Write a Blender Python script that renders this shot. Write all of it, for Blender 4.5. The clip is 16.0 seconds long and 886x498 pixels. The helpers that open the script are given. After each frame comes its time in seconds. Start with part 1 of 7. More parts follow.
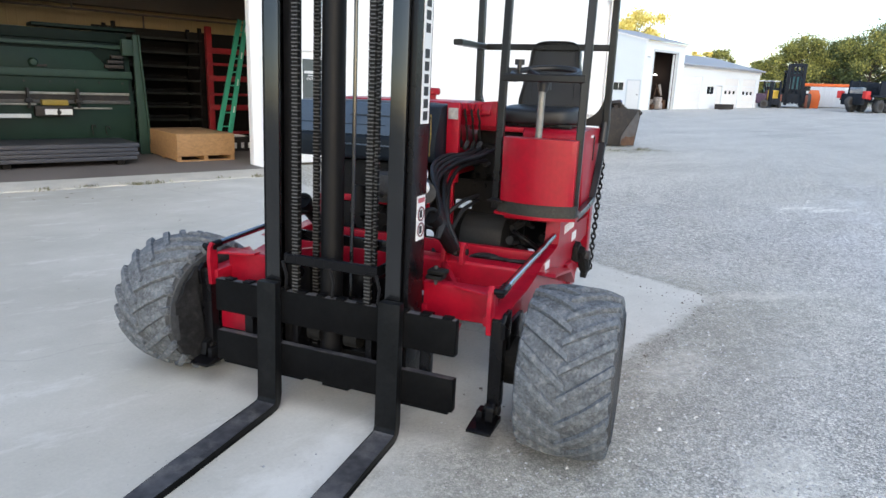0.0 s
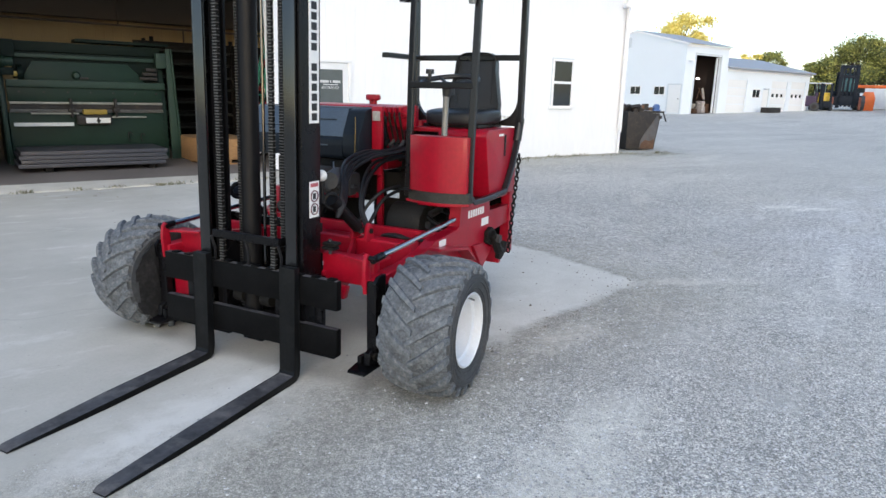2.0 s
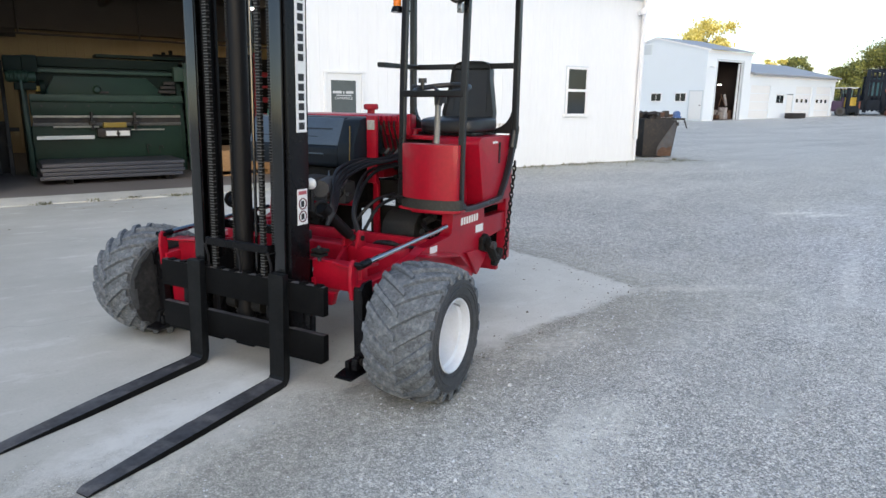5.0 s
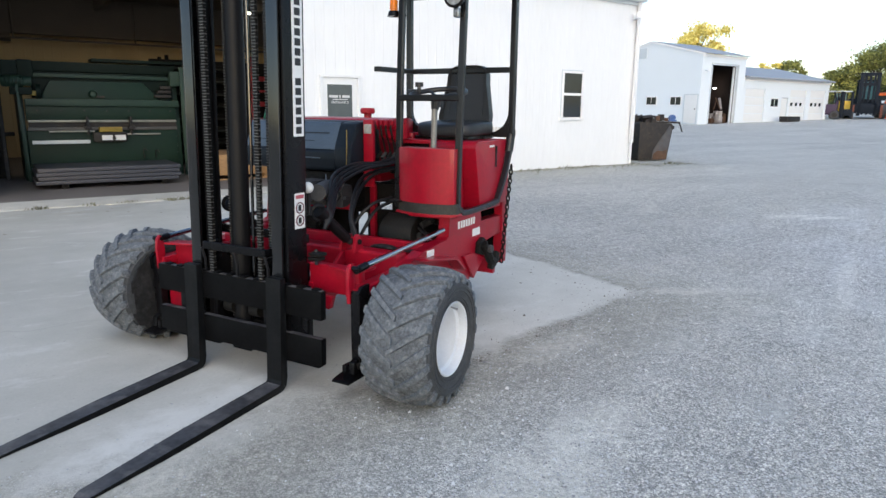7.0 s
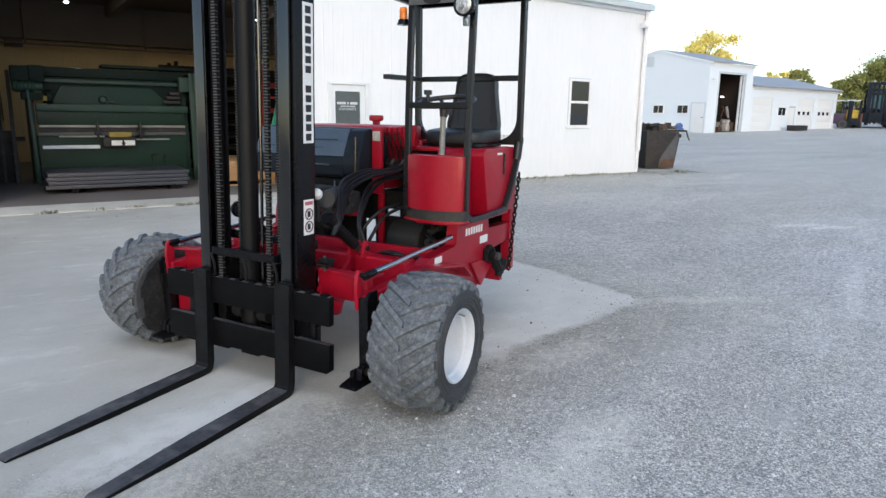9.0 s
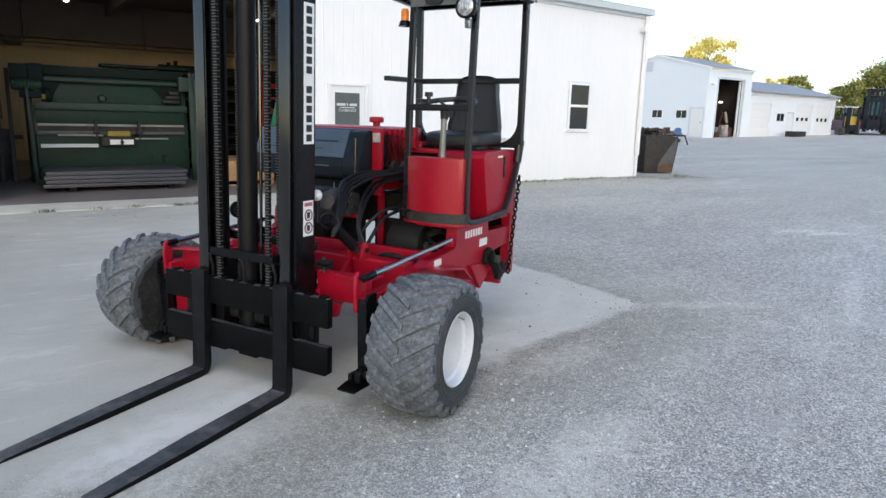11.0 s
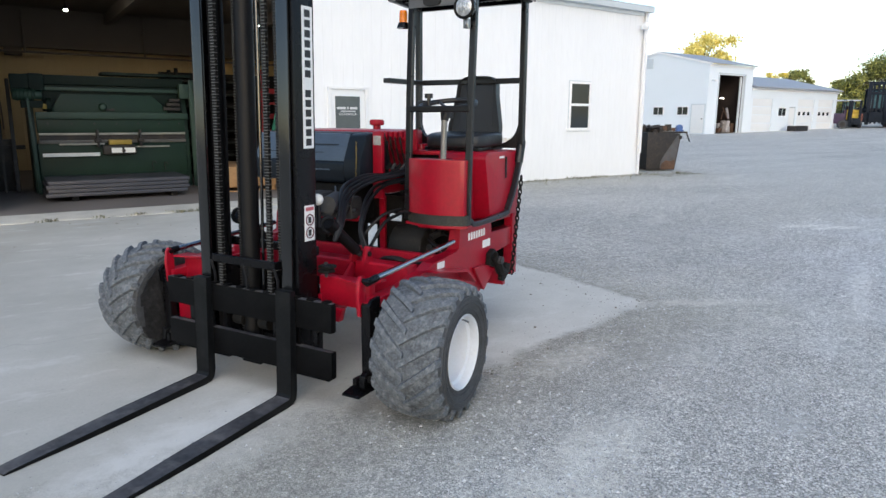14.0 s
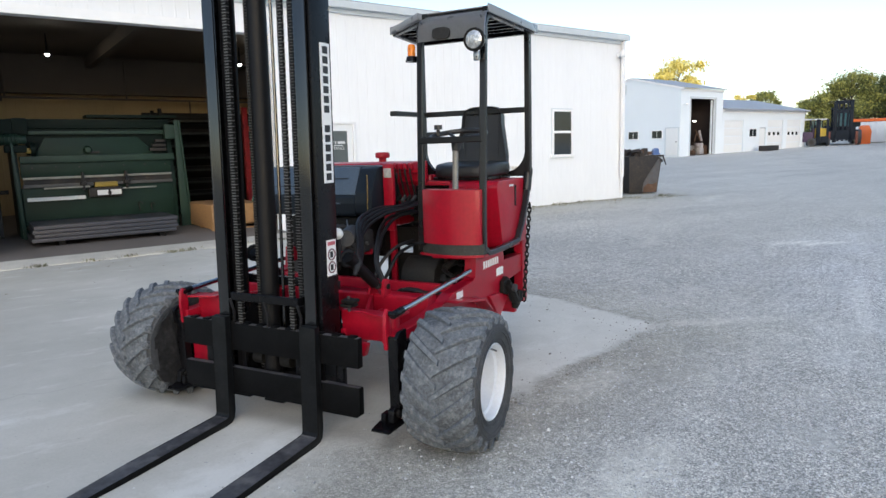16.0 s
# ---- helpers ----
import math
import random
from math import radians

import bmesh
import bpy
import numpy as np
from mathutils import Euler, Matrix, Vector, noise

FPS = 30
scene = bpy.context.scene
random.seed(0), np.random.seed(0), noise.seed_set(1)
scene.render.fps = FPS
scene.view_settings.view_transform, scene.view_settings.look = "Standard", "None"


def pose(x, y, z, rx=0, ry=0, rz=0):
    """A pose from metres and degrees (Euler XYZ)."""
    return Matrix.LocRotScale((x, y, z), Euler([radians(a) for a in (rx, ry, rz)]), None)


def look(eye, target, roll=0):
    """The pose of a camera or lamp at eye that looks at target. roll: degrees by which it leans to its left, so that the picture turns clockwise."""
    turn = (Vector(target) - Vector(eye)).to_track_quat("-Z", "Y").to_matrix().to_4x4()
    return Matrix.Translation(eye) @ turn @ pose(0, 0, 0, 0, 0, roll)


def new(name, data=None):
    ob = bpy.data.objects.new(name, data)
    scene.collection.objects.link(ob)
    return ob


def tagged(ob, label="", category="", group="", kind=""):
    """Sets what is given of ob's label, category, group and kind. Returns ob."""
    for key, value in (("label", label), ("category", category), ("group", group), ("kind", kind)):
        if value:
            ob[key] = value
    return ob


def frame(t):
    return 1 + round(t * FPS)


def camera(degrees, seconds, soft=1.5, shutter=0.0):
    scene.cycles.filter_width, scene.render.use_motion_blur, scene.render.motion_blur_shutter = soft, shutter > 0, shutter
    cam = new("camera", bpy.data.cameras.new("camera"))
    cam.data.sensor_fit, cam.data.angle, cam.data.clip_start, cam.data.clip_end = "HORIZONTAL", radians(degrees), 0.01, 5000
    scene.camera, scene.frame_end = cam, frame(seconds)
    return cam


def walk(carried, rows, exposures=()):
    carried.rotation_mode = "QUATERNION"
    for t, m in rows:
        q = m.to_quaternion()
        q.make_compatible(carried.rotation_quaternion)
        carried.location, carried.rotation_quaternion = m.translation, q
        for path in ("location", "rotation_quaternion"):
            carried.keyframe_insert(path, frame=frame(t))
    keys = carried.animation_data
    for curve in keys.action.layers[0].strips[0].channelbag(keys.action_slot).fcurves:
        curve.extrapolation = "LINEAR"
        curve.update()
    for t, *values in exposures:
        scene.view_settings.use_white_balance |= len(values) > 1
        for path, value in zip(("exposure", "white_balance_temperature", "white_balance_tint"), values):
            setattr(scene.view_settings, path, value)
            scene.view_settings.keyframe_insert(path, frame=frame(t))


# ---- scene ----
cam = camera(68.7, 16.0)
PATH = [
    (0, (0.311, 1.087, 1.547), (1.583, 2.554, 1.067), 2.1),
    (0.5, (0.377, 0.769, 1.544), (1.62, 2.246, 1.018), 3.5),
    (1, (0.4, 0.497, 1.539), (1.675, 1.969, 1.085), 1.6),
    (1.5, (0.401, 0.24, 1.562), (1.572, 1.78, 1.055), 1.5),
    (2, (0.554, 0.058, 1.566), (1.713, 1.62, 1.101), 1.4),
    (2.5, (0.671, -0.06, 1.563), (1.81, 1.514, 1.088), 0.8),
    (3, (0.693, -0.086, 1.56), (1.839, 1.484, 1.09), 0.1),
    (3.5, (0.699, -0.092, 1.558), (1.825, 1.492, 1.087), 0.1),
    (4, (0.696, -0.088, 1.554), (1.796, 1.515, 1.088), 0.2),
    (4.5, (0.695, -0.083, 1.56), (1.795, 1.526, 1.113), 0.6),
    (7, (0.686, -0.087, 1.561), (1.803, 1.516, 1.134), 0.6),
    (7.5, (0.685, -0.081, 1.56), (1.798, 1.529, 1.148), 0.6),
    (8, (0.679, -0.078, 1.559), (1.796, 1.528, 1.141), 1.1),
    (8.5, (0.671, -0.087, 1.568), (1.76, 1.541, 1.168), 0.9),
    (9, (0.669, -0.089, 1.565), (1.774, 1.528, 1.158), 0.9),
    (11.5, (0.67, -0.066, 1.563), (1.781, 1.549, 1.164), 1.5),
    (12, (0.674, -0.069, 1.566), (1.783, 1.548, 1.173), 1.2),
    (12.5, (0.67, -0.058, 1.557), (1.754, 1.581, 1.185), 0.8),
    (13, (0.677, -0.057, 1.571), (1.723, 1.602, 1.179), 0.9),
    (13.5, (0.686, -0.053, 1.567), (1.784, 1.571, 1.173), 0.8),
    (14, (0.687, -0.048, 1.561), (1.79, 1.573, 1.166), 0.3),
    (14.5, (0.685, -0.049, 1.563), (1.782, 1.575, 1.164), 0.9),
    (15, (0.686, -0.054, 1.57), (1.841, 1.538, 1.201), 2.0),
    (15.5, (0.667, -0.014, 1.562), (1.789, 1.601, 1.199), 0.4),
    (16, (0.503, 0.087, 1.561), (1.664, 1.687, 1.257), -1.6),
]
walk(cam, [(t, look(eye, target, roll)) for t, eye, target, roll in PATH], [(0, 1.17), (0.5, 1.2), (1.0, 1.25), (1.5, 1.0), (2.5, 1.0), (3.0, 1.0), (3.5, 0.93), (4.5, 0.90), (8.0, 0.88), (16.0, 0.85)])

# ---- light ----
world = bpy.data.worlds.new("sky")
scene.world = world
world.use_nodes = True
wn = world.node_tree.nodes
sky = wn.new("ShaderNodeTexSky")
sky.sky_type = "NISHITA"
sky.sun_disc = False
sky.sun_elevation = radians(22)
sky.sun_rotation = radians(215)
sky.air_density, sky.dust_density, sky.ozone_density = 1.0, 1.0, 1.05
wn["Background"].inputs["Strength"].default_value = 0.15
world.node_tree.links.new(sky.outputs[0], wn["Background"].inputs["Color"])
sun = new("sun", bpy.data.lights.new("sun", "SUN"))
sun.data.energy, sun.data.angle, sun.data.color = 0.5, radians(40), (1.0, 0.99, 0.98)
sun.matrix_world = look((-12, -22, 60), (0, 0, 0))


# ---- materials ----
def mat(name, color, rough=0.6, metal=0.0, var=0.15, scale=6.0, bump=0.0, fine=90.0, spec=0.5, dirt=None, dirt_amount=0.0, coat=0.0, stretch=(1, 1, 1)):
    m = bpy.data.materials.new(name)
    m.use_nodes = True
    nt = m.node_tree
    n, l = nt.nodes, nt.links
    b = n["Principled BSDF"]
    b.inputs["Metallic"].default_value = metal
    b.inputs["Specular IOR Level"].default_value = spec
    b.inputs["Coat Weight"].default_value = coat
    tc = n.new("ShaderNodeTexCoord")
    mp = n.new("ShaderNodeMapping")
    mp.inputs["Scale"].default_value = stretch
    l.new(tc.outputs["Object"], mp.inputs["Vector"])
    n1 = n.new("ShaderNodeTexNoise")
    n1.inputs["Scale"].default_value, n1.inputs["Detail"].default_value = scale, 4
    n2 = n.new("ShaderNodeTexNoise")
    n2.inputs["Scale"].default_value, n2.inputs["Detail"].default_value = fine, 3
    for t in (n1, n2):
        l.new(mp.outputs[0], t.inputs["Vector"])
    mixf = n.new("ShaderNodeMath")
    mixf.operation = "MULTIPLY_ADD"
    l.new(n2.outputs[0], mixf.inputs[0])
    mixf.inputs[1].default_value = 0.5
    half = n.new("ShaderNodeMath")
    half.operation = "MULTIPLY"
    l.new(n1.outputs[0], half.inputs[0])
    half.inputs[1].default_value = 0.5
    l.new(half.outputs[0], mixf.inputs[2])
    ramp = n.new("ShaderNodeValToRGB")
    ramp.color_ramp.elements[0].position, ramp.color_ramp.elements[1].position = 0.32, 0.68
    lo = [max(0, c * (1 - var)) for c in color]
    hi = [min(1, c * (1 + var)) for c in color]
    ramp.color_ramp.elements[0].color, ramp.color_ramp.elements[1].color = (*lo, 1), (*hi, 1)
    l.new(mixf.outputs[0], ramp.inputs[0])
    out = ramp.outputs[0]
    if dirt:
        n3 = n.new("ShaderNodeTexNoise")
        n3.inputs["Scale"].default_value, n3.inputs["Detail"].default_value, n3.inputs["Roughness"].default_value = scale * 2.3, 6, 0.7
        l.new(mp.outputs[0], n3.inputs["Vector"])
        r3 = n.new("ShaderNodeValToRGB")
        r3.color_ramp.elements[0].position, r3.color_ramp.elements[1].position = 0.5, 0.72
        l.new(n3.outputs[0], r3.inputs[0])
        am = n.new("ShaderNodeMath")
        am.operation = "MULTIPLY"
        am.inputs[1].default_value = dirt_amount
        l.new(r3.outputs[0], am.inputs[0])
        mx = n.new("ShaderNodeMix")
        mx.data_type = "RGBA"
        l.new(am.outputs[0], mx.inputs["Factor"])
        l.new(out, mx.inputs["A"])
        mx.inputs["B"].default_value = (*dirt, 1)
        out = mx.outputs["Result"]
    l.new(out, b.inputs["Base Color"])
    rr = n.new("ShaderNodeMapRange")
    rr.inputs["To Min"].default_value, rr.inputs["To Max"].default_value = max(0.02, rough - 0.1), min(1, rough + 0.1)
    l.new(n1.outputs[0], rr.inputs["Value"])
    l.new(rr.outputs[0], b.inputs["Roughness"])
    if bump:
        bp = n.new("ShaderNodeBump")
        bp.inputs["Strength"].default_value, bp.inputs["Distance"].default_value = bump, 0.01
        l.new(n2.outputs[0], bp.inputs["Height"])
        l.new(bp.outputs[0], b.inputs["Normal"])
    return m


def glow(name, color, strength):
    m = bpy.data.materials.new(name)
    m.use_nodes = True
    b = m.node_tree.nodes["Principled BSDF"]
    b.inputs["Base Color"].default_value = (*color, 1)
    b.inputs["Emission Color"].default_value = (*color, 1)
    b.inputs["Emission Strength"].default_value = strength
    return m


RED = mat("red_paint", (0.315, 0.004, 0.018), 0.34, var=0.14, scale=5, fine=40, dirt=(0.17, 0.010, 0.018), dirt_amount=0.4, coat=0.08, spec=0.33)
BLACK = mat("black_paint", (0.004, 0.004, 0.005), 0.27, var=0.3, scale=7, fine=60, dirt=(0.012, 0.012, 0.012), dirt_amount=0.2, spec=0.22)
GREYBLACK = mat("worn_black_paint", (0.0045, 0.0047, 0.0053), 0.42, var=0.35, scale=6, fine=50, dirt=(0.012, 0.012, 0.012), dirt_amount=0.3, spec=0.06)
OILTANK = mat("dusty_dark_paint", (0.010, 0.0098, 0.0095), 0.65, var=0.6, scale=11, dirt=(0.032, 0.03, 0.028), dirt_amount=0.6)
# Scuffs, plus the sky's sheen on upward faces put into the colour.
FORKTOP = mat("scuffed_skylit_face", (0.047, 0.047, 0.052), 0.5, var=0.7, scale=4, fine=26, dirt=(0.17, 0.16, 0.155), dirt_amount=0.65, spec=0.4)
FORKSTEEL = mat("scuffed_fork_steel", (0.006, 0.0066, 0.0075), 0.38, var=0.4, scale=6, fine=45, dirt=(0.018, 0.018, 0.019), dirt_amount=0.5, spec=0.13)
GUARD = mat("black_guard_tube", (0.008, 0.0085, 0.010), 0.3, var=0.25, scale=5, fine=50, dirt=(0.02, 0.02, 0.022), dirt_amount=0.3, spec=0.42)
MASTBLACK = mat("matt_black_paint", (0.005, 0.005, 0.006), 0.5, var=0.3, scale=7, dirt=(0.009, 0.009, 0.009), dirt_amount=0.3, spec=0.2)
GLOSS = mat("gloss_black_paint", (0.005, 0.0052, 0.006), 0.16, var=0.4, scale=6, fine=40, dirt=(0.014, 0.014, 0.015), dirt_amount=0.35, spec=0.85)
CAST = mat("dull_cast_metal", (0.036, 0.036, 0.038), 0.65, 0.1, var=0.35, scale=22, bump=0.3)
RUNG = mat("worn_chain_edge", (0.10, 0.10, 0.10), 0.5, 0.3, var=0.4, scale=30)
STEEL = mat("steel", (0.35, 0.35, 0.36), 0.3, 1.0, var=0.2, scale=12)
CHROME = mat("chrome_rod", (0.42, 0.43, 0.45), 0.1, 1.0, var=0.05, scale=9)
GREASE = mat("greasy_iron", (0.009, 0.0085, 0.008), 0.65, 0.0, var=0.5, scale=18, bump=0.3, spec=0.18)
RUBBER = mat("dusty_rubber", (0.098, 0.110, 0.124), 0.85, var=0.6, scale=13, bump=0.75, fine=90, dirt=(0.27, 0.28, 0.295), dirt_amount=0.7)
SIDEWALL = mat("sidewall_rubber", (0.042, 0.045, 0.05), 0.7, var=0.3, scale=12, dirt=(0.10, 0.105, 0.11), dirt_amount=0.4)
HOSE = mat("rubber_hose", (0.010, 0.010, 0.0115), 0.42, var=0.3, scale=14, spec=0.25)
WHITE = mat("white_enamel", (0.62, 0.65, 0.695), 0.35, var=0.05, scale=6, dirt=(0.42, 0.42, 0.42), dirt_amount=0.25)
VINYL = mat("black_vinyl", (0.018, 0.019, 0.021), 0.42, var=0.2, scale=14, bump=0.15, fine=220)
HOODBLUE = mat("slate_blue_hood", (0.062, 0.088, 0.125), 0.36, var=0.15, scale=5, dirt=(0.07, 0.085, 0.10), dirt_amount=0.3, spec=0.4)
HOODDARK = mat("dark_cap_and_shade", (0.008, 0.012, 0.018), 0.45, var=0.2, scale=8, spec=0.2)
STICKER = mat("white_sticker", (0.75, 0.75, 0.74), 0.5, var=0.04, scale=20)
INK = mat("black_print", (0.015, 0.015, 0.016), 0.5, var=0.05)
RINGINK = mat("faded_ring_print", (0.16, 0.075, 0.085), 0.5, var=0.2, scale=40)
HEADINK = mat("faded_red_print", (0.42, 0.09, 0.11), 0.5, var=0.15, scale=40)
REDINK = mat("red_print", (0.5, 0.03, 0.03), 0.5, var=0.05)
AMBER = mat("amber_lens", (0.75, 0.20, 0.01), 0.15, var=0.1, scale=40)
GLASS = mat("lamp_glass", (0.50, 0.52, 0.54), 0.22, 0.5, var=0.5, scale=45, bump=0.3, fine=60)
YELLOW = mat("yellow_paint", (0.55, 0.38, 0.03), 0.45, var=0.15)
CORD = mat("faded_yellow_cord", (0.22, 0.15, 0.03), 0.6, var=0.3)
ROOFGREY = mat("grey_plastic_roof", (0.21, 0.215, 0.225), 0.3, var=0.08, scale=6, dirt=(0.15, 0.15, 0.155), dirt_amount=0.2)
SKIRT = mat("worn_grey_skirt", (0.03, 0.032, 0.03), 0.55, var=0.4, scale=9, dirt=(0.075, 0.075, 0.068), dirt_amount=0.5, spec=0.3)
COLUMN = mat("bare_grey_steel", (0.22, 0.22, 0.21), 0.45, 0.4, var=0.2)
CREAM = mat("cream_plastic", (0.7, 0.7, 0.68), 0.4, var=0.05)

SIDING = mat("white_metal_siding", (0.785, 0.795, 0.815), 0.5, var=0.03, scale=1.2, fine=12, dirt=(0.73, 0.745, 0.76), dirt_amount=0.3, stretch=(1, 1, 0.2))
TRIM = mat("pale_blue_grey_trim", (0.55, 0.60, 0.64), 0.5, var=0.05)
TRIMWHITE = mat("white_trim", (0.8, 0.8, 0.81), 0.45, var=0.03)
TANWALL = mat("tan_metal_siding", (0.45, 0.335, 0.18), 0.6, var=0.12, scale=2, stretch=(1, 1, 0.2))
DARKCEIL = mat("dark_ceiling", (0.125, 0.104, 0.088), 0.8, var=0.2, scale=1)
SHOPFLOOR = mat("brown_shop_floor", (0.13, 0.112, 0.10), 0.75, var=0.2, scale=1.2, bump=0.1)
CURB = mat("pale_concrete_curb", (0.43, 0.41, 0.36), 0.85, var=0.18, scale=3, bump=0.3)
# Greens set below real paint: the shop's dimness is in the colour.
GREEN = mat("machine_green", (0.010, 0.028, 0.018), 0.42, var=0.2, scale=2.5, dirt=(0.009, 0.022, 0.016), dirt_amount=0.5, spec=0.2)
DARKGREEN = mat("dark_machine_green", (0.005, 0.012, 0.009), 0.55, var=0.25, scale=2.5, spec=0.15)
PLATE = mat("grey_steel_plate", (0.068, 0.068, 0.078), 0.5, 0.5, var=0.2, scale=3, stretch=(0.3, 1, 1))
PLYWOOD = mat("strand_board", (0.31, 0.175, 0.075), 0.75, var=0.3, scale=14, fine=60, stretch=(1, 1, 2))
LADDERGREEN = mat("green_fibreglass", (0.05, 0.36, 0.25), 0.45, var=0.15)
PANE = mat("dark_window_glass", (0.02, 0.025, 0.028), 0.05, var=0.2, scale=2, spec=0.5)
DOORWHITE = mat("white_door", (0.72, 0.73, 0.74), 0.45, var=0.03)
DOORPANE = mat("grey_door_window", (0.075, 0.09, 0.095), 0.2, var=0.1)
FARROOF = mat("blue_grey_roof_sheet", (0.30, 0.315, 0.345), 0.5, var=0.1, scale=0.6)
RUST = mat("rusty_steel", (0.10, 0.055, 0.035), 0.75, 0.3, var=0.5, scale=4, bump=0.3, dirt=(0.2, 0.13, 0.09), dirt_amount=0.5)
IRON = mat("weathered_dark_steel", (0.028, 0.025, 0.024), 0.6, 0.4, var=0.4, scale=3, dirt=(0.10, 0.07, 0.05), dirt_amount=0.5)


# ---- mesh helpers ----
def box(bm, x0, x1, y0, y1, z0, z1, bevel=0.0, m=None):
    vs = [bm.verts.new((x, y, z)) for x in (x0, x1) for y in (y0, y1) for z in (z0, z1)]
    fs = [bm.faces.new([vs[i] for i in f]) for f in ((0, 1, 3, 2), (4, 6, 7, 5), (0, 4, 5, 1), (2, 3, 7, 6), (0, 2, 6, 4), (1, 5, 7, 3))]
    if bevel:
        es = list({e for f in fs for e in f.edges})
        r = bmesh.ops.bevel(bm, geom=es, offset=bevel, segments=2, affect="EDGES", profile=0.6)
        vs = list({v for f in r["faces"] for v in f.verts} | {v for v in vs if v.is_valid})
    if m is not None:
        bmesh.ops.transform(bm, matrix=m, verts=[v for v in vs if v.is_valid])


def prism(bm, pts, axis, a0, a1, bevel=0.0):
    def put(p, a):
        return {"x": (a, p[0], p[1]), "y": (p[0], a, p[1]), "z": (p[0], p[1], a)}[axis]
    lo = [bm.verts.new(put(p, a0)) for p in pts]
    hi = [bm.verts.new(put(p, a1)) for p in pts]
    k = len(pts)
    fs = [bm.faces.new(lo[::-1]), bm.faces.new(hi)]
    fs += [bm.faces.new((lo[i], lo[(i + 1) % k], hi[(i + 1) % k], hi[i])) for i in range(k)]
    if bevel:
        bmesh.ops.bevel(bm, geom=list({e for f in fs for e in f.edges}), offset=bevel, segments=2, affect="EDGES", profile=0.6)


def cyl(bm, p, q, r, r2=None, seg=20):
    p, q = Vector(p), Vector(q)
    d = q - p
    t = d.to_track_quat("Z", "Y").to_matrix()
    r2 = r if r2 is None else r2
    a = [bm.verts.new(p + t @ Vector((r * math.cos(k * 2 * math.pi / seg), r * math.sin(k * 2 * math.pi / seg), 0))) for k in range(seg)]
    b = [bm.verts.new(q + t @ Vector((r2 * math.cos(k * 2 * math.pi / seg), r2 * math.sin(k * 2 * math.pi / seg), 0))) for k in range(seg)]
    bm.faces.new(a[::-1]), bm.faces.new(b)
    for k in range(seg):
        bm.faces.new((a[k], a[(k + 1) % seg], b[(k + 1) % seg], b[k]))


def smooth_path(pts, n=8):
    pts = [Vector(p) for p in pts]
    out = []
    for i in range(len(pts) - 1):
        p0, p1, p2, p3 = pts[max(i - 1, 0)], pts[i], pts[i + 1], pts[min(i + 2, len(pts) - 1)]
        for k in range(n):
            t = k / n
            out.append(0.5 * ((2 * p1) + (p2 - p0) * t + (2 * p0 - 5 * p1 + 4 * p2 - p3) * t * t + (3 * p1 - p0 - 3 * p2 + p3) * t ** 3))
    return out + [pts[-1]]


def tube(bm, pts, r, seg=10, closed=False, flat=None):
    """A round bar along points; flat=(w, h) gives a rectangular one."""
    pts = [Vector(p) for p in pts]
    k = len(pts)
    rings, up = [], None
    for i, p in enumerate(pts):
        a = pts[(i - 1) % k] if (i or closed) else p
        b = pts[(i + 1) % k] if (i < k - 1 or closed) else p
        d = (b - a).normalized()
        if up is None:
            up = Vector((0, 0, 1)) if abs(d.z) < 0.9 else Vector((0, 1, 0))
        side = d.cross(up).normalized()
        up = side.cross(d).normalized()
        if flat:
            w, h = flat[0] / 2, flat[1] / 2
            c = min(w, h) * 0.3
            prof = [(w, h - c), (w - c, h), (c - w, h), (-w, h - c), (-w, c - h), (c - w, -h), (w - c, -h), (w, c - h)]
        else:
            prof = [(r * math.cos(j * 2 * math.pi / seg), r * math.sin(j * 2 * math.pi / seg)) for j in range(seg)]
        rings.append([bm.verts.new(p + side * x + up * y) for x, y in prof])
    s = len(rings[0])
    for i in range(k if closed else k - 1):
        A, B = rings[i], rings[(i + 1) % k]
        for j in range(s):
            bm.faces.new((A[j], A[(j + 1) % s], B[(j + 1) % s], B[j]))
    if not closed:
        bm.faces.new(rings[0][::-1]), bm.faces.new(rings[-1])


def lathe(bm, prof, centre, axis="x", seg=40, cap=True):
    """prof: (radius, place along the axis) pairs."""
    c = Vector(centre)
    rings = []
    for r, h in prof:
        ring = []
        for k in range(seg):
            a = k * 2 * math.pi / seg
            v = {"x": (h, r * math.cos(a), r * math.sin(a)), "y": (r * math.sin(a), h, r * math.cos(a)), "z": (r * math.cos(a), r * math.sin(a), h)}[axis]
            ring.append(bm.verts.new(c + Vector(v)))
        rings.append(ring)
    for A, B in zip(rings, rings[1:]):
        for k in range(seg):
            bm.faces.new((A[k], A[(k + 1) % seg], B[(k + 1) % seg], B[k]))
    if cap:
        bm.faces.new(rings[0][::-1]), bm.faces.new(rings[-1])


def link(name, bm, material, smooth=False):
    bmesh.ops.recalc_face_normals(bm, faces=bm.faces)
    me = bpy.data.meshes.new(name)
    bm.to_mesh(me)
    bm.free()
    for m in material if isinstance(material, (list, tuple)) else (material,):
        me.materials.append(m)
    if smooth:
        me.polygons.foreach_set("use_smooth", [True] * len(me.polygons))
        me.set_sharp_from_angle(angle=radians(35))
    return new(name, me)


def part(name, bm, material, parent, label="", smooth=True):
    ob = link(name, bm, material, smooth)
    ob.parent = parent
    return tagged(ob, label)


def thing(name, label, category, m=None, group="", kind=""):
    ob = new(name)
    ob.empty_display_size = 0.2
    if m is not None:
        ob.matrix_world = m
    return tagged(ob, label, category, group, kind)


def structure(name, bm, material, label, category, smooth=False):
    return tagged(link(name, bm, material, smooth), label, category, "", "structure")


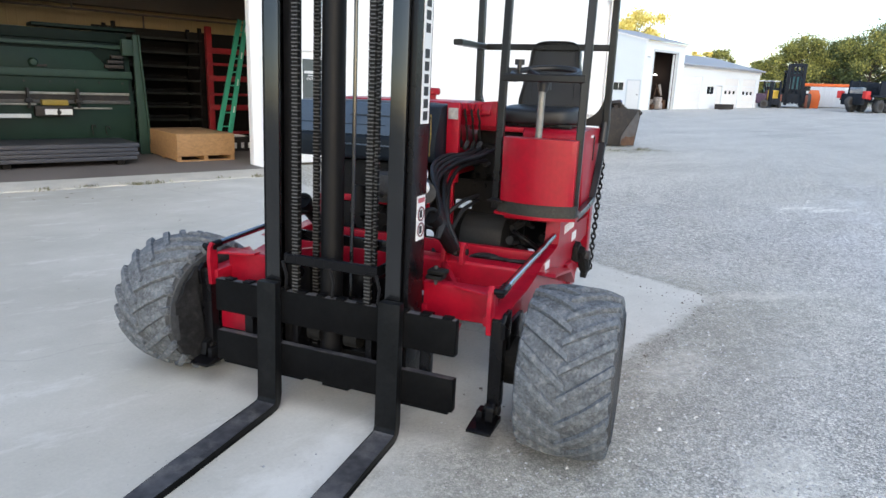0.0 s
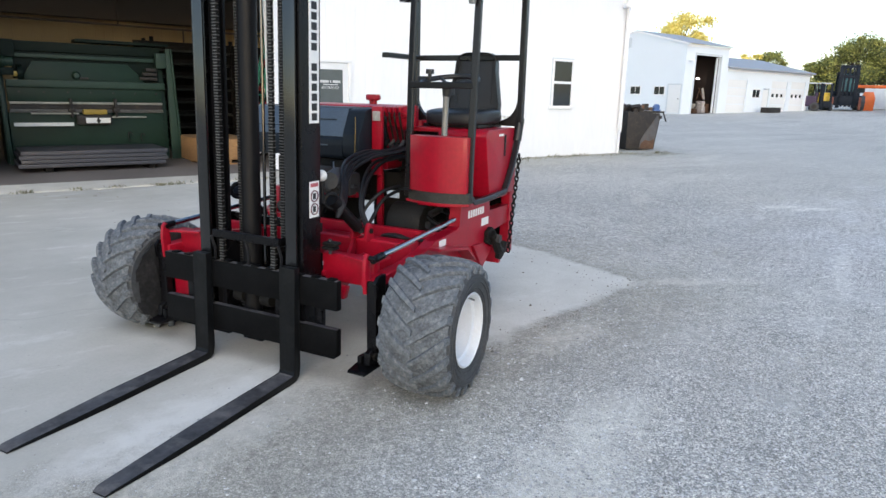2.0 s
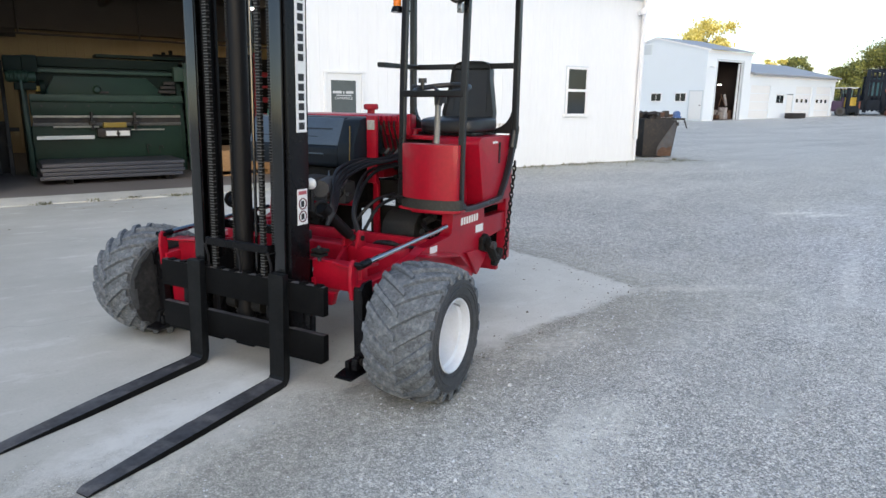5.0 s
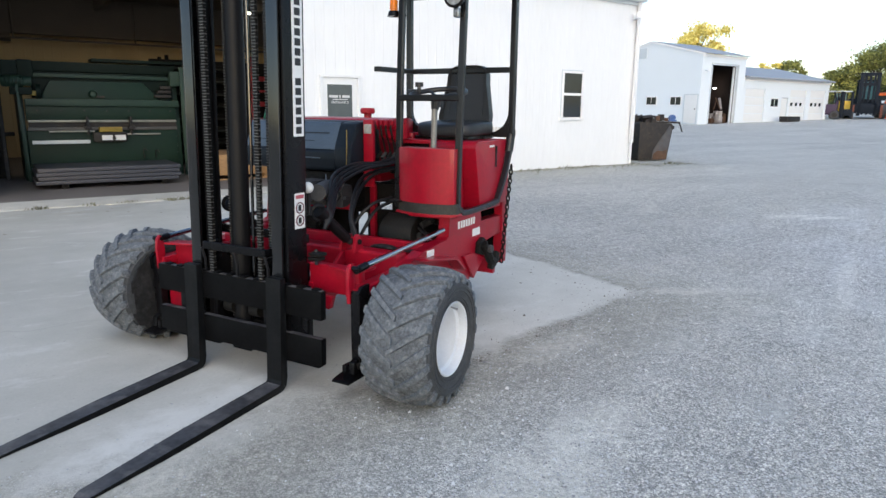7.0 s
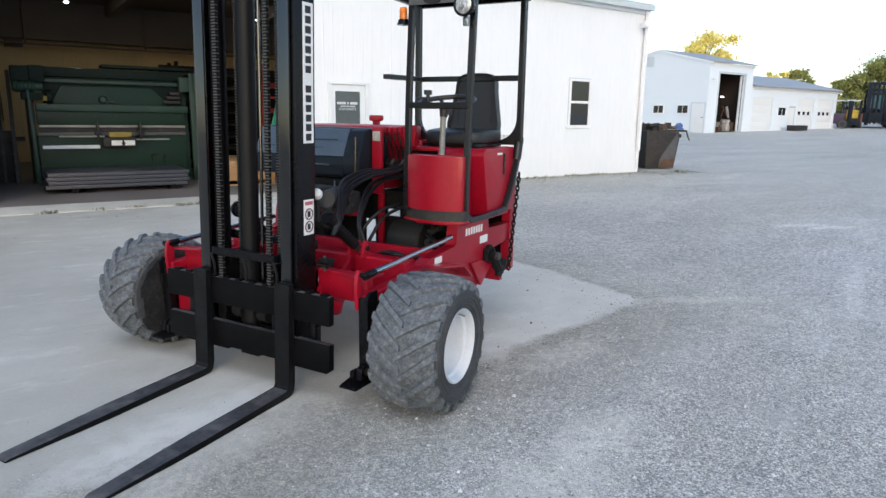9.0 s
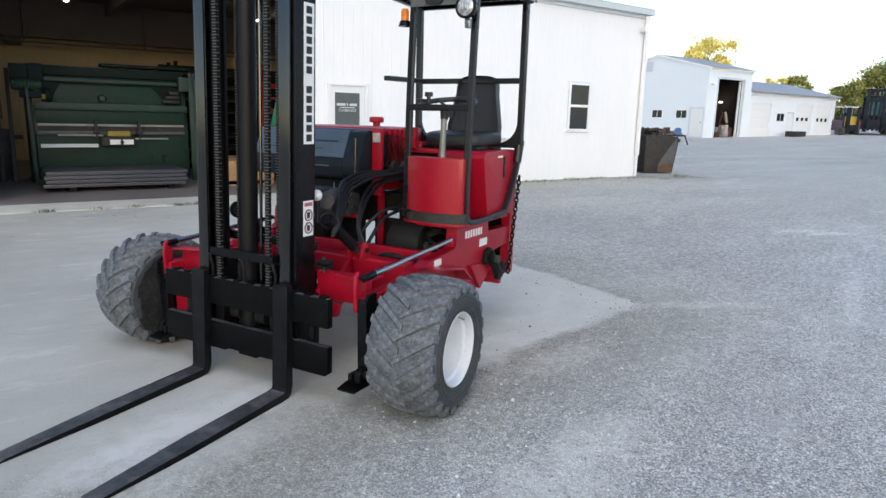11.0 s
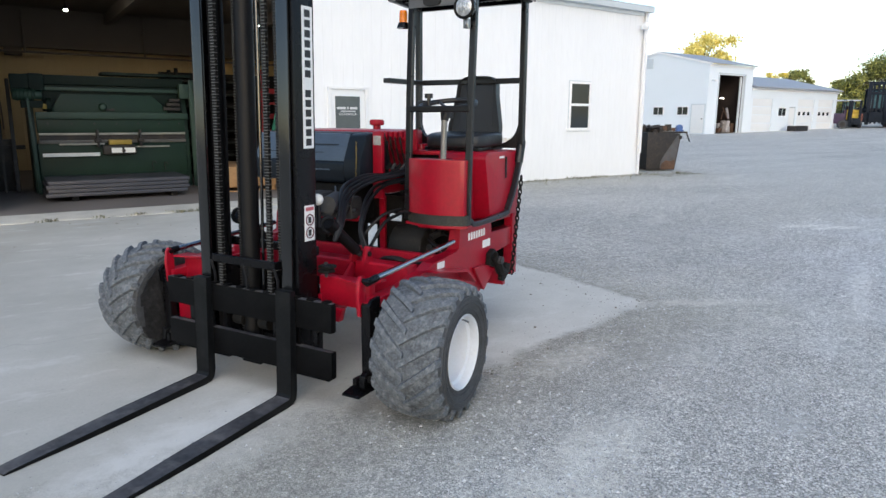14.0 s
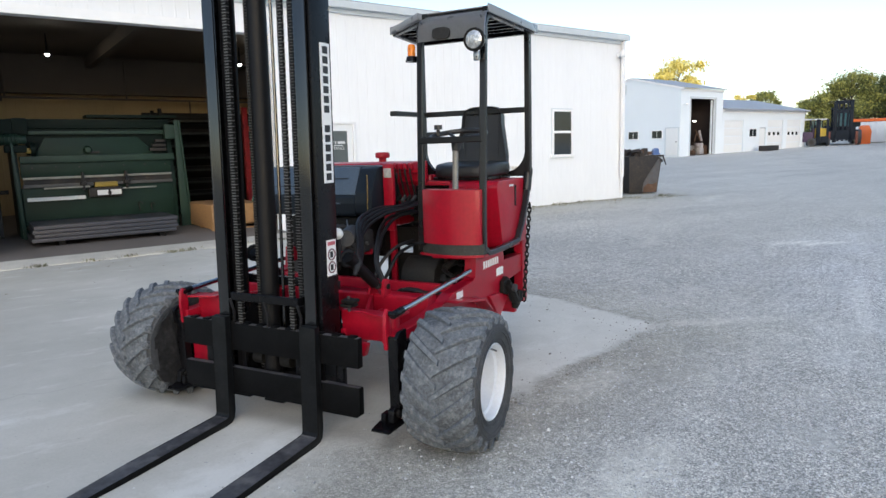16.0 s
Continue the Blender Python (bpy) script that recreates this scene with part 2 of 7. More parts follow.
def pbox(name, parent, material, x0, x1, y0, y1, z0, z1, bevel=0.004, label=""):
    bm = bmesh.new()
    box(bm, x0, x1, y0, y1, z0, z1, bevel)
    return part(name, bm, material, parent, label)


def pcyl(name, parent, material, p, q, r, r2=None, seg=20, label=""):
    bm = bmesh.new()
    cyl(bm, p, q, r, r2, seg)
    return part(name, bm, material, parent, label)


def ptube(name, parent, material, pts, r, seg=10, closed=False, flat=None, label="", curved=0):
    bm = bmesh.new()
    tube(bm, smooth_path(pts, curved) if curved else pts, r, seg, closed, flat)
    return part(name, bm, material, parent, label)


def pprism(name, parent, material, pts, axis, a0, a1, bevel=0.003, label=""):
    bm = bmesh.new()
    prism(bm, pts, axis, a0, a1, bevel)
    return part(name, bm, material, parent, label)

#==GROUND==
# ---- ground ----
def rise(x, y):
    """The yard climbs gently far out, fitted to the camera's view."""
    return min(0.021 * max(0.0, math.hypot(x, y) - 43.6), 2.405)


# Far things are scaled about the camera's eye, keeping their place in view.
FARSIZE = 1.32
FAR = Matrix.Translation(Vector((0.68, -0.07, 1.56)) * (1 - FARSIZE)) @ Matrix.Scale(FARSIZE, 4)


def far(x, y, rz=0, down=0.0):
    """Where a thing of the far side stands on the ground, scaled about the camera's eye."""
    p = FAR @ Vector((x, y, 0))
    return pose(p.x, p.y, rise(p.x, p.y) - down, 0, 0, rz) @ Matrix.Scale(FARSIZE, 4)


def gravel_material(name, slab=False):
    """Fine crushed limestone with pale dust patches and driven streaks; with slab, bare concrete that the gravel creeps over."""
    m = bpy.data.materials.new(name)
    m.use_nodes = True
    n, l = m.node_tree.nodes, m.node_tree.links
    b = n["Principled BSDF"]
    b.inputs["Specular IOR Level"].default_value = 0.25
    tc = n.new("ShaderNodeTexCoord")

    def noise_(scale, detail=5, rough=0.6, stretch=None, turn=0):
        t = n.new("ShaderNodeTexNoise")
        t.inputs["Scale"].default_value, t.inputs["Detail"].default_value, t.inputs["Roughness"].default_value = scale, detail, rough
        src = tc.outputs["Object"]
        if stretch:
            mp = n.new("ShaderNodeMapping")
            mp.inputs["Scale"].default_value, mp.inputs["Rotation"].default_value = stretch, (0, 0, radians(turn))
            l.new(src, mp.inputs["Vector"])
            src = mp.outputs[0]
        l.new(src, t.inputs["Vector"])
        return t.outputs[0]

    def voro(scale):
        t = n.new("ShaderNodeTexVoronoi")
        t.inputs["Scale"].default_value = scale
        l.new(tc.outputs["Object"], t.inputs["Vector"])
        sep = n.new("ShaderNodeSeparateColor")
        l.new(t.outputs["Color"], sep.inputs[0])
        return sep.outputs[0], t.outputs["Distance"]

    def ramp(src, p0, c0, p1, c1):
        r = n.new("ShaderNodeValToRGB")
        e = r.color_ramp.elements
        e[0].position, e[1].position, e[0].color, e[1].color = p0, p1, (*c0, 1), (*c1, 1)
        l.new(src, r.inputs[0])
        return r.outputs[0]

    def maths(op, a, c, d=None):
        t = n.new("ShaderNodeMath")
        t.operation = op
        for k, v in enumerate((a, c, d)):
            if v is not None:
                if isinstance(v, (int, float)):
                    t.inputs[k].default_value = v
                else:
                    l.new(v, t.inputs[k])
        return t.outputs[0]

    def mix(f, a, c):
        t = n.new("ShaderNodeMix")
        t.data_type = "RGBA"
        for key, v in (("Factor", f), ("A", a), ("B", c)):
            if isinstance(v, (int, float)):
                t.inputs[key].default_value = v
            elif isinstance(v, tuple):
                t.inputs[key].default_value = (*v, 1)
            else:
                l.new(v, t.inputs[key])
        return t.outputs["Result"]

    def times(a, c):
        t = n.new("ShaderNodeMix")
        t.data_type, t.blend_type = "RGBA", "MULTIPLY"
        t.inputs["Factor"].default_value = 1.0
        l.new(a, t.inputs["A"])
        l.new(c, t.inputs["B"])
        return t.outputs["Result"]

    def spot(x, y, rx, ry, turn):
        """A patch of ground dust with a frayed edge: 1 inside, 0 outside."""
        mp = n.new("ShaderNodeMapping")
        mp.vector_type = "TEXTURE"
        mp.inputs["Location"].default_value, mp.inputs["Rotation"].default_value, mp.inputs["Scale"].default_value = (x, y, 0), (0, 0, radians(turn)), (rx, ry, 1)
        l.new(tc.outputs["Object"], mp.inputs["Vector"])
        ln = n.new("ShaderNodeVectorMath")
        ln.operation = "LENGTH"
        l.new(mp.outputs[0], ln.inputs[0])
        return ramp(maths("MULTIPLY", maths("MULTIPLY_ADD", noise_(5, 6, 0.7), 1.6, ln.outputs["Value"]), 0.4), 0.52, (1, 1, 1), 0.76, (0, 0, 0))

    tone, d1 = voro(92)
    tone2, d2 = voro(220)
    both = maths("MULTIPLY_ADD", tone2, 0.45, maths("MULTIPLY", tone, 0.55))
    stones = ramp(both, 0.18, (0.36, 0.37, 0.385), 0.76, (1.0, 1.0, 1.0))
    stones = times(stones, ramp(d1, 0.28, (1.16, 1.16, 1.16), 0.70, (0.66, 0.66, 0.665)))
    patch = maths("MULTIPLY_ADD", noise_(0.55, 7, 0.62), 0.55, maths("MULTIPLY", noise_(2.1, 8, 0.68), 0.45))
    streak = noise_(0.9, 5, 0.6, (0.16, 1.1, 1), 24)
    dust = mix(ramp(noise_(6, 6, 0.7), 0.35, (0, 0, 0), 0.7, (1, 1, 1)), (0.58, 0.585, 0.59), (0.70, 0.705, 0.71))
    amount = maths("MAXIMUM", ramp(patch, 0.50, (0, 0, 0), 0.60, (0.75, 0.75, 0.75)), ramp(streak, 0.50, (0, 0, 0), 0.64, (0.2, 0.2, 0.2)))
    # silt washed out along the slab's front edge
    lie = n.new("ShaderNodeSeparateXYZ")
    l.new(tc.outputs["Object"], lie.inputs[0])
    off = maths("SUBTRACT", maths("MULTIPLY_ADD", lie.outputs[0], 0.165, 2.53), lie.outputs[1])
    off = maths("MAXIMUM", off, maths("MULTIPLY_ADD", lie.outputs[0], 0.5, -2.2))
    washed = maths("MULTIPLY_ADD", maths("SUBTRACT", noise_(1.7, 7, 0.68), 0.5), 1.6, off)
    washed = ramp(maths("MULTIPLY", washed, 0.4), 0.12, (0.58, 0.58, 0.58), 0.56, (0, 0, 0))
    amount = maths("MAXIMUM", amount, washed)
    dust = mix(washed, dust, (0.41, 0.395, 0.355))
    colour = mix(amount, stones, dust)
    for x_, y_, rx, ry, turn, deep in ((10.64, 4.87, 0.5, 0.13, -20, 0.85), (10.84, 4.53, 0.5, 0.13, -20, 0.85), (5.65, 3.15, 0.62, 0.13, -30, 0.45), (2.3, 1.62, 0.75, 0.3, 20, 0.75), (3.0, 1.95, 0.4, 0.2, 10, 0.65), (3.75, 2.85, 0.5, 0.16, 10, 0.5), (9.3, 6.5, 0.8, 0.16, 30, 0.5), (1.25, 2.7, 0.7, 0.16, 27, 0.5), (7.2, 2.6, 1.6, 0.10, 22, 0.4), (8.0, 1.9, 1.8, 0.10, 24, 0.35), (17.5, 10.4, 1.4, 0.25, 20, 0.5)):
        colour = mix(maths("MULTIPLY", spot(x_, y_, rx, ry, turn), deep), colour, (0.88, 0.88, 0.87))
    colour = times(colour, ramp(noise_(0.17, 4, 0.55, (1, 2.4, 1), 35), 0.38, (0.93, 0.93, 0.935), 0.64, (1.12, 1.12, 1.115)))
    where = n.new("ShaderNodeSeparateXYZ")
    l.new(tc.outputs["Object"], where.inputs[0])
    # the yard turns paler with growing x, with long wheel streaks
    driven = ramp(maths("MULTIPLY", where.outputs[0], 0.04), 0.32, (0, 0, 0), 0.72, (0.42, 0.42, 0.42))
    colour = mix(maths("MULTIPLY", driven, ramp(noise_(0.5, 6, 0.62, (0.22, 1.0, 1), 30), 0.36, (0.35, 0.35, 0.35), 0.6, (1, 1, 1))), colour, (0.86, 0.86, 0.86))
    colour = mix(maths("MULTIPLY", driven, ramp(noise_(0.7, 5, 0.6, (0.12, 0.8, 1), 62), 0.56, (0, 0, 0), 0.66, (1, 1, 1))), colour, (0.44, 0.45, 0.46))
    # The sky's bluish sheen painted in: near right lighter, the rest warmer and darker.
    sky_lie = maths("MULTIPLY_ADD", noise_(0.8, 5, 0.6), 0.35, maths("MULTIPLY_ADD", where.outputs[1], -0.085, maths("MULTIPLY", maths("MINIMUM", where.outputs[0], 8.5), 0.085)))
    warm = ramp(sky_lie, 0.42, (0.72, 0.706, 0.655), 0.85, (1, 1, 1))
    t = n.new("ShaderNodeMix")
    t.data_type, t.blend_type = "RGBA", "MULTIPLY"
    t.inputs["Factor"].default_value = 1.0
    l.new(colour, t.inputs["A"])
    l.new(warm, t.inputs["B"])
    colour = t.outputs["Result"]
    # trampled mottling, coarse speckle and short pale scuffs
    for scale, detail, rough_, lo, hi in ((3.1, 8, 0.7, 0.90, 1.08), (13, 4, 0.8, 0.88, 1.12), (27, 3.5, 0.75, 0.84, 1.14)):
        t = n.new("ShaderNodeMix")
        t.data_type, t.blend_type = "RGBA", "MULTIPLY"
        t.inputs["Factor"].default_value = 1.0
        l.new(colour, t.inputs["A"])
        l.new(ramp(noise_(scale, detail, rough_), 0.36, (lo, lo, lo), 0.64, (hi, hi, hi)), t.inputs["B"])
        colour = t.outputs["Result"]
    for turn in (12, 47):
        colour = mix(ramp(noise_(1.1, 6, 0.65, (0.14, 1.5, 1), turn), 0.60, (0, 0, 0), 0.74, (0.25, 0.25, 0.25)), colour, (0.66, 0.66, 0.65))
    # coarser, stronger speckle farther out, so the grain shows from the camera
    outer = ramp(maths("MULTIPLY", maths("ADD", where.outputs[0], where.outputs[1]), 0.04), 0.30, (0, 0, 0), 0.52, (1, 1, 1))
    colour = times(colour, mix(outer, (1.0, 1.0, 1.0), ramp(noise_(17, 3, 0.7), 0.36, (0.70, 0.70, 0.70), 0.64, (1.27, 1.27, 1.27))))
    # a darker border beyond the slab's edge
    border = maths("MULTIPLY_ADD", maths("SUBTRACT", noise_(2.6, 6, 0.68), 0.5), 0.9, off)
    colour = times(colour, ramp(maths("MULTIPLY", border, 0.4), 0.13, (0.86, 0.85, 0.825), 0.38, (1, 1, 1)))
    # brown earth and moss among the stones along the wall's foot
    foot = maths("MULTIPLY_ADD", maths("SUBTRACT", noise_(1.4, 7, 0.7), 0.5), 2.4, where.outputs[1])
    foot = maths("MULTIPLY", ramp(maths("MULTIPLY", foot, 0.05), 0.50, (0, 0, 0), 0.61, (0.6, 0.6, 0.6)), ramp(maths("MULTIPLY", where.outputs[0], 0.05), 0.84, (1, 1, 1), 0.94, (0, 0, 0)))
    speck = ramp(noise_(19, 5, 0.8), 0.40, (0.21, 0.20, 0.155), 0.62, (0.50, 0.485, 0.42))
    colour = mix(foot, colour, speck)
    rel = maths("MULTIPLY", maths("ADD", d1, d2), maths("SUBTRACT", 1.0, amount))
    if slab:
        xyz = n.new("ShaderNodeSeparateXYZ")
        l.new(tc.outputs["Object"], xyz.inputs[0])
        x, y = xyz.outputs[0], xyz.outputs[1]
        rough = noise_(2.2, 7, 0.7)
        front = maths("SUBTRACT", y, maths("MULTIPLY_ADD", x, 0.165, 2.53))
        crisp = ramp(maths("MULTIPLY", x, 0.1), 0.20, (0, 0, 0), 0.36, (1, 1, 1))
        wide = maths("MULTIPLY_ADD", crisp, -0.42, 0.50)
        f1 = maths("ADD", front, maths("MULTIPLY", maths("SUBTRACT", rough, 0.5), maths("MULTIPLY_ADD", crisp, -1.1, 1.5)))
        f1 = maths("DIVIDE", maths("ADD", f1, maths("MULTIPLY", wide, 0.3)), wide)
        f2 = maths("DIVIDE", maths("ADD", maths("SUBTRACT", 5.26, x), maths("MULTIPLY", maths("SUBTRACT", rough, 0.5), 0.35)), 0.07)
        c = n.new("ShaderNodeClamp")
        l.new(maths("MINIMUM", f1, f2), c.inputs[0])
        inside = c.outputs[0]
        bare = mix(ramp(noise_(1.3, 7, 0.65), 0.38, (0, 0, 0), 0.66, (1, 1, 1)), (0.56, 0.548, 0.503), (0.635, 0.622, 0.575))
        # Shade before the shop painted in: darker as x falls and y grows.
        slab_shade = maths("MULTIPLY", ramp(maths("MULTIPLY_ADD", noise_(0.9, 6, 0.6), 0.3, maths("MULTIPLY_ADD", y, 0.05, maths("MULTIPLY_ADD", x, -0.1, 0.35))), 0.35, (0, 0, 0), 0.95, (1, 1, 1)), 0.95)
        bare = mix(slab_shade, bare, (0.35, 0.338, 0.295))
        bare = mix(ramp(noise_(70, 3, 0.6), 0.35, (0.25, 0.25, 0.25), 0.7, (0, 0, 0)), bare, (0.36, 0.35, 0.33))
        spots = ramp(noise_(38, 2, 0.5), 0.70, (0, 0, 0), 0.74, (0.5, 0.5, 0.5))
        bare = mix(spots, bare, (0.26, 0.25, 0.23))
        bare = times(bare, ramp(noise_(0.6, 6, 0.65), 0.36, (0.88, 0.88, 0.87), 0.66, (1.07, 1.07, 1.075)))
        bare = mix(ramp(noise_(2.6, 8, 0.72, (0.5, 1.3, 1), 27), 0.56, (0, 0, 0), 0.70, (0.35, 0.35, 0.35)), bare, (0.74, 0.735, 0.71))
        bare = mix(maths("MULTIPLY", spot(1.2, 3.0, 0.9, 0.25, 27), 0.4), bare, (0.78, 0.775, 0.75))
        cr = n.new("ShaderNodeTexVoronoi")
        cr.feature = "DISTANCE_TO_EDGE"
        cr.inputs["Scale"].default_value = 0.32
        bend = n.new("ShaderNodeVectorMath")
        bend.operation = "MULTIPLY_ADD"
        wob = n.new("ShaderNodeTexNoise")
        wob.inputs["Scale"].default_value, wob.inputs["Detail"].default_value = 1.6, 6
        l.new(tc.outputs["Object"], wob.inputs["Vector"])
        l.new(wob.outputs["Color"], bend.inputs[0])
        bend.inputs[1].default_value = (0.5, 0.5, 0.0)
        l.new(tc.outputs["Object"], bend.inputs[2])
        l.new(bend.outputs[0], cr.inputs["Vector"])
        bare = mix(ramp(cr.outputs["Distance"], 0.0005, (0.35, 0.35, 0.35), 0.0016, (0, 0, 0)), bare, (0.30, 0.29, 0.27))
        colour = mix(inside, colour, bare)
        rel = maths("MULTIPLY", rel, maths("SUBTRACT", 1.0, inside))
    l.new(colour, b.inputs["Base Color"])
    b.inputs["Roughness"].default_value = 0.9
    bp = n.new("ShaderNodeBump")
    bp.invert = True
    bp.inputs["Strength"].default_value, bp.inputs["Distance"].default_value = 0.6, 0.008
    l.new(rel, bp.inputs["Height"])
    l.new(bp.outputs[0], b.inputs["Normal"])
    return m


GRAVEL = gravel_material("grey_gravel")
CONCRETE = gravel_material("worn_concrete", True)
bm = bmesh.new()
radii = [0.0, 1, 2, 3, 4, 5, 6, 8, 10, 12, 14, 15, 17, 20, 24, 30, 36, 43.6, 47, 52, 58, 66, 80, 100, 140, 200, 400, 1500]
rings = []
for r in radii:
    rings.append([bm.verts.new((r * math.cos(a * math.pi / 36), r * math.sin(a * math.pi / 36), rise(r, 0))) for a in range(72)] if r else [bm.verts.new((0, 0, 0))])
for A, B in zip(rings, rings[1:]):
    for k in range(72):
        if len(A) == 1:
            bm.faces.new((A[0], B[k], B[(k + 1) % 72]))
        else:
            bm.faces.new((A[k], B[k], B[(k + 1) % 72], A[(k + 1) % 72]))
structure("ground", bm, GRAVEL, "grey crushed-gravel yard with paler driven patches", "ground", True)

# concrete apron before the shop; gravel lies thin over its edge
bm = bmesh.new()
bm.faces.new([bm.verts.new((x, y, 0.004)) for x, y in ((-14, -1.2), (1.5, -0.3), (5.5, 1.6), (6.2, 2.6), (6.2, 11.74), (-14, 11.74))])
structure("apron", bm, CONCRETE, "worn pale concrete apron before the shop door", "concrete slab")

# loose stones lying on the yard and strewn over the apron's edge
STONE = mat("loose_limestone", (0.56, 0.565, 0.57), 0.9, var=0.15, scale=25)
ni = STONE.node_tree.nodes.new("ShaderNodeNewGeometry")
nr = STONE.node_tree.nodes.new("ShaderNodeMapRange")
nr.inputs["To Min"].default_value, nr.inputs["To Max"].default_value = 0.36, 1.08
nm = STONE.node_tree.nodes.new("ShaderNodeMix")
nm.data_type, nm.blend_type = "RGBA", "MULTIPLY"
nm.inputs["Factor"].default_value = 1.0
STONE.node_tree.links.new(ni.outputs["Random Per Island"], nr.inputs["Value"])
old = STONE.node_tree.nodes["Principled BSDF"].inputs["Base Color"].links[0].from_socket
STONE.node_tree.links.new(old, nm.inputs["A"])
STONE.node_tree.links.new(nr.outputs[0], nm.inputs["B"])
STONE.node_tree.links.new(nm.outputs["Result"], STONE.node_tree.nodes["Principled BSDF"].inputs["Base Color"])


def on_apron(x, y):
    front = np.interp(x, [-14, 0.9, 2.2, 3.4, 4.3, 5.22], [2.3, 2.62, 2.76, 2.95, 3.12, 3.45])
    return (x < 5.33) & (y > front)


rng = np.random.default_rng(5)
N = 240000
away, bearing = 0.9 + 10.5 * rng.random(N) ** 1.5, radians(90) - rng.uniform(-0.25, 1.6, N)
px, py = 0.5 + away * np.cos(bearing), -0.2 + away * np.sin(bearing)
size = rng.gamma(2.2, 0.0013, N) + 0.0018
apron = on_apron(px, py)
front = np.interp(px, [-14, 0.9, 2.2, 3.4, 4.3, 5.22], [2.3, 2.62, 2.76, 2.95, 3.12, 3.45])
size = np.where(apron, size * 0.75, size)
inset = np.where(apron, np.minimum(py - front, 5.35 - px), 0)
patch = np.array([noise.noise((a * 0.6, b_ * 0.6, 2.0)) for a, b_ in zip(px, py)])
keep = np.where(apron, rng.random(N) < np.exp(-inset / np.where(px < 3, 0.35, 0.12)) * 0.16 + 0.001, rng.random(N) < np.clip(0.5 + 1.3 * patch, 0.06, 1))
keep &= ~((px > 1.35) & (px < 3.2) & (np.abs(py - 3.6) < 0.02))
px, py, size = px[keep], py[keep], size[keep]
k = len(px)
unit = np.array([(1, 0, 0), (0.2, 0.95, 0.1), (-0.9, 0.25, 0), (-0.15, -1, 0.05), (0.1, 0.05, 0.75), (0, 0, -0.5)])
faces = np.array([(0, 1, 4), (1, 2, 4), (2, 3, 4), (3, 0, 4), (1, 0, 5), (2, 1, 5), (3, 2, 5), (0, 3, 5)])
turn = rng.uniform(0, 6.28, k)
c, s_ = np.cos(turn), np.sin(turn)
v = unit[None] * (size[:, None, None] * rng.uniform(0.7, 1.3, (k, 6, 3)))
v = np.stack([v[..., 0] * c[:, None] - v[..., 1] * s_[:, None] + px[:, None], v[..., 0] * s_[:, None] + v[..., 1] * c[:, None] + py[:, None], v[..., 2] + 0.3 * size[:, None] + 0.002], -1)
darkrng = np.random.default_rng(9)
M = 420
along = darkrng.random(M)
tip = along > 0.7
ex = np.where(tip, 5.30 - np.abs(darkrng.normal(0, 0.28, M)), 2.2 + 3.0 * darkrng.random(M))
ey = np.where(tip, 3.5 + 3.0 * darkrng.random(M), np.interp(ex, [0.9, 2.2, 3.4, 4.3, 5.22], [2.62, 2.76, 2.95, 3.12, 3.45]) + np.abs(darkrng.normal(0, 0.12, M)) * darkrng.choice([0.4, 1.0, 2.5], M))
es = darkrng.gamma(2.2, 0.0013, M) + 0.0025
ev = unit[None] * (es[:, None, None] * darkrng.uniform(0.7, 1.3, (M, 6, 3)))
ev = np.stack([ev[..., 0] + ex[:, None], ev[..., 1] + ey[:, None], ev[..., 2] + 0.3 * es[:, None] + 0.005], -1)
me = bpy.data.meshes.new("dark_pebbles")
me.from_pydata(ev.reshape(-1, 3).tolist(), [], (faces[None] + 6 * np.arange(M)[:, None, None]).reshape(-1, 3).tolist())
me.materials.append(mat("brown_pebble", (0.19, 0.17, 0.145), 0.9, var=0.4, scale=25))
tagged(new("dark_pebbles", me), "dark brown pebbles strewn along the edge of the apron", "pebbles", "", "stuff")
me = bpy.data.meshes.new("loose_gravel")
me.from_pydata(v.reshape(-1, 3).tolist(), [], (faces[None] + 6 * np.arange(k)[:, None, None]).reshape(-1, 3).tolist())
me.materials.append(STONE)
tagged(new("loose_gravel", me), "loose grey limestone chips strewn over the yard", "gravel", "", "stuff")

#==SHOP==
# ---- the shop ----
WY, WX0, WX1, EAVE, DOOR0, DOOR1, HEAD = 12.5, -8.0, 16.08, 4.56, 0.50, 5.48, 3.83


def ribbed(bm, x0, x1, y, z0, z1, step=0.228, deep=0.0035):
    """A wall sheet along x with narrow standing ribs, 0.12 thick."""
    pts = [(x0, y)]
    x = x0 + 0.5 * step
    while x + 0.04 < x1:
        pts += [(x - 0.02, y), (x - 0.008, y - deep), (x + 0.008, y - deep), (x + 0.02, y)]
        x += step
    pts += [(x1, y), (x1, y + 0.12), (x0, y + 0.12)]
    prism(bm, pts, "z", z0, z1)


bm = bmesh.new()
ribbed(bm, WX0, DOOR0, WY, 0, EAVE)
ribbed(bm, DOOR0, DOOR1, WY, HEAD, EAVE)
ribbed(bm, DOOR1, 6.37, WY, 0, EAVE)
ribbed(bm, 6.37, 7.27, WY, 2.14, EAVE)
ribbed(bm, 7.27, 13.21, WY, 0, EAVE)
ribbed(bm, 13.21, 13.93, WY, 0, 1.335)
ribbed(bm, 13.21, 13.93, WY, 2.51, EAVE)
ribbed(bm, 13.93, WX1, WY, 0, EAVE)
structure("wall_south", bm, SIDING, "white ribbed metal siding of the shop front", "wall")
bm = bmesh.new()
box(bm, WX1 - 0.12, WX1, WY + 0.12, 26, 0, EAVE)
structure("wall_east", bm, SIDING, "white metal end wall of the shop", "wall")
bm = bmesh.new()
box(bm, WX0, WX0 + 0.12, WY + 0.12, 26, 0, EAVE)
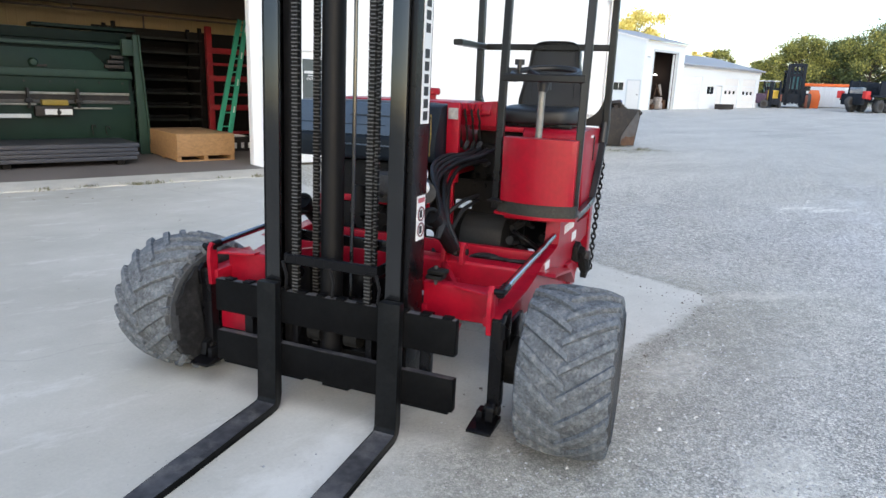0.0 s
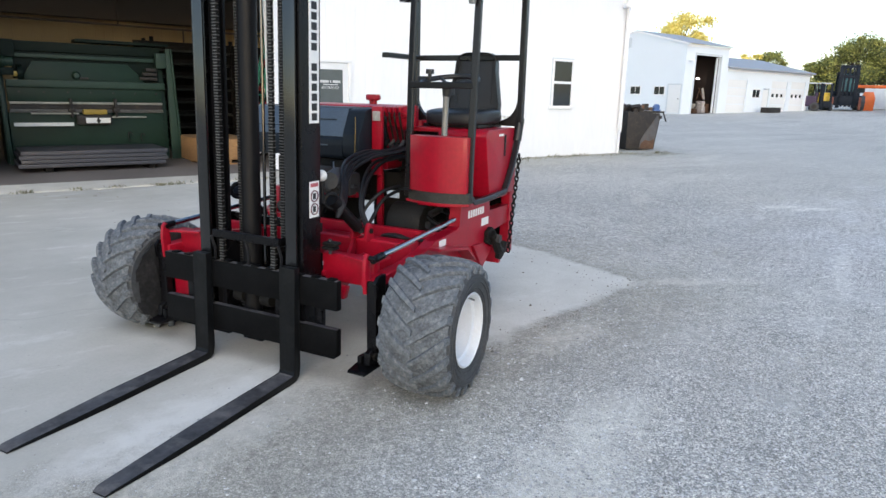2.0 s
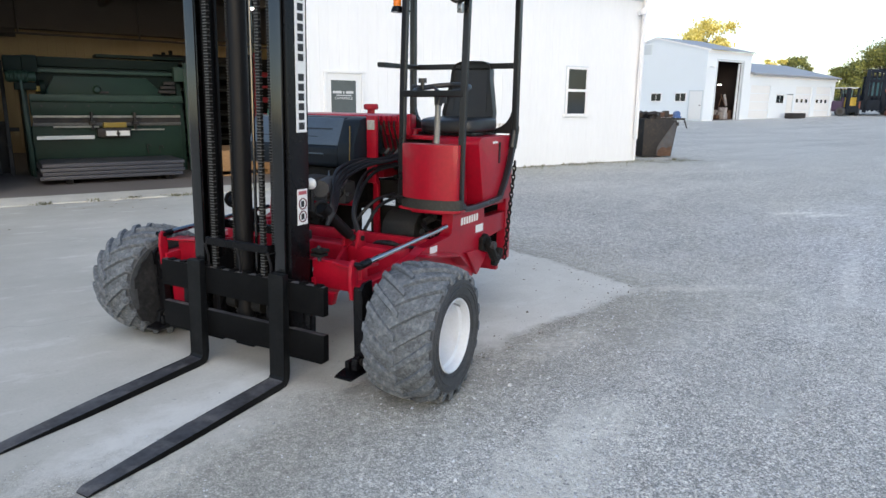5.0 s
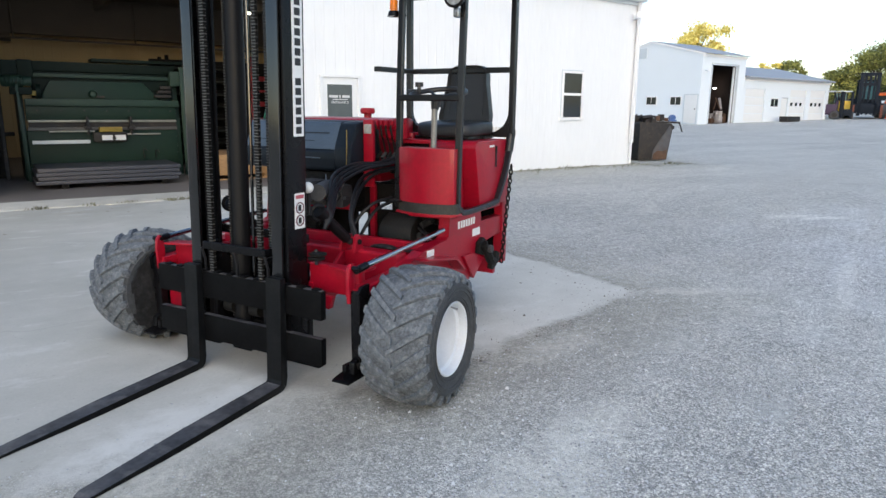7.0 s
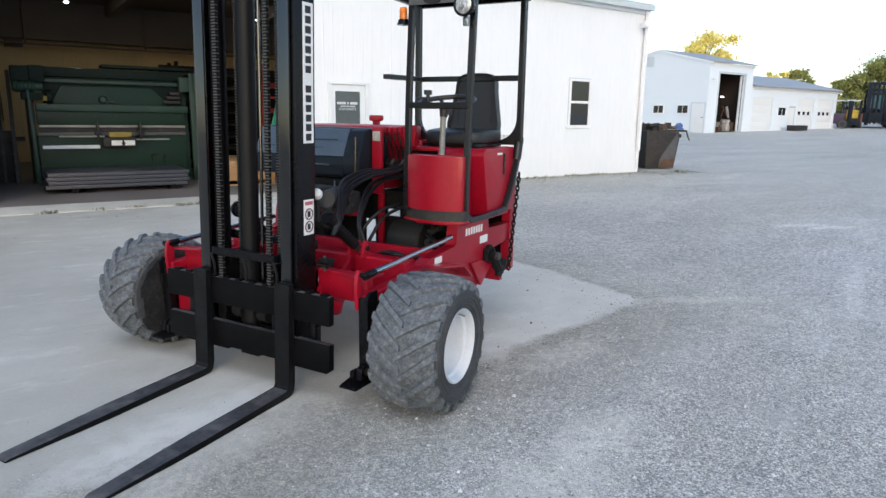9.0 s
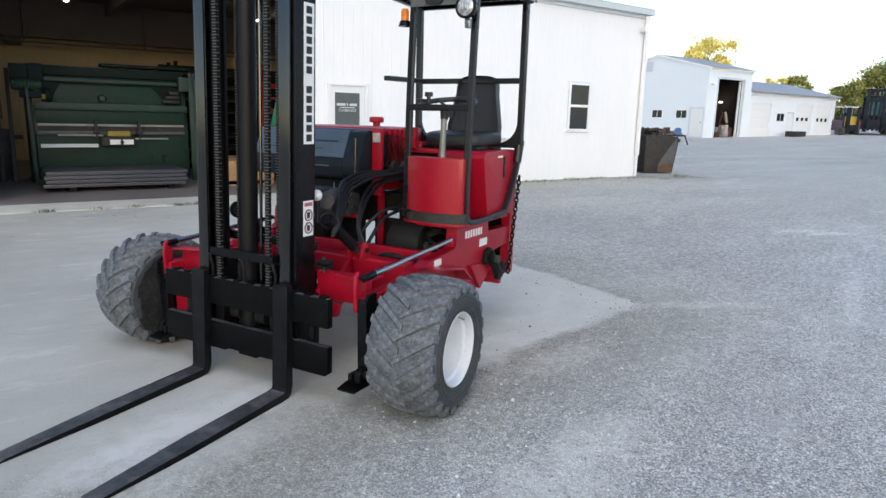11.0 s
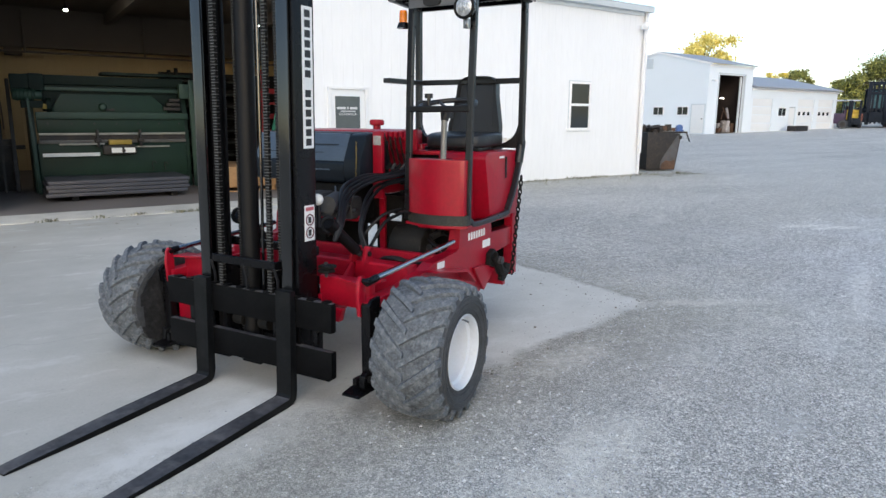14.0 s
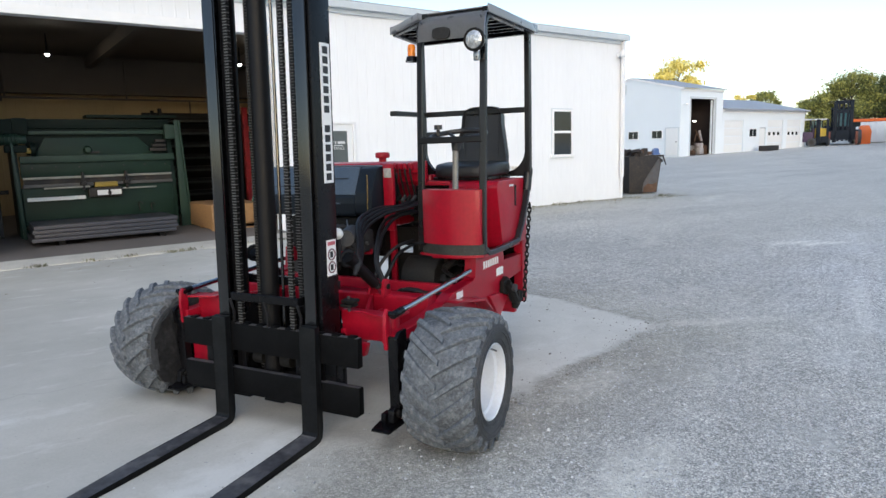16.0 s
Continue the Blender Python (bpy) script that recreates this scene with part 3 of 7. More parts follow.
structure("wall_west", bm, TANWALL, "tan metal end wall inside the shop", "wall")
bm = bmesh.new()
ribbed(bm, WX0 + 0.12, WX1 - 0.12, 22, 0, EAVE)
structure("wall_north", bm, TANWALL, "tan ribbed metal back wall inside the shop", "wall")
# Dark band added over the top of the tan back wall.
bm = bmesh.new()
box(bm, WX0 + 0.12, WX1 - 0.12, 21.6, 21.98, 3.42, EAVE - 0.1)
structure("trim_upper_band", bm, DARKCEIL, "dark band over the upper back wall under the shop ceiling", "beam")
for x in (-4.0, -0.2, 3.6, 7.4, 11.2):
    bm = bmesh.new()
    box(bm, x, x + 0.16, WY + 0.2, 21.6, EAVE - 0.42, EAVE - 0.1)
    structure("trim_roof_beam", bm, DARKCEIL, "dark steel roof beam inside the shop", "beam")
bm = bmesh.new()
cyl(bm, (WX0 + 0.2, 21.5, 3.3), (WX1 - 0.2, 21.5, 3.25), 0.03, seg=8)
for x, z0, z1 in ((1.57, 3.25, 4.4), (4.6, 3.25, 4.4), (6.4, 2.6, 3.3)):
    cyl(bm, (x, 21.5, z0), (x, 21.5, z1), 0.025, seg=8)
structure("trim_pipe", bm, DARKCEIL, "thin dark pipe along the back wall", "pipe")
eb = thing("electric_box", "dark electric box on the back wall of the shop", "electric box")
pbox("box_body", eb, DARKCEIL, 1.1, 1.52, 21.72, 21.9, 3.2, 3.62, 0.01)
pbox("box_lid", eb, DARKCEIL, 1.13, 1.49, 21.7, 21.72, 3.23, 3.59, 0.01)
wire = thing("hanging_cable", "thin black cable drooping down the shop wall", "cable")
ptube("cable", wire, DARKCEIL, [(0.55, 21.9, 4.3), (0.58, 21.85, 3.4), (0.72, 21.85, 2.6), (0.86, 21.9, 2.0), (0.88, 21.9, 1.2)], 0.018, 7, curved=6)
bm = bmesh.new()
prism(bm, [(WY - 0.18, EAVE + 0.02), (WY - 0.18, EAVE + 0.06), (19.2, EAVE + 1.1), (26.2, EAVE + 0.06), (26.2, EAVE + 0.02), (19.2, EAVE + 1.04)], "x", WX0 - 0.1, WX1 + 0.03)
structure("roof", bm, FARROOF, "low-pitched blue-grey sheet metal roof", "roof")
bm = bmesh.new()
box(bm, WX0 + 0.12, WX1 - 0.12, WY + 0.12, 21.98, EAVE - 0.1, EAVE - 0.04)
structure("ceiling", bm, DARKCEIL, "dark brown unlit shop ceiling", "ceiling")
bm = bmesh.new()
box(bm, WX0 + 0.12, WX1 - 0.12, WY + 0.12, 21.98, -0.2, 0.05)
box(bm, DOOR0, DOOR1, WY - 0.62, WY + 0.12, -0.2, 0.05)
structure("floor", bm, SHOPFLOOR, "dusty brown concrete shop floor", "floor")
bm = bmesh.new()
rows = []
for k in range(110):
    x = 0.22 + k * 0.05
    edge = 11.24 + 0.06 * noise.noise((x * 1.3, 0, 5)) + 0.05 * noise.noise((x * 6, 0, 9)) - 0.05 * (noise.noise((x * 2.5, 3, 1)) > 0.35)
    chip = 0.012 * noise.noise((x * 5, 7, 2))
    rows.append([bm.verts.new(p) for p in ((x, edge, -0.02), (x, edge + 0.02, 0.022 + chip), (x, edge + 0.12, 0.036 + chip), (x, 11.6, 0.05), (x, 11.9 + 0.03 * noise.noise((x * 3, 1, 4)), 0.056), (x, 11.92, -0.02))])
for A, B in zip(rows, rows[1:]):
    for j in range(5):
        bm.faces.new((A[j], A[j + 1], B[j + 1], B[j]))
structure("door_curb", bm, CURB, "pale chipped concrete curb along the shop door", "curb")
gutter = thing("gutter", "pale grey-blue metal eave gutter along the shop roof", "gutter", kind="structure")
pprism("trough", gutter, TRIM, [(WY - 0.20, EAVE - 0.10), (WY - 0.22, EAVE + 0.03), (WY - 0.19, EAVE + 0.03), (WY - 0.17, EAVE - 0.07), (WY - 0.02, EAVE - 0.07), (WY - 0.02, EAVE - 0.10)], "x", WX0, WX1 + 0.04, 0)
pbox("fascia", gutter, TRIM, WX0, WX1 + 0.02, WY - 0.055, WY - 0.018, EAVE - 0.19, EAVE - 0.005, 0)
for n_, x0, x1 in (("corner_trim", WX1 - 0.09, WX1 + 0.012), ("door_jamb_trim", DOOR1, DOOR1 + 0.16), ("door_jamb_trim", DOOR0 - 0.16, DOOR0)):
    bm = bmesh.new()
    box(bm, x0, x1, WY - 0.045, WY - 0.018, 0.0, EAVE - 0.2 if n_ == "corner_trim" else HEAD + 0.1, 0.003)
    structure("trim_" + n_, bm, TRIMWHITE, "white folded metal trim", "trim")
bm = bmesh.new()
box(bm, DOOR0, DOOR1, WY - 0.045, WY - 0.018, HEAD, HEAD + 0.16, 0.003)
box(bm, DOOR0, DOOR1, WY + 0.125, WY + 0.2, HEAD, HEAD + 0.3, 0.003)
structure("trim_door_head", bm, TRIMWHITE, "white folded metal trim over the shop door", "trim")

win = thing("window_1", "white-framed sash window with dark panes", "window", kind="structure")
for nm, x0, x1, z0, z1 in (("window_frame", 13.19, 13.235, 1.30, 2.525), ("window_frame", 13.905, 13.95, 1.30, 2.525), ("window_frame", 13.235, 13.905, 2.47, 2.525), ("window_sill", 13.12, 14.02, 1.255, 1.335), ("sash_rail", 13.235, 13.905, 1.90, 1.965)):
    pbox(nm, win, TRIMWHITE, x0, x1, WY - 0.05, WY + 0.03, z0, z1, 0.004)
pbox("window_flange", win, TRIM, 13.165, 13.975, WY - 0.012, WY - 0.006, 1.24, 2.555, 0)
for z0, z1 in ((1.336, 1.90), (1.965, 2.47)):
    pbox("pane", win, PANE, 13.236, 13.904, WY - 0.022, WY - 0.014, z0, z1, 0)

DOORPRINT = mat("faded_white_print", (0.5, 0.52, 0.54), 0.5, var=0.2, scale=30)
door = thing("door_1", "white steel entrance door with a grey lettered window", "door", kind="structure")
for nm, x0, x1, z0, z1 in (("door_frame", 6.35, 6.43, 0.05, 2.14), ("door_frame", 7.21, 7.29, 0.05, 2.14), ("door_frame", 6.35, 7.29, 2.14, 2.19)):
    pbox(nm, door, DOORWHITE, x0, x1, WY - 0.04, WY + 0.05, z0, z1, 0.004)
pbox("leaf", door, DOORWHITE, 6.432, 7.208, WY - 0.01, WY + 0.03, 0.05, 2.138, 0.004)
pbox("door_window", door, DOORPANE, 6.52, 7.08, WY - 0.018, WY - 0.0101, 0.95, 2.0, 0)
for x, w, z, h in ((6.655, 0.2, 1.735, 0.05), (6.80, 0.03, 1.735, 0.05), (6.935, 0.17, 1.735, 0.05), (6.80, 0.34, 1.69, 0.018)):
    pbox("lettering_bar", door, DOORPRINT, x - w / 2, x + w / 2, WY - 0.021, WY - 0.0185, z, z + h, 0)
words = bpy.data.curves.new("entrance_lettering", "FONT")
words.body, words.size, words.align_x, words.extrude = "ENTRANCE", 0.078, "CENTER", 0.001
shape = new("entrance_lettering", words)
letters = bpy.data.meshes.new_from_object(shape)
bpy.data.objects.remove(shape)
letters.transform(pose(6.80, WY - 0.02, 1.615, 90, 0, 0))
letters.materials.clear()
letters.materials.append(DOORPRINT)
new("entrance_lettering", letters).parent = door

lamp = thing("wall_light", "white outdoor wall light on a bracket at the eave", "wall light")
pbox("bracket", lamp, TRIMWHITE, 15.78, 15.9, WY - 0.1, WY - 0.02, 4.0, 4.12)
pcyl("arm", lamp, TRIMWHITE, (15.84, WY - 0.1, 4.06), (15.66, WY - 0.34, 4.09), 0.02, seg=10)
bm = bmesh.new()
lathe(bm, [(0.03, 0.12), (0.075, 0.10), (0.09, -0.02), (0.07, -0.06), (0.01, -0.07)], (15.62, WY - 0.36, 4.03), "z", 16)
part("head", bm, TRIMWHITE, lamp)
down = thing("downspout", "white metal downspout at the shop corner", "downspout")
pbox("pipe", down, TRIMWHITE, 15.93, 16.02, WY - 0.14, WY - 0.048, 0.62, EAVE - 0.11, 0.01)

#==FORK==
# ---- the forklift ----
FO = pose(1.85, 3.60, 0, 0, 0, -63.5)
fork = thing("forklift", "red three-wheeled truck-mounted forklift with black mast, parked on concrete", "forklift", FO)
LEAN = Matrix(((1, 0, 0, 0), (0, 1, 0.028, -0.0056), (0, 0, 1, 0), (0, 0, 0, 1)))


def mpart(name, bm, material, parent=None, label=""):
    """A part that leans back with the mast."""
    bmesh.ops.transform(bm, matrix=LEAN, verts=bm.verts)
    return part(name, bm, material, parent or fork, label)


MTOP = 2.85
mast = new("mast")
mast.parent = fork
tagged(mast, "black two-stage steel mast")
MC = 0.02
for s in (-1, 1):
    bm = bmesh.new()
    # outer channel
    prism(bm, [(MC + s * u_, b_) for u_, b_ in ((0.352, -0.115), (0.352, -0.093), (0.277, -0.093), (0.277, -0.115))], "z", 0.22, MTOP, 0.007)
    mpart("front_flange", bm, GLOSS, mast)
    bm = bmesh.new()
    prism(bm, [(MC + s * u_, b_) for u_, b_ in ((0.352, -0.0925), (0.38, -0.0925), (0.38, 0.06), (0.30, 0.06), (0.30, 0.04), (0.352, 0.04))], "z", 0.22, MTOP, 0.004)
    mpart("outer_rail", bm, BLACK, mast)
    bm = bmesh.new()
    prism(bm, [(MC + s * 0.297, -0.05), (MC + s * 0.297, 0.04), (MC + s * 0.262, 0.04), (MC + s * 0.262, 0.022), (MC + s * 0.28, 0.022), (MC + s * 0.28, -0.03), (MC + s * 0.25, -0.03), (MC + s * 0.25, -0.05)], "z", 0.26, MTOP + 0.05, 0.003)
    mpart("inner_rail", bm, MASTBLACK, mast)
for z, h in ((0.28, 0.1), (0.55, 0.13), (0.80, 0.05), (MTOP - 0.1, 0.1)):
    bm = bmesh.new()
    box(bm, -0.34, 0.38, 0.078, 0.105, z, z + h, 0.004)
    mpart("cross_member", bm, BLACK, mast)
# Added dark sheet that hides bright ground between the carriage bars.
bm = bmesh.new()
box(bm, -0.34, 0.38, 0.112, 0.125, 0.18, 0.52)
mpart("sight_block_plate", bm, GREASE, mast)
bm = bmesh.new()
cyl(bm, (-0.045, 0.0, 0.25), (-0.045, 0.0, MTOP), 0.053, seg=32)
mpart("lift_cylinder", bm, MASTBLACK, mast)
bm = bmesh.new()
tube(bm, smooth_path([(0.07, -0.02, 0.5), (0.075, -0.02, 1.2), (0.075, -0.02, 2.0), (0.07, -0.02, 2.8)], 6), 0.009, 10)
mpart("lift_pipe", bm, GLOSS, mast)


def leaf_chain(u, b, z0, z1):
    bm = bmesh.new()
    box(bm, u - 0.012, u + 0.012, b - 0.004, b + 0.004, z0, z1)
    z = z0
    while z < z1:
        for o in (-0.012, -0.004, 0.004, 0.012):
            box(bm, u + o - 0.003, u + o + 0.003, b - 0.009, b + 0.009, z - 0.009, z + 0.021)
        z += 0.032
    dark = len(bm.faces)
    z, k = z0, 0
    while z < z1:
        w = 0.0160 if k % 2 else 0.0140
        box(bm, u - w, u + w, b - 0.0115, b + 0.0115, z - 0.0026, z + 0.0026)
        z, k = z + 0.016, k + 1
    for k, f in enumerate(bm.faces):
        f.material_index = 1 if k >= dark else 0
    mpart("lift_chain", bm, [GREASE, RUNG], mast, "oily black leaf chain with worn bright pins")


leaf_chain(-0.175, -0.10, 0.55, MTOP - 0.05)
leaf_chain(0.205, -0.10, 0.55, MTOP - 0.05)
leaf_chain(-0.165, 0.05, 0.3, MTOP - 0.05)
leaf_chain(0.148, 0.05, 0.3, MTOP - 0.05)

# name strip and warning sticker on the side of the mast
bm = bmesh.new()
box(bm, 0.4005, 0.403, -0.035, 0.045, 1.40, 2.125)
strip = mpart("name_strip", bm, STICKER, mast, "white name strip down the side of the mast")
z = 2.108
for k in range(14):
    if k == 7:
        z -= 0.0505
        continue
    bm = bmesh.new()
    box(bm, 0.4032, 0.404, -0.017, 0.027, z - 0.037, z)
    mpart("lettering_bar", bm, INK, strip)
    z -= 0.0505
bm = bmesh.new()
box(bm, 0.4005, 0.403, -0.038, 0.042, 0.90, 1.095)
tag = mpart("warning_sticker", bm, STICKER, mast, "white sticker with two red prohibition rings")
bm = bmesh.new()
box(bm, 0.4032, 0.404, -0.03, 0.034, 1.065, 1.085)
mpart("heading", bm, HEADINK, tag)
for z in (1.015, 0.945):
    bm = bmesh.new()
    tube(bm, [(0.4038, 0.002 + 0.029 * math.cos(a * math.pi / 12), z + 0.029 * math.sin(a * math.pi / 12)) for a in range(24)], 0.0042, 5, True)
    mpart("warning_ring", bm, RINGINK, tag)
    bm = bmesh.new()
    box(bm, 0.4032, 0.404, -0.01, 0.014, z - 0.017, z + 0.016)
    mpart("pictogram", bm, INK, tag)

# carriage and forks
carriage = new("fork_carriage")
carriage.parent = fork
tagged(carriage, "black steel fork carriage")
for z0, z1 in ((0.44, 0.60), (0.185, 0.335)):
    bm = bmesh.new()
    box(bm, -0.64, 0.64, -0.118, -0.075, z0, z1, 0.006)
    bar = mpart("carriage_bar", bm, GREYBLACK, carriage)
    # Lit top edge painted on as a thin strip, with its wear.
    bm = bmesh.new()
    box(bm, -0.634, 0.634, -0.112, -0.081, z1, z1 + 0.0015)
    mpart("worn_skylit_edge", bm, FORKTOP, bar)
for k in range(12):
    u = -0.58 + k * 0.105
    bm = bmesh.new()
    box(bm, u, u + 0.045, -0.1175, -0.08, 0.6016, 0.611, 0.002)
    mpart("bar_notch", bm, GREYBLACK, carriage)
for u0, u1 in ((-0.6, -0.13), (-0.02, 0.12), (0.30, 0.62)):
    bm = bmesh.new()
    box(bm, u0, u1, -0.1165, -0.078, 0.172, 0.1848, 0.002)
    mpart("bar_lip", bm, GREYBLACK, carriage)
for u in (-0.215, 0.185):
    bm = bmesh.new()
    box(bm, u, u + 0.03, -0.075, 0.05, 0.2, 0.72, 0.004)
    mpart("carriage_upright", bm, BLACK, carriage)
for u in (-0.5, 0.46):
    bm = bmesh.new()
    box(bm, u, u + 0.05, -0.076, -0.04, 0.2, 0.6, 0.004)
    mpart("carriage_stiffener", bm, BLACK, carriage)
for u in (-0.1, 0.1):
    bm = bmesh.new()
    cyl(bm, (u - 0.035, -0.03, 0.40), (u + 0.035, -0.03, 0.40), 0.045)
    mpart("guide_roller", bm, GREASE, carriage, "worn steel guide roller")
bm = bmesh.new()
tube(bm, [(-0.215, -0.02, 0.765), (-0.215, -0.125, 0.765), (0.265, -0.125, 0.765), (0.265, -0.02, 0.765)], 0.01, flat=(0.022, 0.045))
mpart("chain_guard_bar", bm, BLACK, carriage)
for k, u in enumerate((-0.235, 0.02, 0.255)):
    bm = bmesh.new()
    tube(bm, [(u, -0.10, 0.6), (u + 0.02, -0.12, 0.68), (u + 0.01, -0.135, 0.75)], 0.008, 6)
    mpart("hose_stub", bm, HOSE, carriage)


def lift_fork(u):
    bm = bmesh.new()
    t = 0.046
    prof = [(-0.118, 0.645), (-0.118 - t, 0.645), (-0.118 - t, 0.065), (-0.118 - t - 0.01, 0.046), (-0.118 - t - 0.03, 0.042), (-0.8, 0.037), (-1.315, 0.022), (-1.34, 0.012), (-1.34, 0.003),
            (-0.9, 0.003), (-0.20, 0.003), (-0.15, 0.008), (-0.125, 0.03), (-0.118, 0.08)]
    w0, w1 = 0.054, 0.050
    prism(bm, prof, "x", u - w0, u + w1, 0.005)
    for v in bm.verts:
        v.co.x += 0.05 * max(0.0, (-0.16 - v.co.y) / 1.18)
        if v.co.y < -0.25 and v.co.x > u + 0.02:
            v.co.x += 0.010
        if v.co.y < -1.2:
            f = (-1.2 - v.co.y) / 0.17
            v.co.x = u + 0.047 + (v.co.x - u - 0.047) * (1 - 0.5 * f * f)
    bmesh.ops.recalc_face_normals(bm, faces=bm.faces)
    bm.normal_update()
    if bm.calc_volume(signed=True) < 0:
        bmesh.ops.reverse_faces(bm, faces=bm.faces)
        bm.normal_update()
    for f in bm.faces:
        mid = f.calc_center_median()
        # Only upward faces get the scuffed, sky-brightened colour.
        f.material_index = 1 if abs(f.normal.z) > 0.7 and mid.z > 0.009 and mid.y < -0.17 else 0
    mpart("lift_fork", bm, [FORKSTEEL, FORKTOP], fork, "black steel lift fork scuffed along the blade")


lift_fork(-0.298)
lift_fork(0.346)


# wheels
def lug_mesh(w, crown, s):
    """One bowed bar of the chevron tread, about the wheel's centre, wrapping over the shoulder."""
    edge = crown(w)
    path = [(w - 0.002, edge - 0.04, 1.0, 0.0, 0.001, 0.0), (w - 0.004, edge - 0.018, 0.9, 0.4, 0.007, 0.0), (w - 0.009, edge - 0.005, 0.7, 0.7, 0.013, 0.005)]
    for i in range(9):
        f = i / 8
        x = (w - 0.014) * (1.0 - 1.07 * f)
        path.append((x, crown(x), 0.25 * (1 - f) ** 2, 1.0, 0.0215 - 0.003 * f, 0.02 + 0.41 * f ** 0.9))
    rings = []
    bm = bmesh.new()
    for i, (x, r, nx, nr, h, ang) in enumerate(path):
        half = 0.088 - 0.042 * i / (len(path) - 1)
        ring = []
        for q, up in ((-1.0, -0.25), (-0.84, 0.5), (-0.7, 0.95), (0.0, 1.0), (0.7, 0.95), (0.84, 0.5), (1.0, -0.25)):
            rr, a = r + nr * h * up, ang + half * q
            ring.append(bm.verts.new((s * (x + nx * h * up), rr * math.cos(a), rr * math.sin(a))))
        rings.append(ring)
    for A, B in zip(rings, rings[1:]):
        for j in range(7):
            bm.faces.new((A[j], A[(j + 1) % 7], B[(j + 1) % 7], B[j]))
    bm.faces.new(rings[0][::-1]), bm.faces.new(rings[-1])
    bmesh.ops.recalc_face_normals(bm, faces=bm.faces)
    me = bpy.data.meshes.new("tread_lug")
    bm.to_mesh(me)
    bm.free()
    me.materials.append(RUBBER)
    me.polygons.foreach_set("use_smooth", [True] * len(me.polygons))
    me.set_sharp_from_angle(angle=radians(48))
    return me


def wheel(u, b, side, radius=0.375, width=0.40, turn=0.0):
    zc = radius - 0.016
    hub = new("front_wheel" if b < 1 else "rear_wheel")
    hub.parent = fork
    hub.matrix_local = pose(u, b, zc, 0, 0, turn)
    tagged(hub, "white steel wheel with a dusty grey lugged flotation tyre")
    w = width / 2
    R = radius - 0.0175

    def crown(x):
        return R - 0.034 * abs(x / w) ** 2.6

    e = crown(w)
    bm = bmesh.new()
    lathe(bm, [(0.19, -w + 0.03), (0.20, -w + 0.012), (0.235, -w + 0.002), (0.27, -w - 0.006), (0.30, -w - 0.004), (e - 0.02, -w + 0.004), (e - 0.005, -w + 0.012), (e - 0.012, -w + 0.03), (e - 0.012, w - 0.03), (e - 0.005, w - 0.012), (e - 0.02, w - 0.004), (0.30, w + 0.004), (0.27, w + 0.006), (0.235, w - 0.002), (0.20, w - 0.012), (0.19, w - 0.03)], (0, 0, 0), "x", 72, False)
    part("tyre", bm, SIDEWALL, hub, "dark grey rubber tyre casing")
    for r, o in ((0.213, -0.006), (0.228, -0.002), (0.262, 0.006), (0.284, 0.006)):
        bm = bmesh.new()
        tube(bm, [(side * (w + o), r * math.cos(a * math.pi / 32), r * math.sin(a * math.pi / 32)) for a in range(64)], 0.0035, 6, True)
        part("bead_ring", bm, SIDEWALL, hub)
    n = 20
    meshes = {s: lug_mesh(w, crown, s) for s in (-1, 1)}
    for s in (-1, 1):
        for k in range(n):
            lug = new("tread_lug", meshes[s])
            lug.parent = hub
            lug.matrix_local = pose(0, 0, 0, (k + (0.5 if s > 0 else 0)) * 360 / n + 0.6 * math.sin(k * 7), 0, 0)
    bm = bmesh.new()
    lathe(bm, [(crown(x * w / 12), x * w / 12 * 0.97) for x in range(-12, 13)], (0, 0, 0), "x", 72, False)
    part("tread_band", bm, RUBBER, hub)
    bm = bmesh.new()
    o = side * w
    lathe(bm, [(0.205, o - side * 0.016), (0.198, o - side * 0.006), (0.19, o - side * 0.010), (0.186, o - side * 0.022), (0.182, o - side * 0.05), (0.166, o - side * 0.06), (0.163, o - side * 0.14), (0.158, o - side * 0.155), (0.155, o - side * 0.20), (0.14, o - side * 0.215), (0.10, o - side * 0.20), (0.0001, o - side * 0.20)], (0, 0, 0), "x", 48, False)
    part("rim", bm, WHITE, hub, "white enamelled steel rim")
    bm = bmesh.new()
    lathe(bm, [(0.20, -o + side * 0.012), (0.16, -o + side * 0.03), (0.0001, -o + side * 0.04)], (0, 0, 0), "x", 32, False)
    part("hub_cover", bm, GREASE, hub, "greasy black inner hub")
    for k in range(8):
        a = k * math.pi / 4
        pcyl("wheel_nut", hub, STEEL, (o - side * 0.215, 0.118 * math.cos(a), 0.118 * math.sin(a)), (o - side * 0.195, 0.118 * math.cos(a), 0.118 * math.sin(a)), 0.011, seg=6)
    pcyl("valve", hub, STEEL, (o - side * 0.06, 0.08, 0.15), (o - side * 0.015, 0.075, 0.142), 0.005, seg=6)
    return hub


wheel(1.083, 0.19, 1, width=0.385, turn=4)
wheel(-1.05, 0.16, -1, turn=-8)
wheel(0.05, 1.72, 1)
bm = bmesh.new()
edge = [(-0.15, 0.16), (-0.175, 0.24), (-0.185, 0.33), (-0.175, 0.42), (-0.14, 0.50), (-0.09, 0.57), (-0.03, 0.61), (0.03, 0.62), (0.05, 0.5), (0.03, 0.40), (0.06, 0.30), (0.03, 0.22), (0.05, 0.14), (0.0, 0.11), (-0.03, 0.15), (-0.07, 0.10), (-0.11, 0.15)]
prism(bm, edge, "x", -0.852, -0.842)
bmesh.ops.subdivide_edges(bm, edges=[e for e in bm.edges], cuts=1)
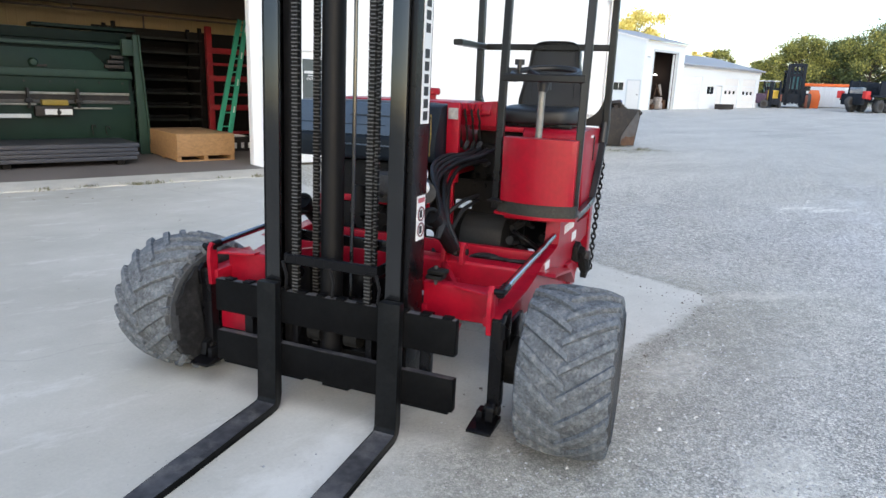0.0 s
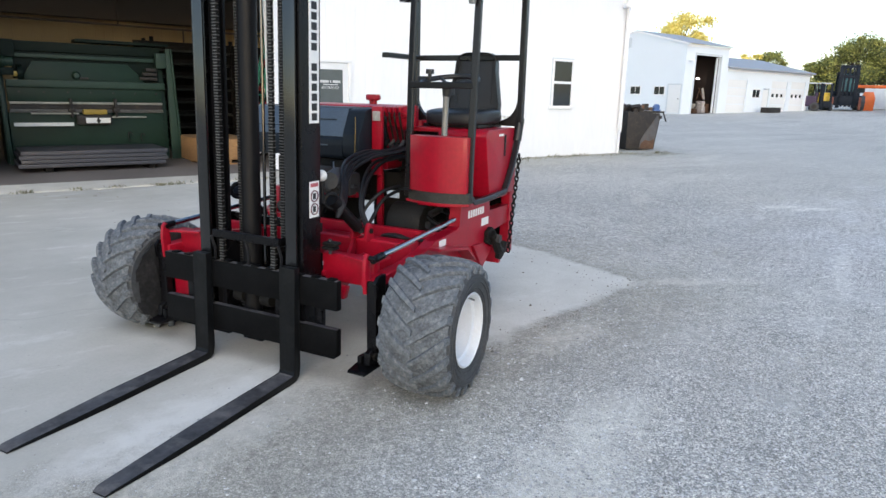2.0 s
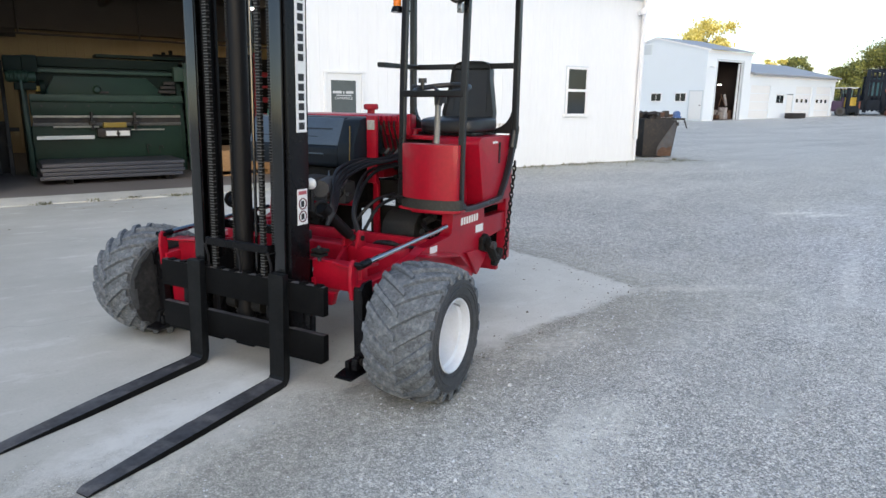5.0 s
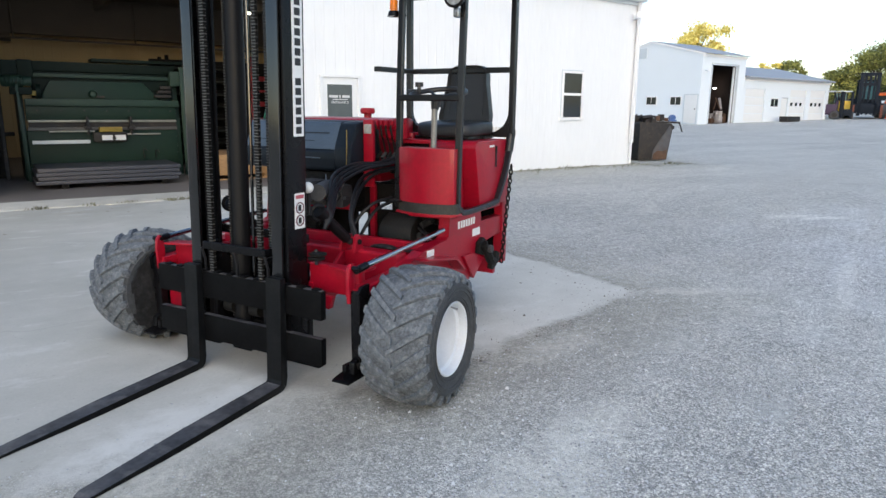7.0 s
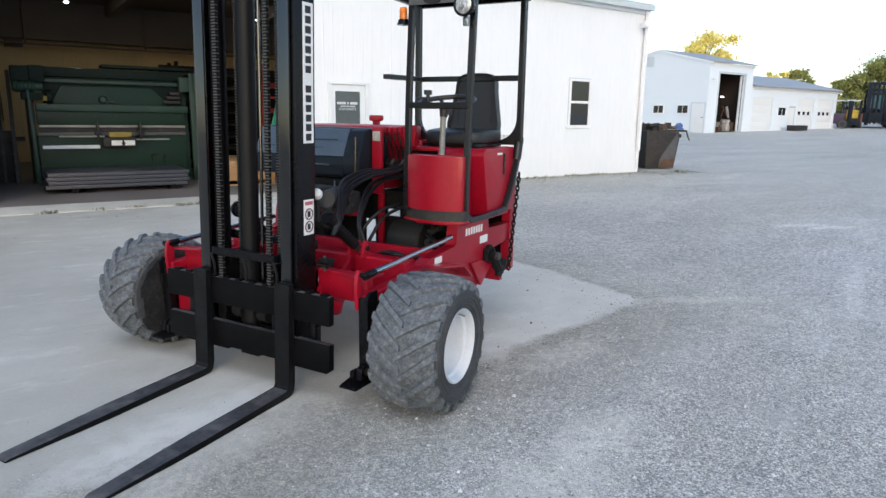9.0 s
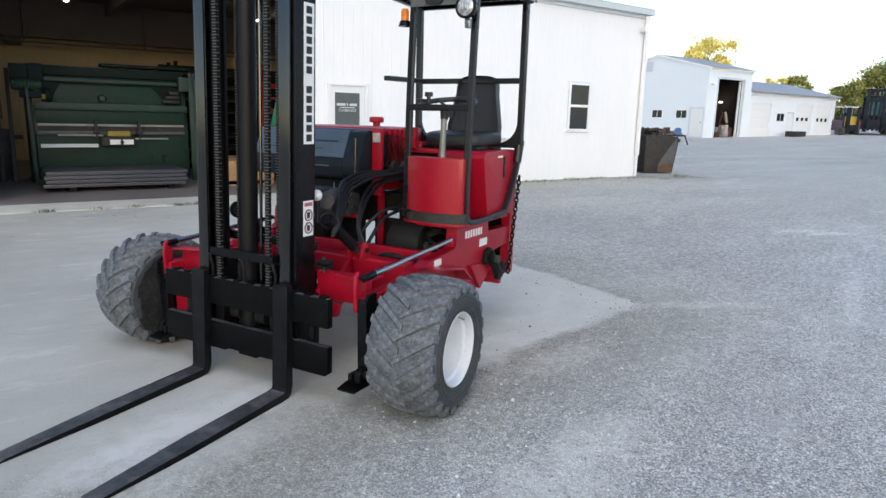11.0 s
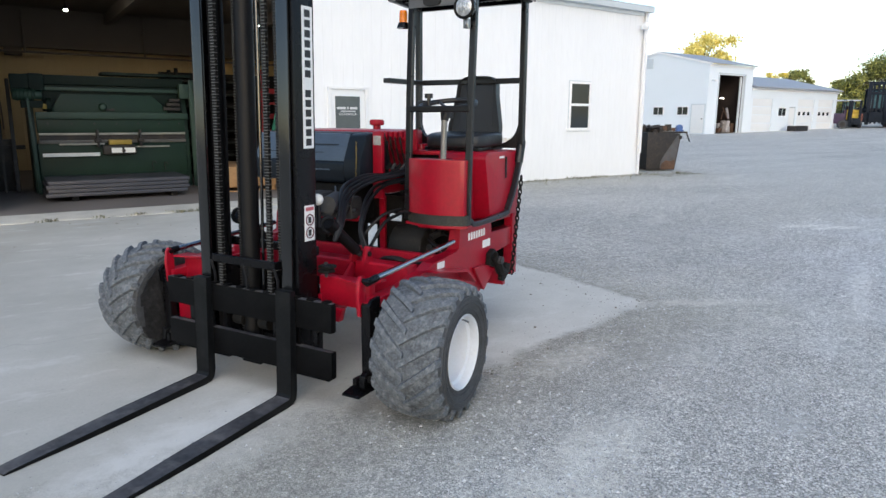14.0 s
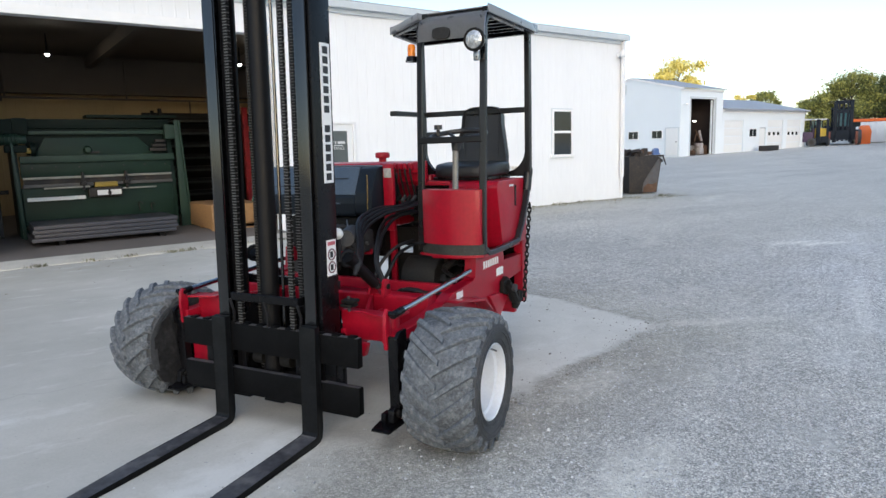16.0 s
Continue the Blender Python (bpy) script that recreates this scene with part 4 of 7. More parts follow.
for v in bm.verts:
    v.co.x += 0.028 * math.sin(v.co.z * 15) - 0.05 * max(0.0, -0.04 - v.co.y) / 0.14 + 0.012 * math.sin(v.co.y * 60 + v.co.z * 22)
for v in bm.verts:
    v.co.y *= 0.8 if v.co.y < 0 else 1.0
part("mud_flap", bm, mat("torn_rubber", (0.013, 0.013, 0.014), 0.6, var=0.6, scale=8, bump=0.4, fine=40, dirt=(0.05, 0.05, 0.05), dirt_amount=0.5, spec=0.25), fork, "torn black rubber flap beside the wheel")
pbox("left_end_plate", fork, RED, -0.75, -0.44, 0.045, 0.07, 0.28, 0.53, 0.006)

# chassis: two side arms, cross beams and the upright side plates
for s in (-1, 1):
    pprism("side_arm", fork, RED, [(0.0, 0.56), (0.0, 0.605), (0.40, 0.62), (0.60, 0.652), (0.68, 0.69), (0.98, 0.705), (1.02, 0.72), (1.03, 0.86), (1.505, 0.86), (1.51, 0.756), (1.87, 0.756), (1.87, 0.62), (1.53, 0.60), (1.50, 0.50), (1.34, 0.362), (1.24, 0.37), (0.72, 0.47)], "x", s * 0.72, s * 0.80, 0.005)
    bm = bmesh.new()
    prism(bm, [(0.56, 0.660), (0.60, 0.666), (0.97, 0.606), (1.09, 0.505), (1.085, 0.495), (0.96, 0.594), (0.60, 0.654)], "x", min(s * 0.798, s * 0.895), max(s * 0.798, s * 0.895), 0.002)
    part("fender_lip", bm, RED, fork)
    pprism("frame_gusset", fork, RED, [(1.20, 0.56), (1.36, 0.552), (1.52, 0.49), (1.36, 0.37)], "x", min(s * 0.80, s * 0.825), max(s * 0.80, s * 0.825), 0.003)
    # end bracket carrying the stabiliser leg
    pprism("end_bracket", fork, RED, [(-0.02, 0.53), (-0.028, 0.66), (-0.018, 0.725), (0.0, 0.748), (0.022, 0.735), (0.03, 0.66), (0.03, 0.53)], "x", s * 0.742, s * 0.764, 0.003)
    pprism("leg_hinge", fork, BLACK, [(-0.02, 0.52), (-0.028, 0.60), (0.0, 0.63), (0.07, 0.635), (0.07, 0.52)], "x", s * 0.81, s * 0.83, 0.004)
    pcyl("pivot_pin", fork, BLACK, (s * 0.738, 0.01, 0.722), (s * 0.81, 0.01, 0.722), 0.014)
    pcyl("reach_cylinder", fork, BLACK, (s * 0.79, 0.005, 0.715), (s * 0.788, 0.10, 0.722), 0.021)
    pcyl("reach_rod", fork, CHROME, (s * 0.788, 0.10, 0.722), (s * 0.777, 0.98, 0.775), 0.0165, label="bright chrome cylinder rod")
    # stabiliser leg with its foot
    leg = pbox("stabiliser_leg", fork, BLACK, s * 0.79 - 0.03, s * 0.79 + 0.03, -0.012, 0.04, 0.20, 0.60, 0.006, "black stabiliser leg")
    pcyl("leg_pin", leg, GREASE, (s * 0.79 - 0.034, 0.008, 0.585), (s * 0.79 + 0.034, 0.008, 0.585), 0.02)
    bm = bmesh.new()
    prism(bm, [(-0.125, 0.118), (-0.125, 0.128), (-0.11, 0.134), (-0.05, 0.138), (-0.03, 0.146), (0.03, 0.146), (0.035, 0.118)], "x", s * 0.765 - 0.055, s * 0.765 + 0.055, 0.004)
    part("stabiliser_foot", bm, BLACK, leg)
    pcyl("foot_pin", leg, GREASE, (s * 0.79 - 0.034, -0.01, 0.19), (s * 0.79 + 0.034, -0.01, 0.19), 0.02)
    pbox("foot_lug", leg, BLACK, s * 0.745 - 0.014, s * 0.745 + 0.014, -0.06, 0.0, 0.14, 0.195, 0.006)
    pprism("foot_link", leg, BLACK, [(-0.06, 0.15), (-0.05, 0.215), (0.0, 0.235), (0.045, 0.23), (0.03, 0.15)], "x", s * 0.79 - 0.018, s * 0.79 + 0.018, 0.004)
for s in (-1, 1):
    pprism("front_beam", fork, RED, [(0.105, 0.53), (0.105, 0.682), (0.112, 0.69), (0.16, 0.69), (0.16, 0.53)], "x", min(s * 0.39, s * 0.735), max(s * 0.39, s * 0.735), 0.004)
    pprism("beam_flange", fork, RED, [(s * 0.55, 0.075), (s * 0.735, 0.02), (s * 0.735, 0.13), (s * 0.55, 0.13)], "z", 0.685, 0.697, 0.002)
    pprism("corner_gusset", fork, RED, [(s * 0.60, 0.155), (s * 0.735, 0.155), (s * 0.735, 0.27)], "z", 0.66, 0.675, 0.002)
    ptube("diagonal_rib", fork, RED, [(s * 0.53, 0.15, 0.645), (s * 0.32, 0.51, 0.645)], 0.01, flat=(0.022, 0.085))
    pprism("mast_gusset", fork, RED, [(0.09, 0.36), (0.09, 0.58), (0.18, 0.60), (0.52, 0.60), (0.52, 0.52), (0.3, 0.44)], "x", s * 0.40 - 0.012, s * 0.40 + 0.012, 0.003)
    pprism("cylinder_clevis", fork, RED, [(0.47, 0.68), (0.49, 0.775), (0.51, 0.79), (0.54, 0.775), (0.57, 0.68)], "x", s * 0.425 - 0.011, s * 0.425 + 0.011, 0.003)
    pprism("cylinder_clevis", fork, RED, [(0.47, 0.68), (0.49, 0.775), (0.51, 0.79), (0.54, 0.775), (0.57, 0.68)], "x", s * 0.325 - 0.011, s * 0.325 + 0.011, 0.003)
pprism("cross_beam", fork, RED, [(0.51, 0.50), (0.51, 0.68), (0.52, 0.69), (0.62, 0.69), (0.62, 0.50)], "x", -0.72, 0.72, 0.004)
pbox("cross_beam", fork, RED, -0.72, 0.72, 0.84, 0.885, 0.53, 0.70, 0.004)
pbox("cross_beam", fork, RED, -0.72, 0.72, 1.0, 1.06, 0.45, 0.62, 0.004)
# Red deck drawn near-black: its shade is put into the colour.
pbox("deck_plate", fork, GREASE, -0.39, 0.39, 0.10, 0.5, 0.44, 0.48, 0.004)
pbox("belly_plate", fork, GREASE, -0.72, 0.72, 0.62, 0.84, 0.52, 0.54, 0.003)
ptube("floor_hose", fork, HOSE, [(0.28, 0.66, 0.60), (0.40, 0.72, 0.66), (0.52, 0.70, 0.68), (0.60, 0.76, 0.66), (0.70, 0.78, 0.66)], 0.012, 8, curved=6)
ptube("floor_hose", fork, HOSE, [(0.30, 0.78, 0.60), (0.42, 0.70, 0.68), (0.50, 0.78, 0.67), (0.66, 0.70, 0.64)], 0.010, 8, curved=6)
pbox("frame_post", fork, RED, 0.015, 0.06, 1.24, 1.27, 0.56, 1.0, 0.004)
# Unseen blocks added to keep light from coming through the back.
pbox("rear_low_block", fork, GREYBLACK, 0.12, 0.735, 1.925, 1.94, 0.45, 0.879, 0.003)
pbox("rear_light_block", fork, GREYBLACK, -0.76, 0.76, 1.925, 1.94, 0.88, 1.25, 0.003)
pbox("engine_shroud", fork, RED, -0.60, 0.0, 1.0, 1.03, 0.84, 0.88, 0.006)
# Shaded red panel drawn near-black, its shade put into the colour.
pbox("engine_shroud", fork, GREASE, -0.60, -0.30, 1.0, 1.03, 0.64, 0.835, 0.006)
pprism("tow_lug", fork, RED, [(0.52, 0.53), (0.60, 0.53), (0.58, 0.46), (0.54, 0.46)], "y", 0.03, 0.07, 0.003)
pbox("tail_post", fork, RED, 0.74, 0.81, 1.87, 1.965, 0.375, 1.12, 0.005)
pbox("tail_post", fork, RED, -0.81, -0.74, 1.87, 1.965, 0.375, 1.12, 0.005)
pbox("tail_beam", fork, RED, -0.74, 0.74, 1.87, 1.92, 0.28, 0.42, 0.005)
pbox("side_tag", fork, STICKER, 0.8005, 0.803, 0.73, 0.82, 0.64, 0.682, 0, "small white paper tag")
bm = bmesh.new()
for k in range(7):
    b_ = 1.147 + k * 0.0385
    box(bm, 0.8005, 0.803, b_, b_ + 0.025, 0.757, 0.807)
part("name_lettering", bm, STICKER, fork, "white name in block bars", False)
pbox("serial_tag", fork, STICKER, 0.8005, 0.803, 1.37, 1.49, 0.668, 0.722, 0, "small white paper tag")
bm = bmesh.new()
tube(bm, smooth_path([(0.84, 1.47, 0.60), (0.855, 1.52, 0.53), (0.855, 1.58, 0.46), (0.85, 1.65, 0.445), (0.845, 1.69, 0.50)], 5), 0.034, 8)
hook = part("tow_hook", bm, GREASE, fork, "greasy black tow hook")
pcyl("hook_pin", hook, CAST, (0.81, 1.50, 0.565), (0.90, 1.50, 0.565), 0.028)
pprism("hook_cheek", hook, GREASE, [(1.42, 0.54), (1.43, 0.62), (1.50, 0.645), (1.57, 0.60), (1.54, 0.50)], "x", 0.80, 0.835, 0.006)
pprism("hook_latch", hook, GREASE, [(1.56, 0.40), (1.60, 0.385), (1.66, 0.41), (1.63, 0.47), (1.57, 0.46)], "x", 0.835, 0.87, 0.006)

# hanging chain
for k in range(22):
    bm = bmesh.new()
    z = 1.12 - k * 0.033
    loop = []
    for j in range(14):
        a = j * 2 * math.pi / 14
        x, y = 0.013 * math.cos(a), (0.013 if abs(math.sin(a)) < 0.01 else 0.0) + 0.024 * math.sin(a)
        loop.append((x, 0, y) if k % 2 else (0, x, y))
    tube(bm, [Vector(p) + Vector((0.86, 1.90 - 0.0065 * k, z)) for p in loop], 0.0055, 6, True)
    part("chain_link", bm, GREASE, fork)

#==CAB==
# operator's cab
def drum(name, z0, z1, out, material, label=""):
    bm = bmesh.new()
    n = 14
    front, back = [], []
    for i in range(n + 1):
        f = i / n
        u = 0.468 + 0.41 * f
        bulge = 0.055 * (1 - (2 * f - 1) ** 2) + 0.02
        front.append((u, 0.955 - bulge - out))
    pts = front + [(0.878, 1.02), (0.468, 1.02)]
    prism(bm, pts, "z", z0, z1, 0.004)
    return part(name, bm, material, fork, label)


drum("front_panel", 0.955, 1.305, 0.0, RED, "curved red front panel of the cab")
bm = bmesh.new()
pts = [(0.468 + 0.41 * f / 16, 0.945 - 0.06 * (1 - (f / 8 - 1) ** 2)) for f in range(17)]
lo = [(0.44, 1.0)] + [(0.448, 0.955)] + pts + [(0.892, 0.955), (0.898, 1.0)]
prism(bm, lo, "z", 0.888, 0.956, 0.006)
part("panel_skirt", bm, SKIRT, fork, "worn black skirt under the front panel")
bm = bmesh.new()
prism(bm, [(0.425, 1.02), (0.43, 0.95)] + [(x, y - 0.004) for x, y in pts] + [(0.895, 0.95), (0.895, 1.02)], "z", 0.872, 0.888, 0.004)
part("step_plate", bm, RED, fork)
pbox("cab_floor", fork, RED, 0.46, 0.80, 1.06, 1.85, 0.83, 0.86, 0.004)
bm = bmesh.new()
prism(bm, [(1.17, 0.54), (1.15, 0.63), (1.17, 0.72), (1.23, 0.78), (1.30, 0.80), (1.37, 0.77), (1.38, 0.54)], "x", 0.14, 0.42, 0.025)
part("oil_tank", bm, OILTANK, fork, "dusty dark grey oil tank under the cab")
random.seed(8)
for k in range(9):
    u, b_, z_ = random.uniform(0.44, 0.68), random.uniform(1.08, 1.3), random.uniform(0.58, 0.8)
    pcyl("tank_fitting", fork, CAST if k % 4 == 0 else GREASE, (u, b_, z_), (u + random.uniform(-0.05, 0.05), b_ + 0.1, z_ + random.uniform(-0.05, 0.05)), random.uniform(0.014, 0.034), seg=10)
ptube("tank_hose", fork, HOSE, [(0.50, 1.14, 0.74), (0.58, 1.08, 0.72), (0.66, 1.12, 0.66), (0.70, 1.20, 0.60)], 0.013, 8, curved=5)
pprism("seat_box", fork, RED, [(1.43, 0.86), (1.335, 1.29), (1.345, 1.315), (1.38, 1.335), (1.86, 1.335), (1.88, 1.31), (1.88, 0.86)], "x", 0.46, 0.83, 0.01, "red seat box with a slanted front")
pprism("seat_riser", fork, RED, [(1.15, 0.87), (1.15, 1.22), (1.34, 1.28), (1.40, 0.87)], "x", 0.47, 0.72, 0.008)
pbox("deck_top", fork, RED, 0.105, 0.458, 1.36, 1.88, 1.305, 1.335, 0.006)
pbox("valve_housing", fork, GREASE, 0.13, 0.45, 1.44, 1.86, 0.80, 1.30, 0.01)
pbox("box_vent", fork, BLACK, 0.8305, 0.834, 1.66, 1.69, 1.14, 1.29, 0.001)
pbox("box_tag", fork, STICKER, 0.8305, 0.833, 1.56, 1.64, 1.285, 1.30, 0)
# steering
pcyl("steering_column", fork, COLUMN, (0.612, 1.13, 1.2), (0.612, 1.15, 1.55), 0.020, label="bare steel steering column")
bm = bmesh.new()
c = Vector((0.615, 1.19, 1.65))
cyl(bm, (0.612, 1.15, 1.545), (0.614, 1.175, 1.63), 0.024, 0.045)
tube(bm, [c + Vector((0.185 * math.cos(a * math.pi / 20), 0.18 * math.sin(a * math.pi / 20), 0.035 * math.sin(a * math.pi / 20))) for a in range(40)], 0.017, 10, True)
for a in (0.3, 2.4, 4.5):
    tube(bm, [c + Vector((0, 0, -0.03)), c + Vector((0.185 * math.cos(a), 0.18 * math.sin(a), 0.035 * math.sin(a)))], 0.01, 6)
cyl(bm, c + Vector((0, 0, -0.09)), c + Vector((0, 0, -0.01)), 0.035)
part("steering_wheel", bm, VINYL, fork, "black plastic steering wheel")
knob = pcyl("spinner_knob", fork, VINYL, (0.45, 1.22, 1.65), (0.45, 1.22, 1.70), 0.013)
pcyl("knob_cap", knob, VINYL, (0.45, 1.22, 1.695), (0.45, 1.22, 1.725), 0.028)
pbox("gauge_box", fork, VINYL, 0.36, 0.44, 1.20, 1.27, 1.60, 1.68, 0.012)
# seat
seat = new("seat")
seat.parent = fork
tagged(seat, "black vinyl operator seat on red box")
bm = bmesh.new()
bmesh.ops.create_uvsphere(bm, u_segments=40, v_segments=20, radius=1.0)
for v in bm.verts:
    x, y, z_ = (math.copysign(abs(c_) ** 0.42, c_) for c_ in v.co)
    v.co = (0.5 + 0.238 * x, 1.655 + 0.25 * y + 0.03 * x * x * (y < 0), 1.408 + 0.054 * z_ + 0.012 * x * x * (z_ > 0) - 0.012 * max(0.0, -y))
part("seat_cushion", bm, VINYL, seat)
bm = bmesh.new()
n = 14
out = []
for k in range(n + 1):
    a = math.pi * k / n
    cx, cz = math.cos(a), math.sin(a)
    out.append((0.5 + 0.165 * (abs(cx) ** 0.5) * (1 if cx > 0 else -1), 1.74 + 0.135 * cz ** 0.6))
out = [(0.712, 1.43), (0.715, 1.50)] + out + [(0.285, 1.50), (0.288, 1.43)]
rows = []
for b_, grow in ((1.845, 0.93), (1.81, 1.0), (1.87, 1.0), (1.905, 0.94)):
    rows.append([bm.verts.new((0.5 + (x - 0.5) * grow, b_ + 0.05 * (z_ - 1.43) / 0.44 - 0.03 * ((x - 0.5) / 0.24) ** 2, 1.43 + (z_ - 1.43) * (0.98 if grow < 1 else 1))) for x, z_ in out])
for A, B in zip(rows, rows[1:]):
    for j in range(len(A)):
        bm.faces.new((A[j], A[(j + 1) % len(A)], B[(j + 1) % len(A)], B[j]))
bm.faces.new(rows[0][::-1]), bm.faces.new(rows[-1])
backrest = part("backrest", bm, VINYL, seat)
for x in (0.36, 0.64):
    ptube("seam", backrest, VINYL, [(x, 1.825, 1.50), (x, 1.84, 1.66), (x + (0.5 - x) * 0.1, 1.862, 1.80)], 0.0025, 6)
pbox("seat_rail", seat, BLACK, 0.28, 0.72, 1.44, 1.86, 1.336, 1.36, 0.004)
# overhead guard
FL, FR, RL, RR = (0.428, 0.985), (0.876, 0.985), (-0.03, 1.88), (0.86, 1.88)
G = 0.042
ptube("guard_post", fork, GUARD, [(FL[0], FL[1], 0.90), (FL[0], FL[1] + 0.03, 1.7), (FL[0], FL[1] + 0.06, 2.2), (FL[0] + 0.0, FL[1] + 0.07, 2.33), (FL[0], FL[1] + 0.14, 2.39)], 0.02, flat=(G, G * 0.85), label="black square-tube guard post")
ptube("guard_post", fork, GUARD, smooth_path([(0.86, 1.905, 1.38), (0.853, 1.80, 1.10), (0.848, 1.69, 0.925), (0.85, 1.60, 0.885), (0.872, 1.12, 0.882), (0.876, 1.02, 0.91), (FR[0], FR[1], 0.98), (FR[0], FR[1] + 0.02, 1.5), (FR[0], FR[1] + 0.06, 2.2), (FR[0], FR[1] + 0.07, 2.33), (FR[0], FR[1] + 0.14, 2.39)], 5), 0.02, flat=(G, G * 0.85), label="black bent square-tube guard rail")
ptube("guard_post", fork, GUARD, [(RR[0], RR[1], 1.38), (RR[0], RR[1], 2.39)], 0.02, flat=(G, 0.052))
ptube("guard_post", fork, GUARD, [(RL[0], RL[1], 1.36), (RL[0], RL[1], 2.39)], 0.02, flat=(G, 0.052))
for x0, d in ((RL[0], 1), (RR[0], -1)):
    inner = [(x0 + d * 0.30, 1.345), (x0 + d * 0.30, 1.372)] + [(x0 + d * (0.18 - 0.16 * math.sin(q * math.pi / 16)), 1.535 - 0.16 * math.cos(q * math.pi / 16)) for q in range(9)]
    pprism("post_gusset", fork, GUARD, inner + [(x0 - d * 0.02, 1.535), (x0 - d * 0.02, 1.345)], "y", 1.862, 1.898, 0.003)
pcyl("post_sleeve", fork, GUARD, (0.852, 1.90, 1.40), (0.85, 1.86, 1.24), 0.034, label="black sleeve at the foot of the guard post")
ptube("guard_rail", fork, GUARD, [(RL[0], RL[1], 1.835), (RR[0], RR[1], 1.835)], 0.02, flat=(0.035, 0.04))
ptube("guard_rail", fork, GUARD, [(RL[0] + 0.02, RL[1], 1.835), (0.0, 1.38, 1.83)], 0.02, flat=(0.06, 0.035))
ptube("guard_rail", fork, GUARD, [(FL[0], FL[1] + 0.02, 1.62), (FR[0], FR[1] + 0.02, 1.62)], 0.02, flat=(0.035, 0.04))
pprism("post_foot", fork, GUARD, [(0.985, 0.945), (0.985, 0.955), (0.90, 0.955), (0.90, 0.945)], "x", 0.402, 0.49, 0.001)
for k in range(4):
    pbox("plate_lettering", fork, STICKER, 0.70 + k * 0.028, 0.72 + k * 0.028, 1.868, 1.872, 1.392, 1.42, 0)
pcyl("deck_latch", fork, RED, (0.22, 1.50, 1.335), (0.22, 1.50, 1.375), 0.035, 0.028)
ptube("latch_arm", fork, RED, [(0.22, 1.50, 1.365), (0.32, 1.52, 1.37)], 0.012, 8)
# roof of the guard: curved front, slatted rear, the near corner cut off over the step-in
bm = bmesh.new()
prof = [(0.99, 2.24), (0.995, 2.31), (1.02, 2.37), (1.07, 2.405), (1.16, 2.42)]
grid = [[bm.verts.new((u, b_, z_)) for b_, z_ in prof] for u in (0.44, 0.595, 0.75, 0.905)]
for A, B in zip(grid, grid[1:]):
    for j in range(len(prof) - 1):
        bm.faces.new((A[j], B[j], B[j + 1], A[j + 1]))
bmesh.ops.solidify(bm, geom=bm.faces[:], thickness=0.012)
part("roof_visor", bm, ROOFGREY, fork, "curved grey plastic roof visor")
bm = bmesh.new()
prism(bm, [(0.613 + 0.06 * (abs(math.cos(q)) ** 0.6) * (1 if math.cos(q) > 0 else -1), 2.279 + 0.036 * (abs(math.sin(q)) ** 0.6) * (1 if math.sin(q) > 0 else -1)) for q in [k * math.pi / 14 + 0.05 for k in range(28)]], "y", 0.974, 0.992)
part("visor_cutout", bm, OILTANK, fork, "dark oval blank set in the visor")
ptube("visor_edge", fork, STEEL, [(0.909, 0.986, 2.24), (0.909, 0.99, 2.31), (0.909, 1.014, 2.373), (0.909, 1.065, 2.411)], 0.004, 6)
for u, b_, z_ in ((0.465, 1.008, 2.355), (0.88, 1.008, 2.355)):
    pcyl("visor_screw", fork, STEEL, (u, b_ - 0.022, z_ + 0.008), (u, b_, z_), 0.006, seg=8)
corner = [(0.46, 1.06), (0.885, 1.06), (0.885, 1.90), (-0.03, 1.90), (0.03, 1.40)]
ring = corner + corner[:1]
for (x0, y0), (x1, y1) in list(zip(ring, ring[1:]))[1:]:
    ptube("roof_frame", fork, BLACK, [(x0, y0, 2.40), (x1, y1, 2.40)], 0.02, flat=(0.045, 0.05))
for k in range(6):
    b_ = 1.22 + k * 0.115
    u0 = 0.46 - 0.43 * (b_ - 1.06) / 0.34 if b_ < 1.4 else 0.0
    ptube("roof_slat", fork, BLACK, [(u0, b_, 2.405), (0.885, b_, 2.405)], 0.01, flat=(0.03, 0.03))
bm = bmesh.new()
prism(bm, [(0.43, 1.10), (0.91, 1.10), (0.91, 1.935), (-0.06, 1.935), (0.0, 1.37)], "z", 2.428, 2.436, 0.002)
part("roof_sheet", bm, ROOFGREY, fork)
bm = bmesh.new()
prism(bm, [(0.44, 1.0), (0.455, 1.10), (0.04, 1.42), (0.0, 1.37)], "z", 2.385, 2.427, 0.004)
part("roof_lip", bm, ROOFGREY, fork, "grey roof edge over the step-in")
pbox("roof_side_lip", fork, ROOFGREY, 0.908, 0.918, 1.04, 1.94, 2.385, 2.437, 0.003)
# work lamp and beacon
wl = new("work_lamp")
wl.parent = fork
tagged(wl, "round chrome work lamp under the guard roof")
bm = bmesh.new()
lathe(bm, [(0.03, 0.06), (0.05, 0.045), (0.068, 0.0), (0.07, -0.02), (0.064, -0.024)], (0.855, 0.965, 2.215), "y", 28)
part("housing", bm, BLACK, wl)
bm = bmesh.new()
lathe(bm, [(0.056, -0.022), (0.05, -0.027), (0.03, -0.031), (0.0001, -0.033)], (0.855, 0.965, 2.215), "y", 28, False)
part("lens", bm, GLASS, wl, "clear pressed-glass lamp lens")
bm = bmesh.new()
tube(bm, [(0.855 + 0.061 * math.cos(a * math.pi / 20), 0.945, 2.215 + 0.061 * math.sin(a * math.pi / 20)) for a in range(40)], 0.0085, 8, True)
part("rim", bm, GREASE, wl, "black rubber lamp rim")
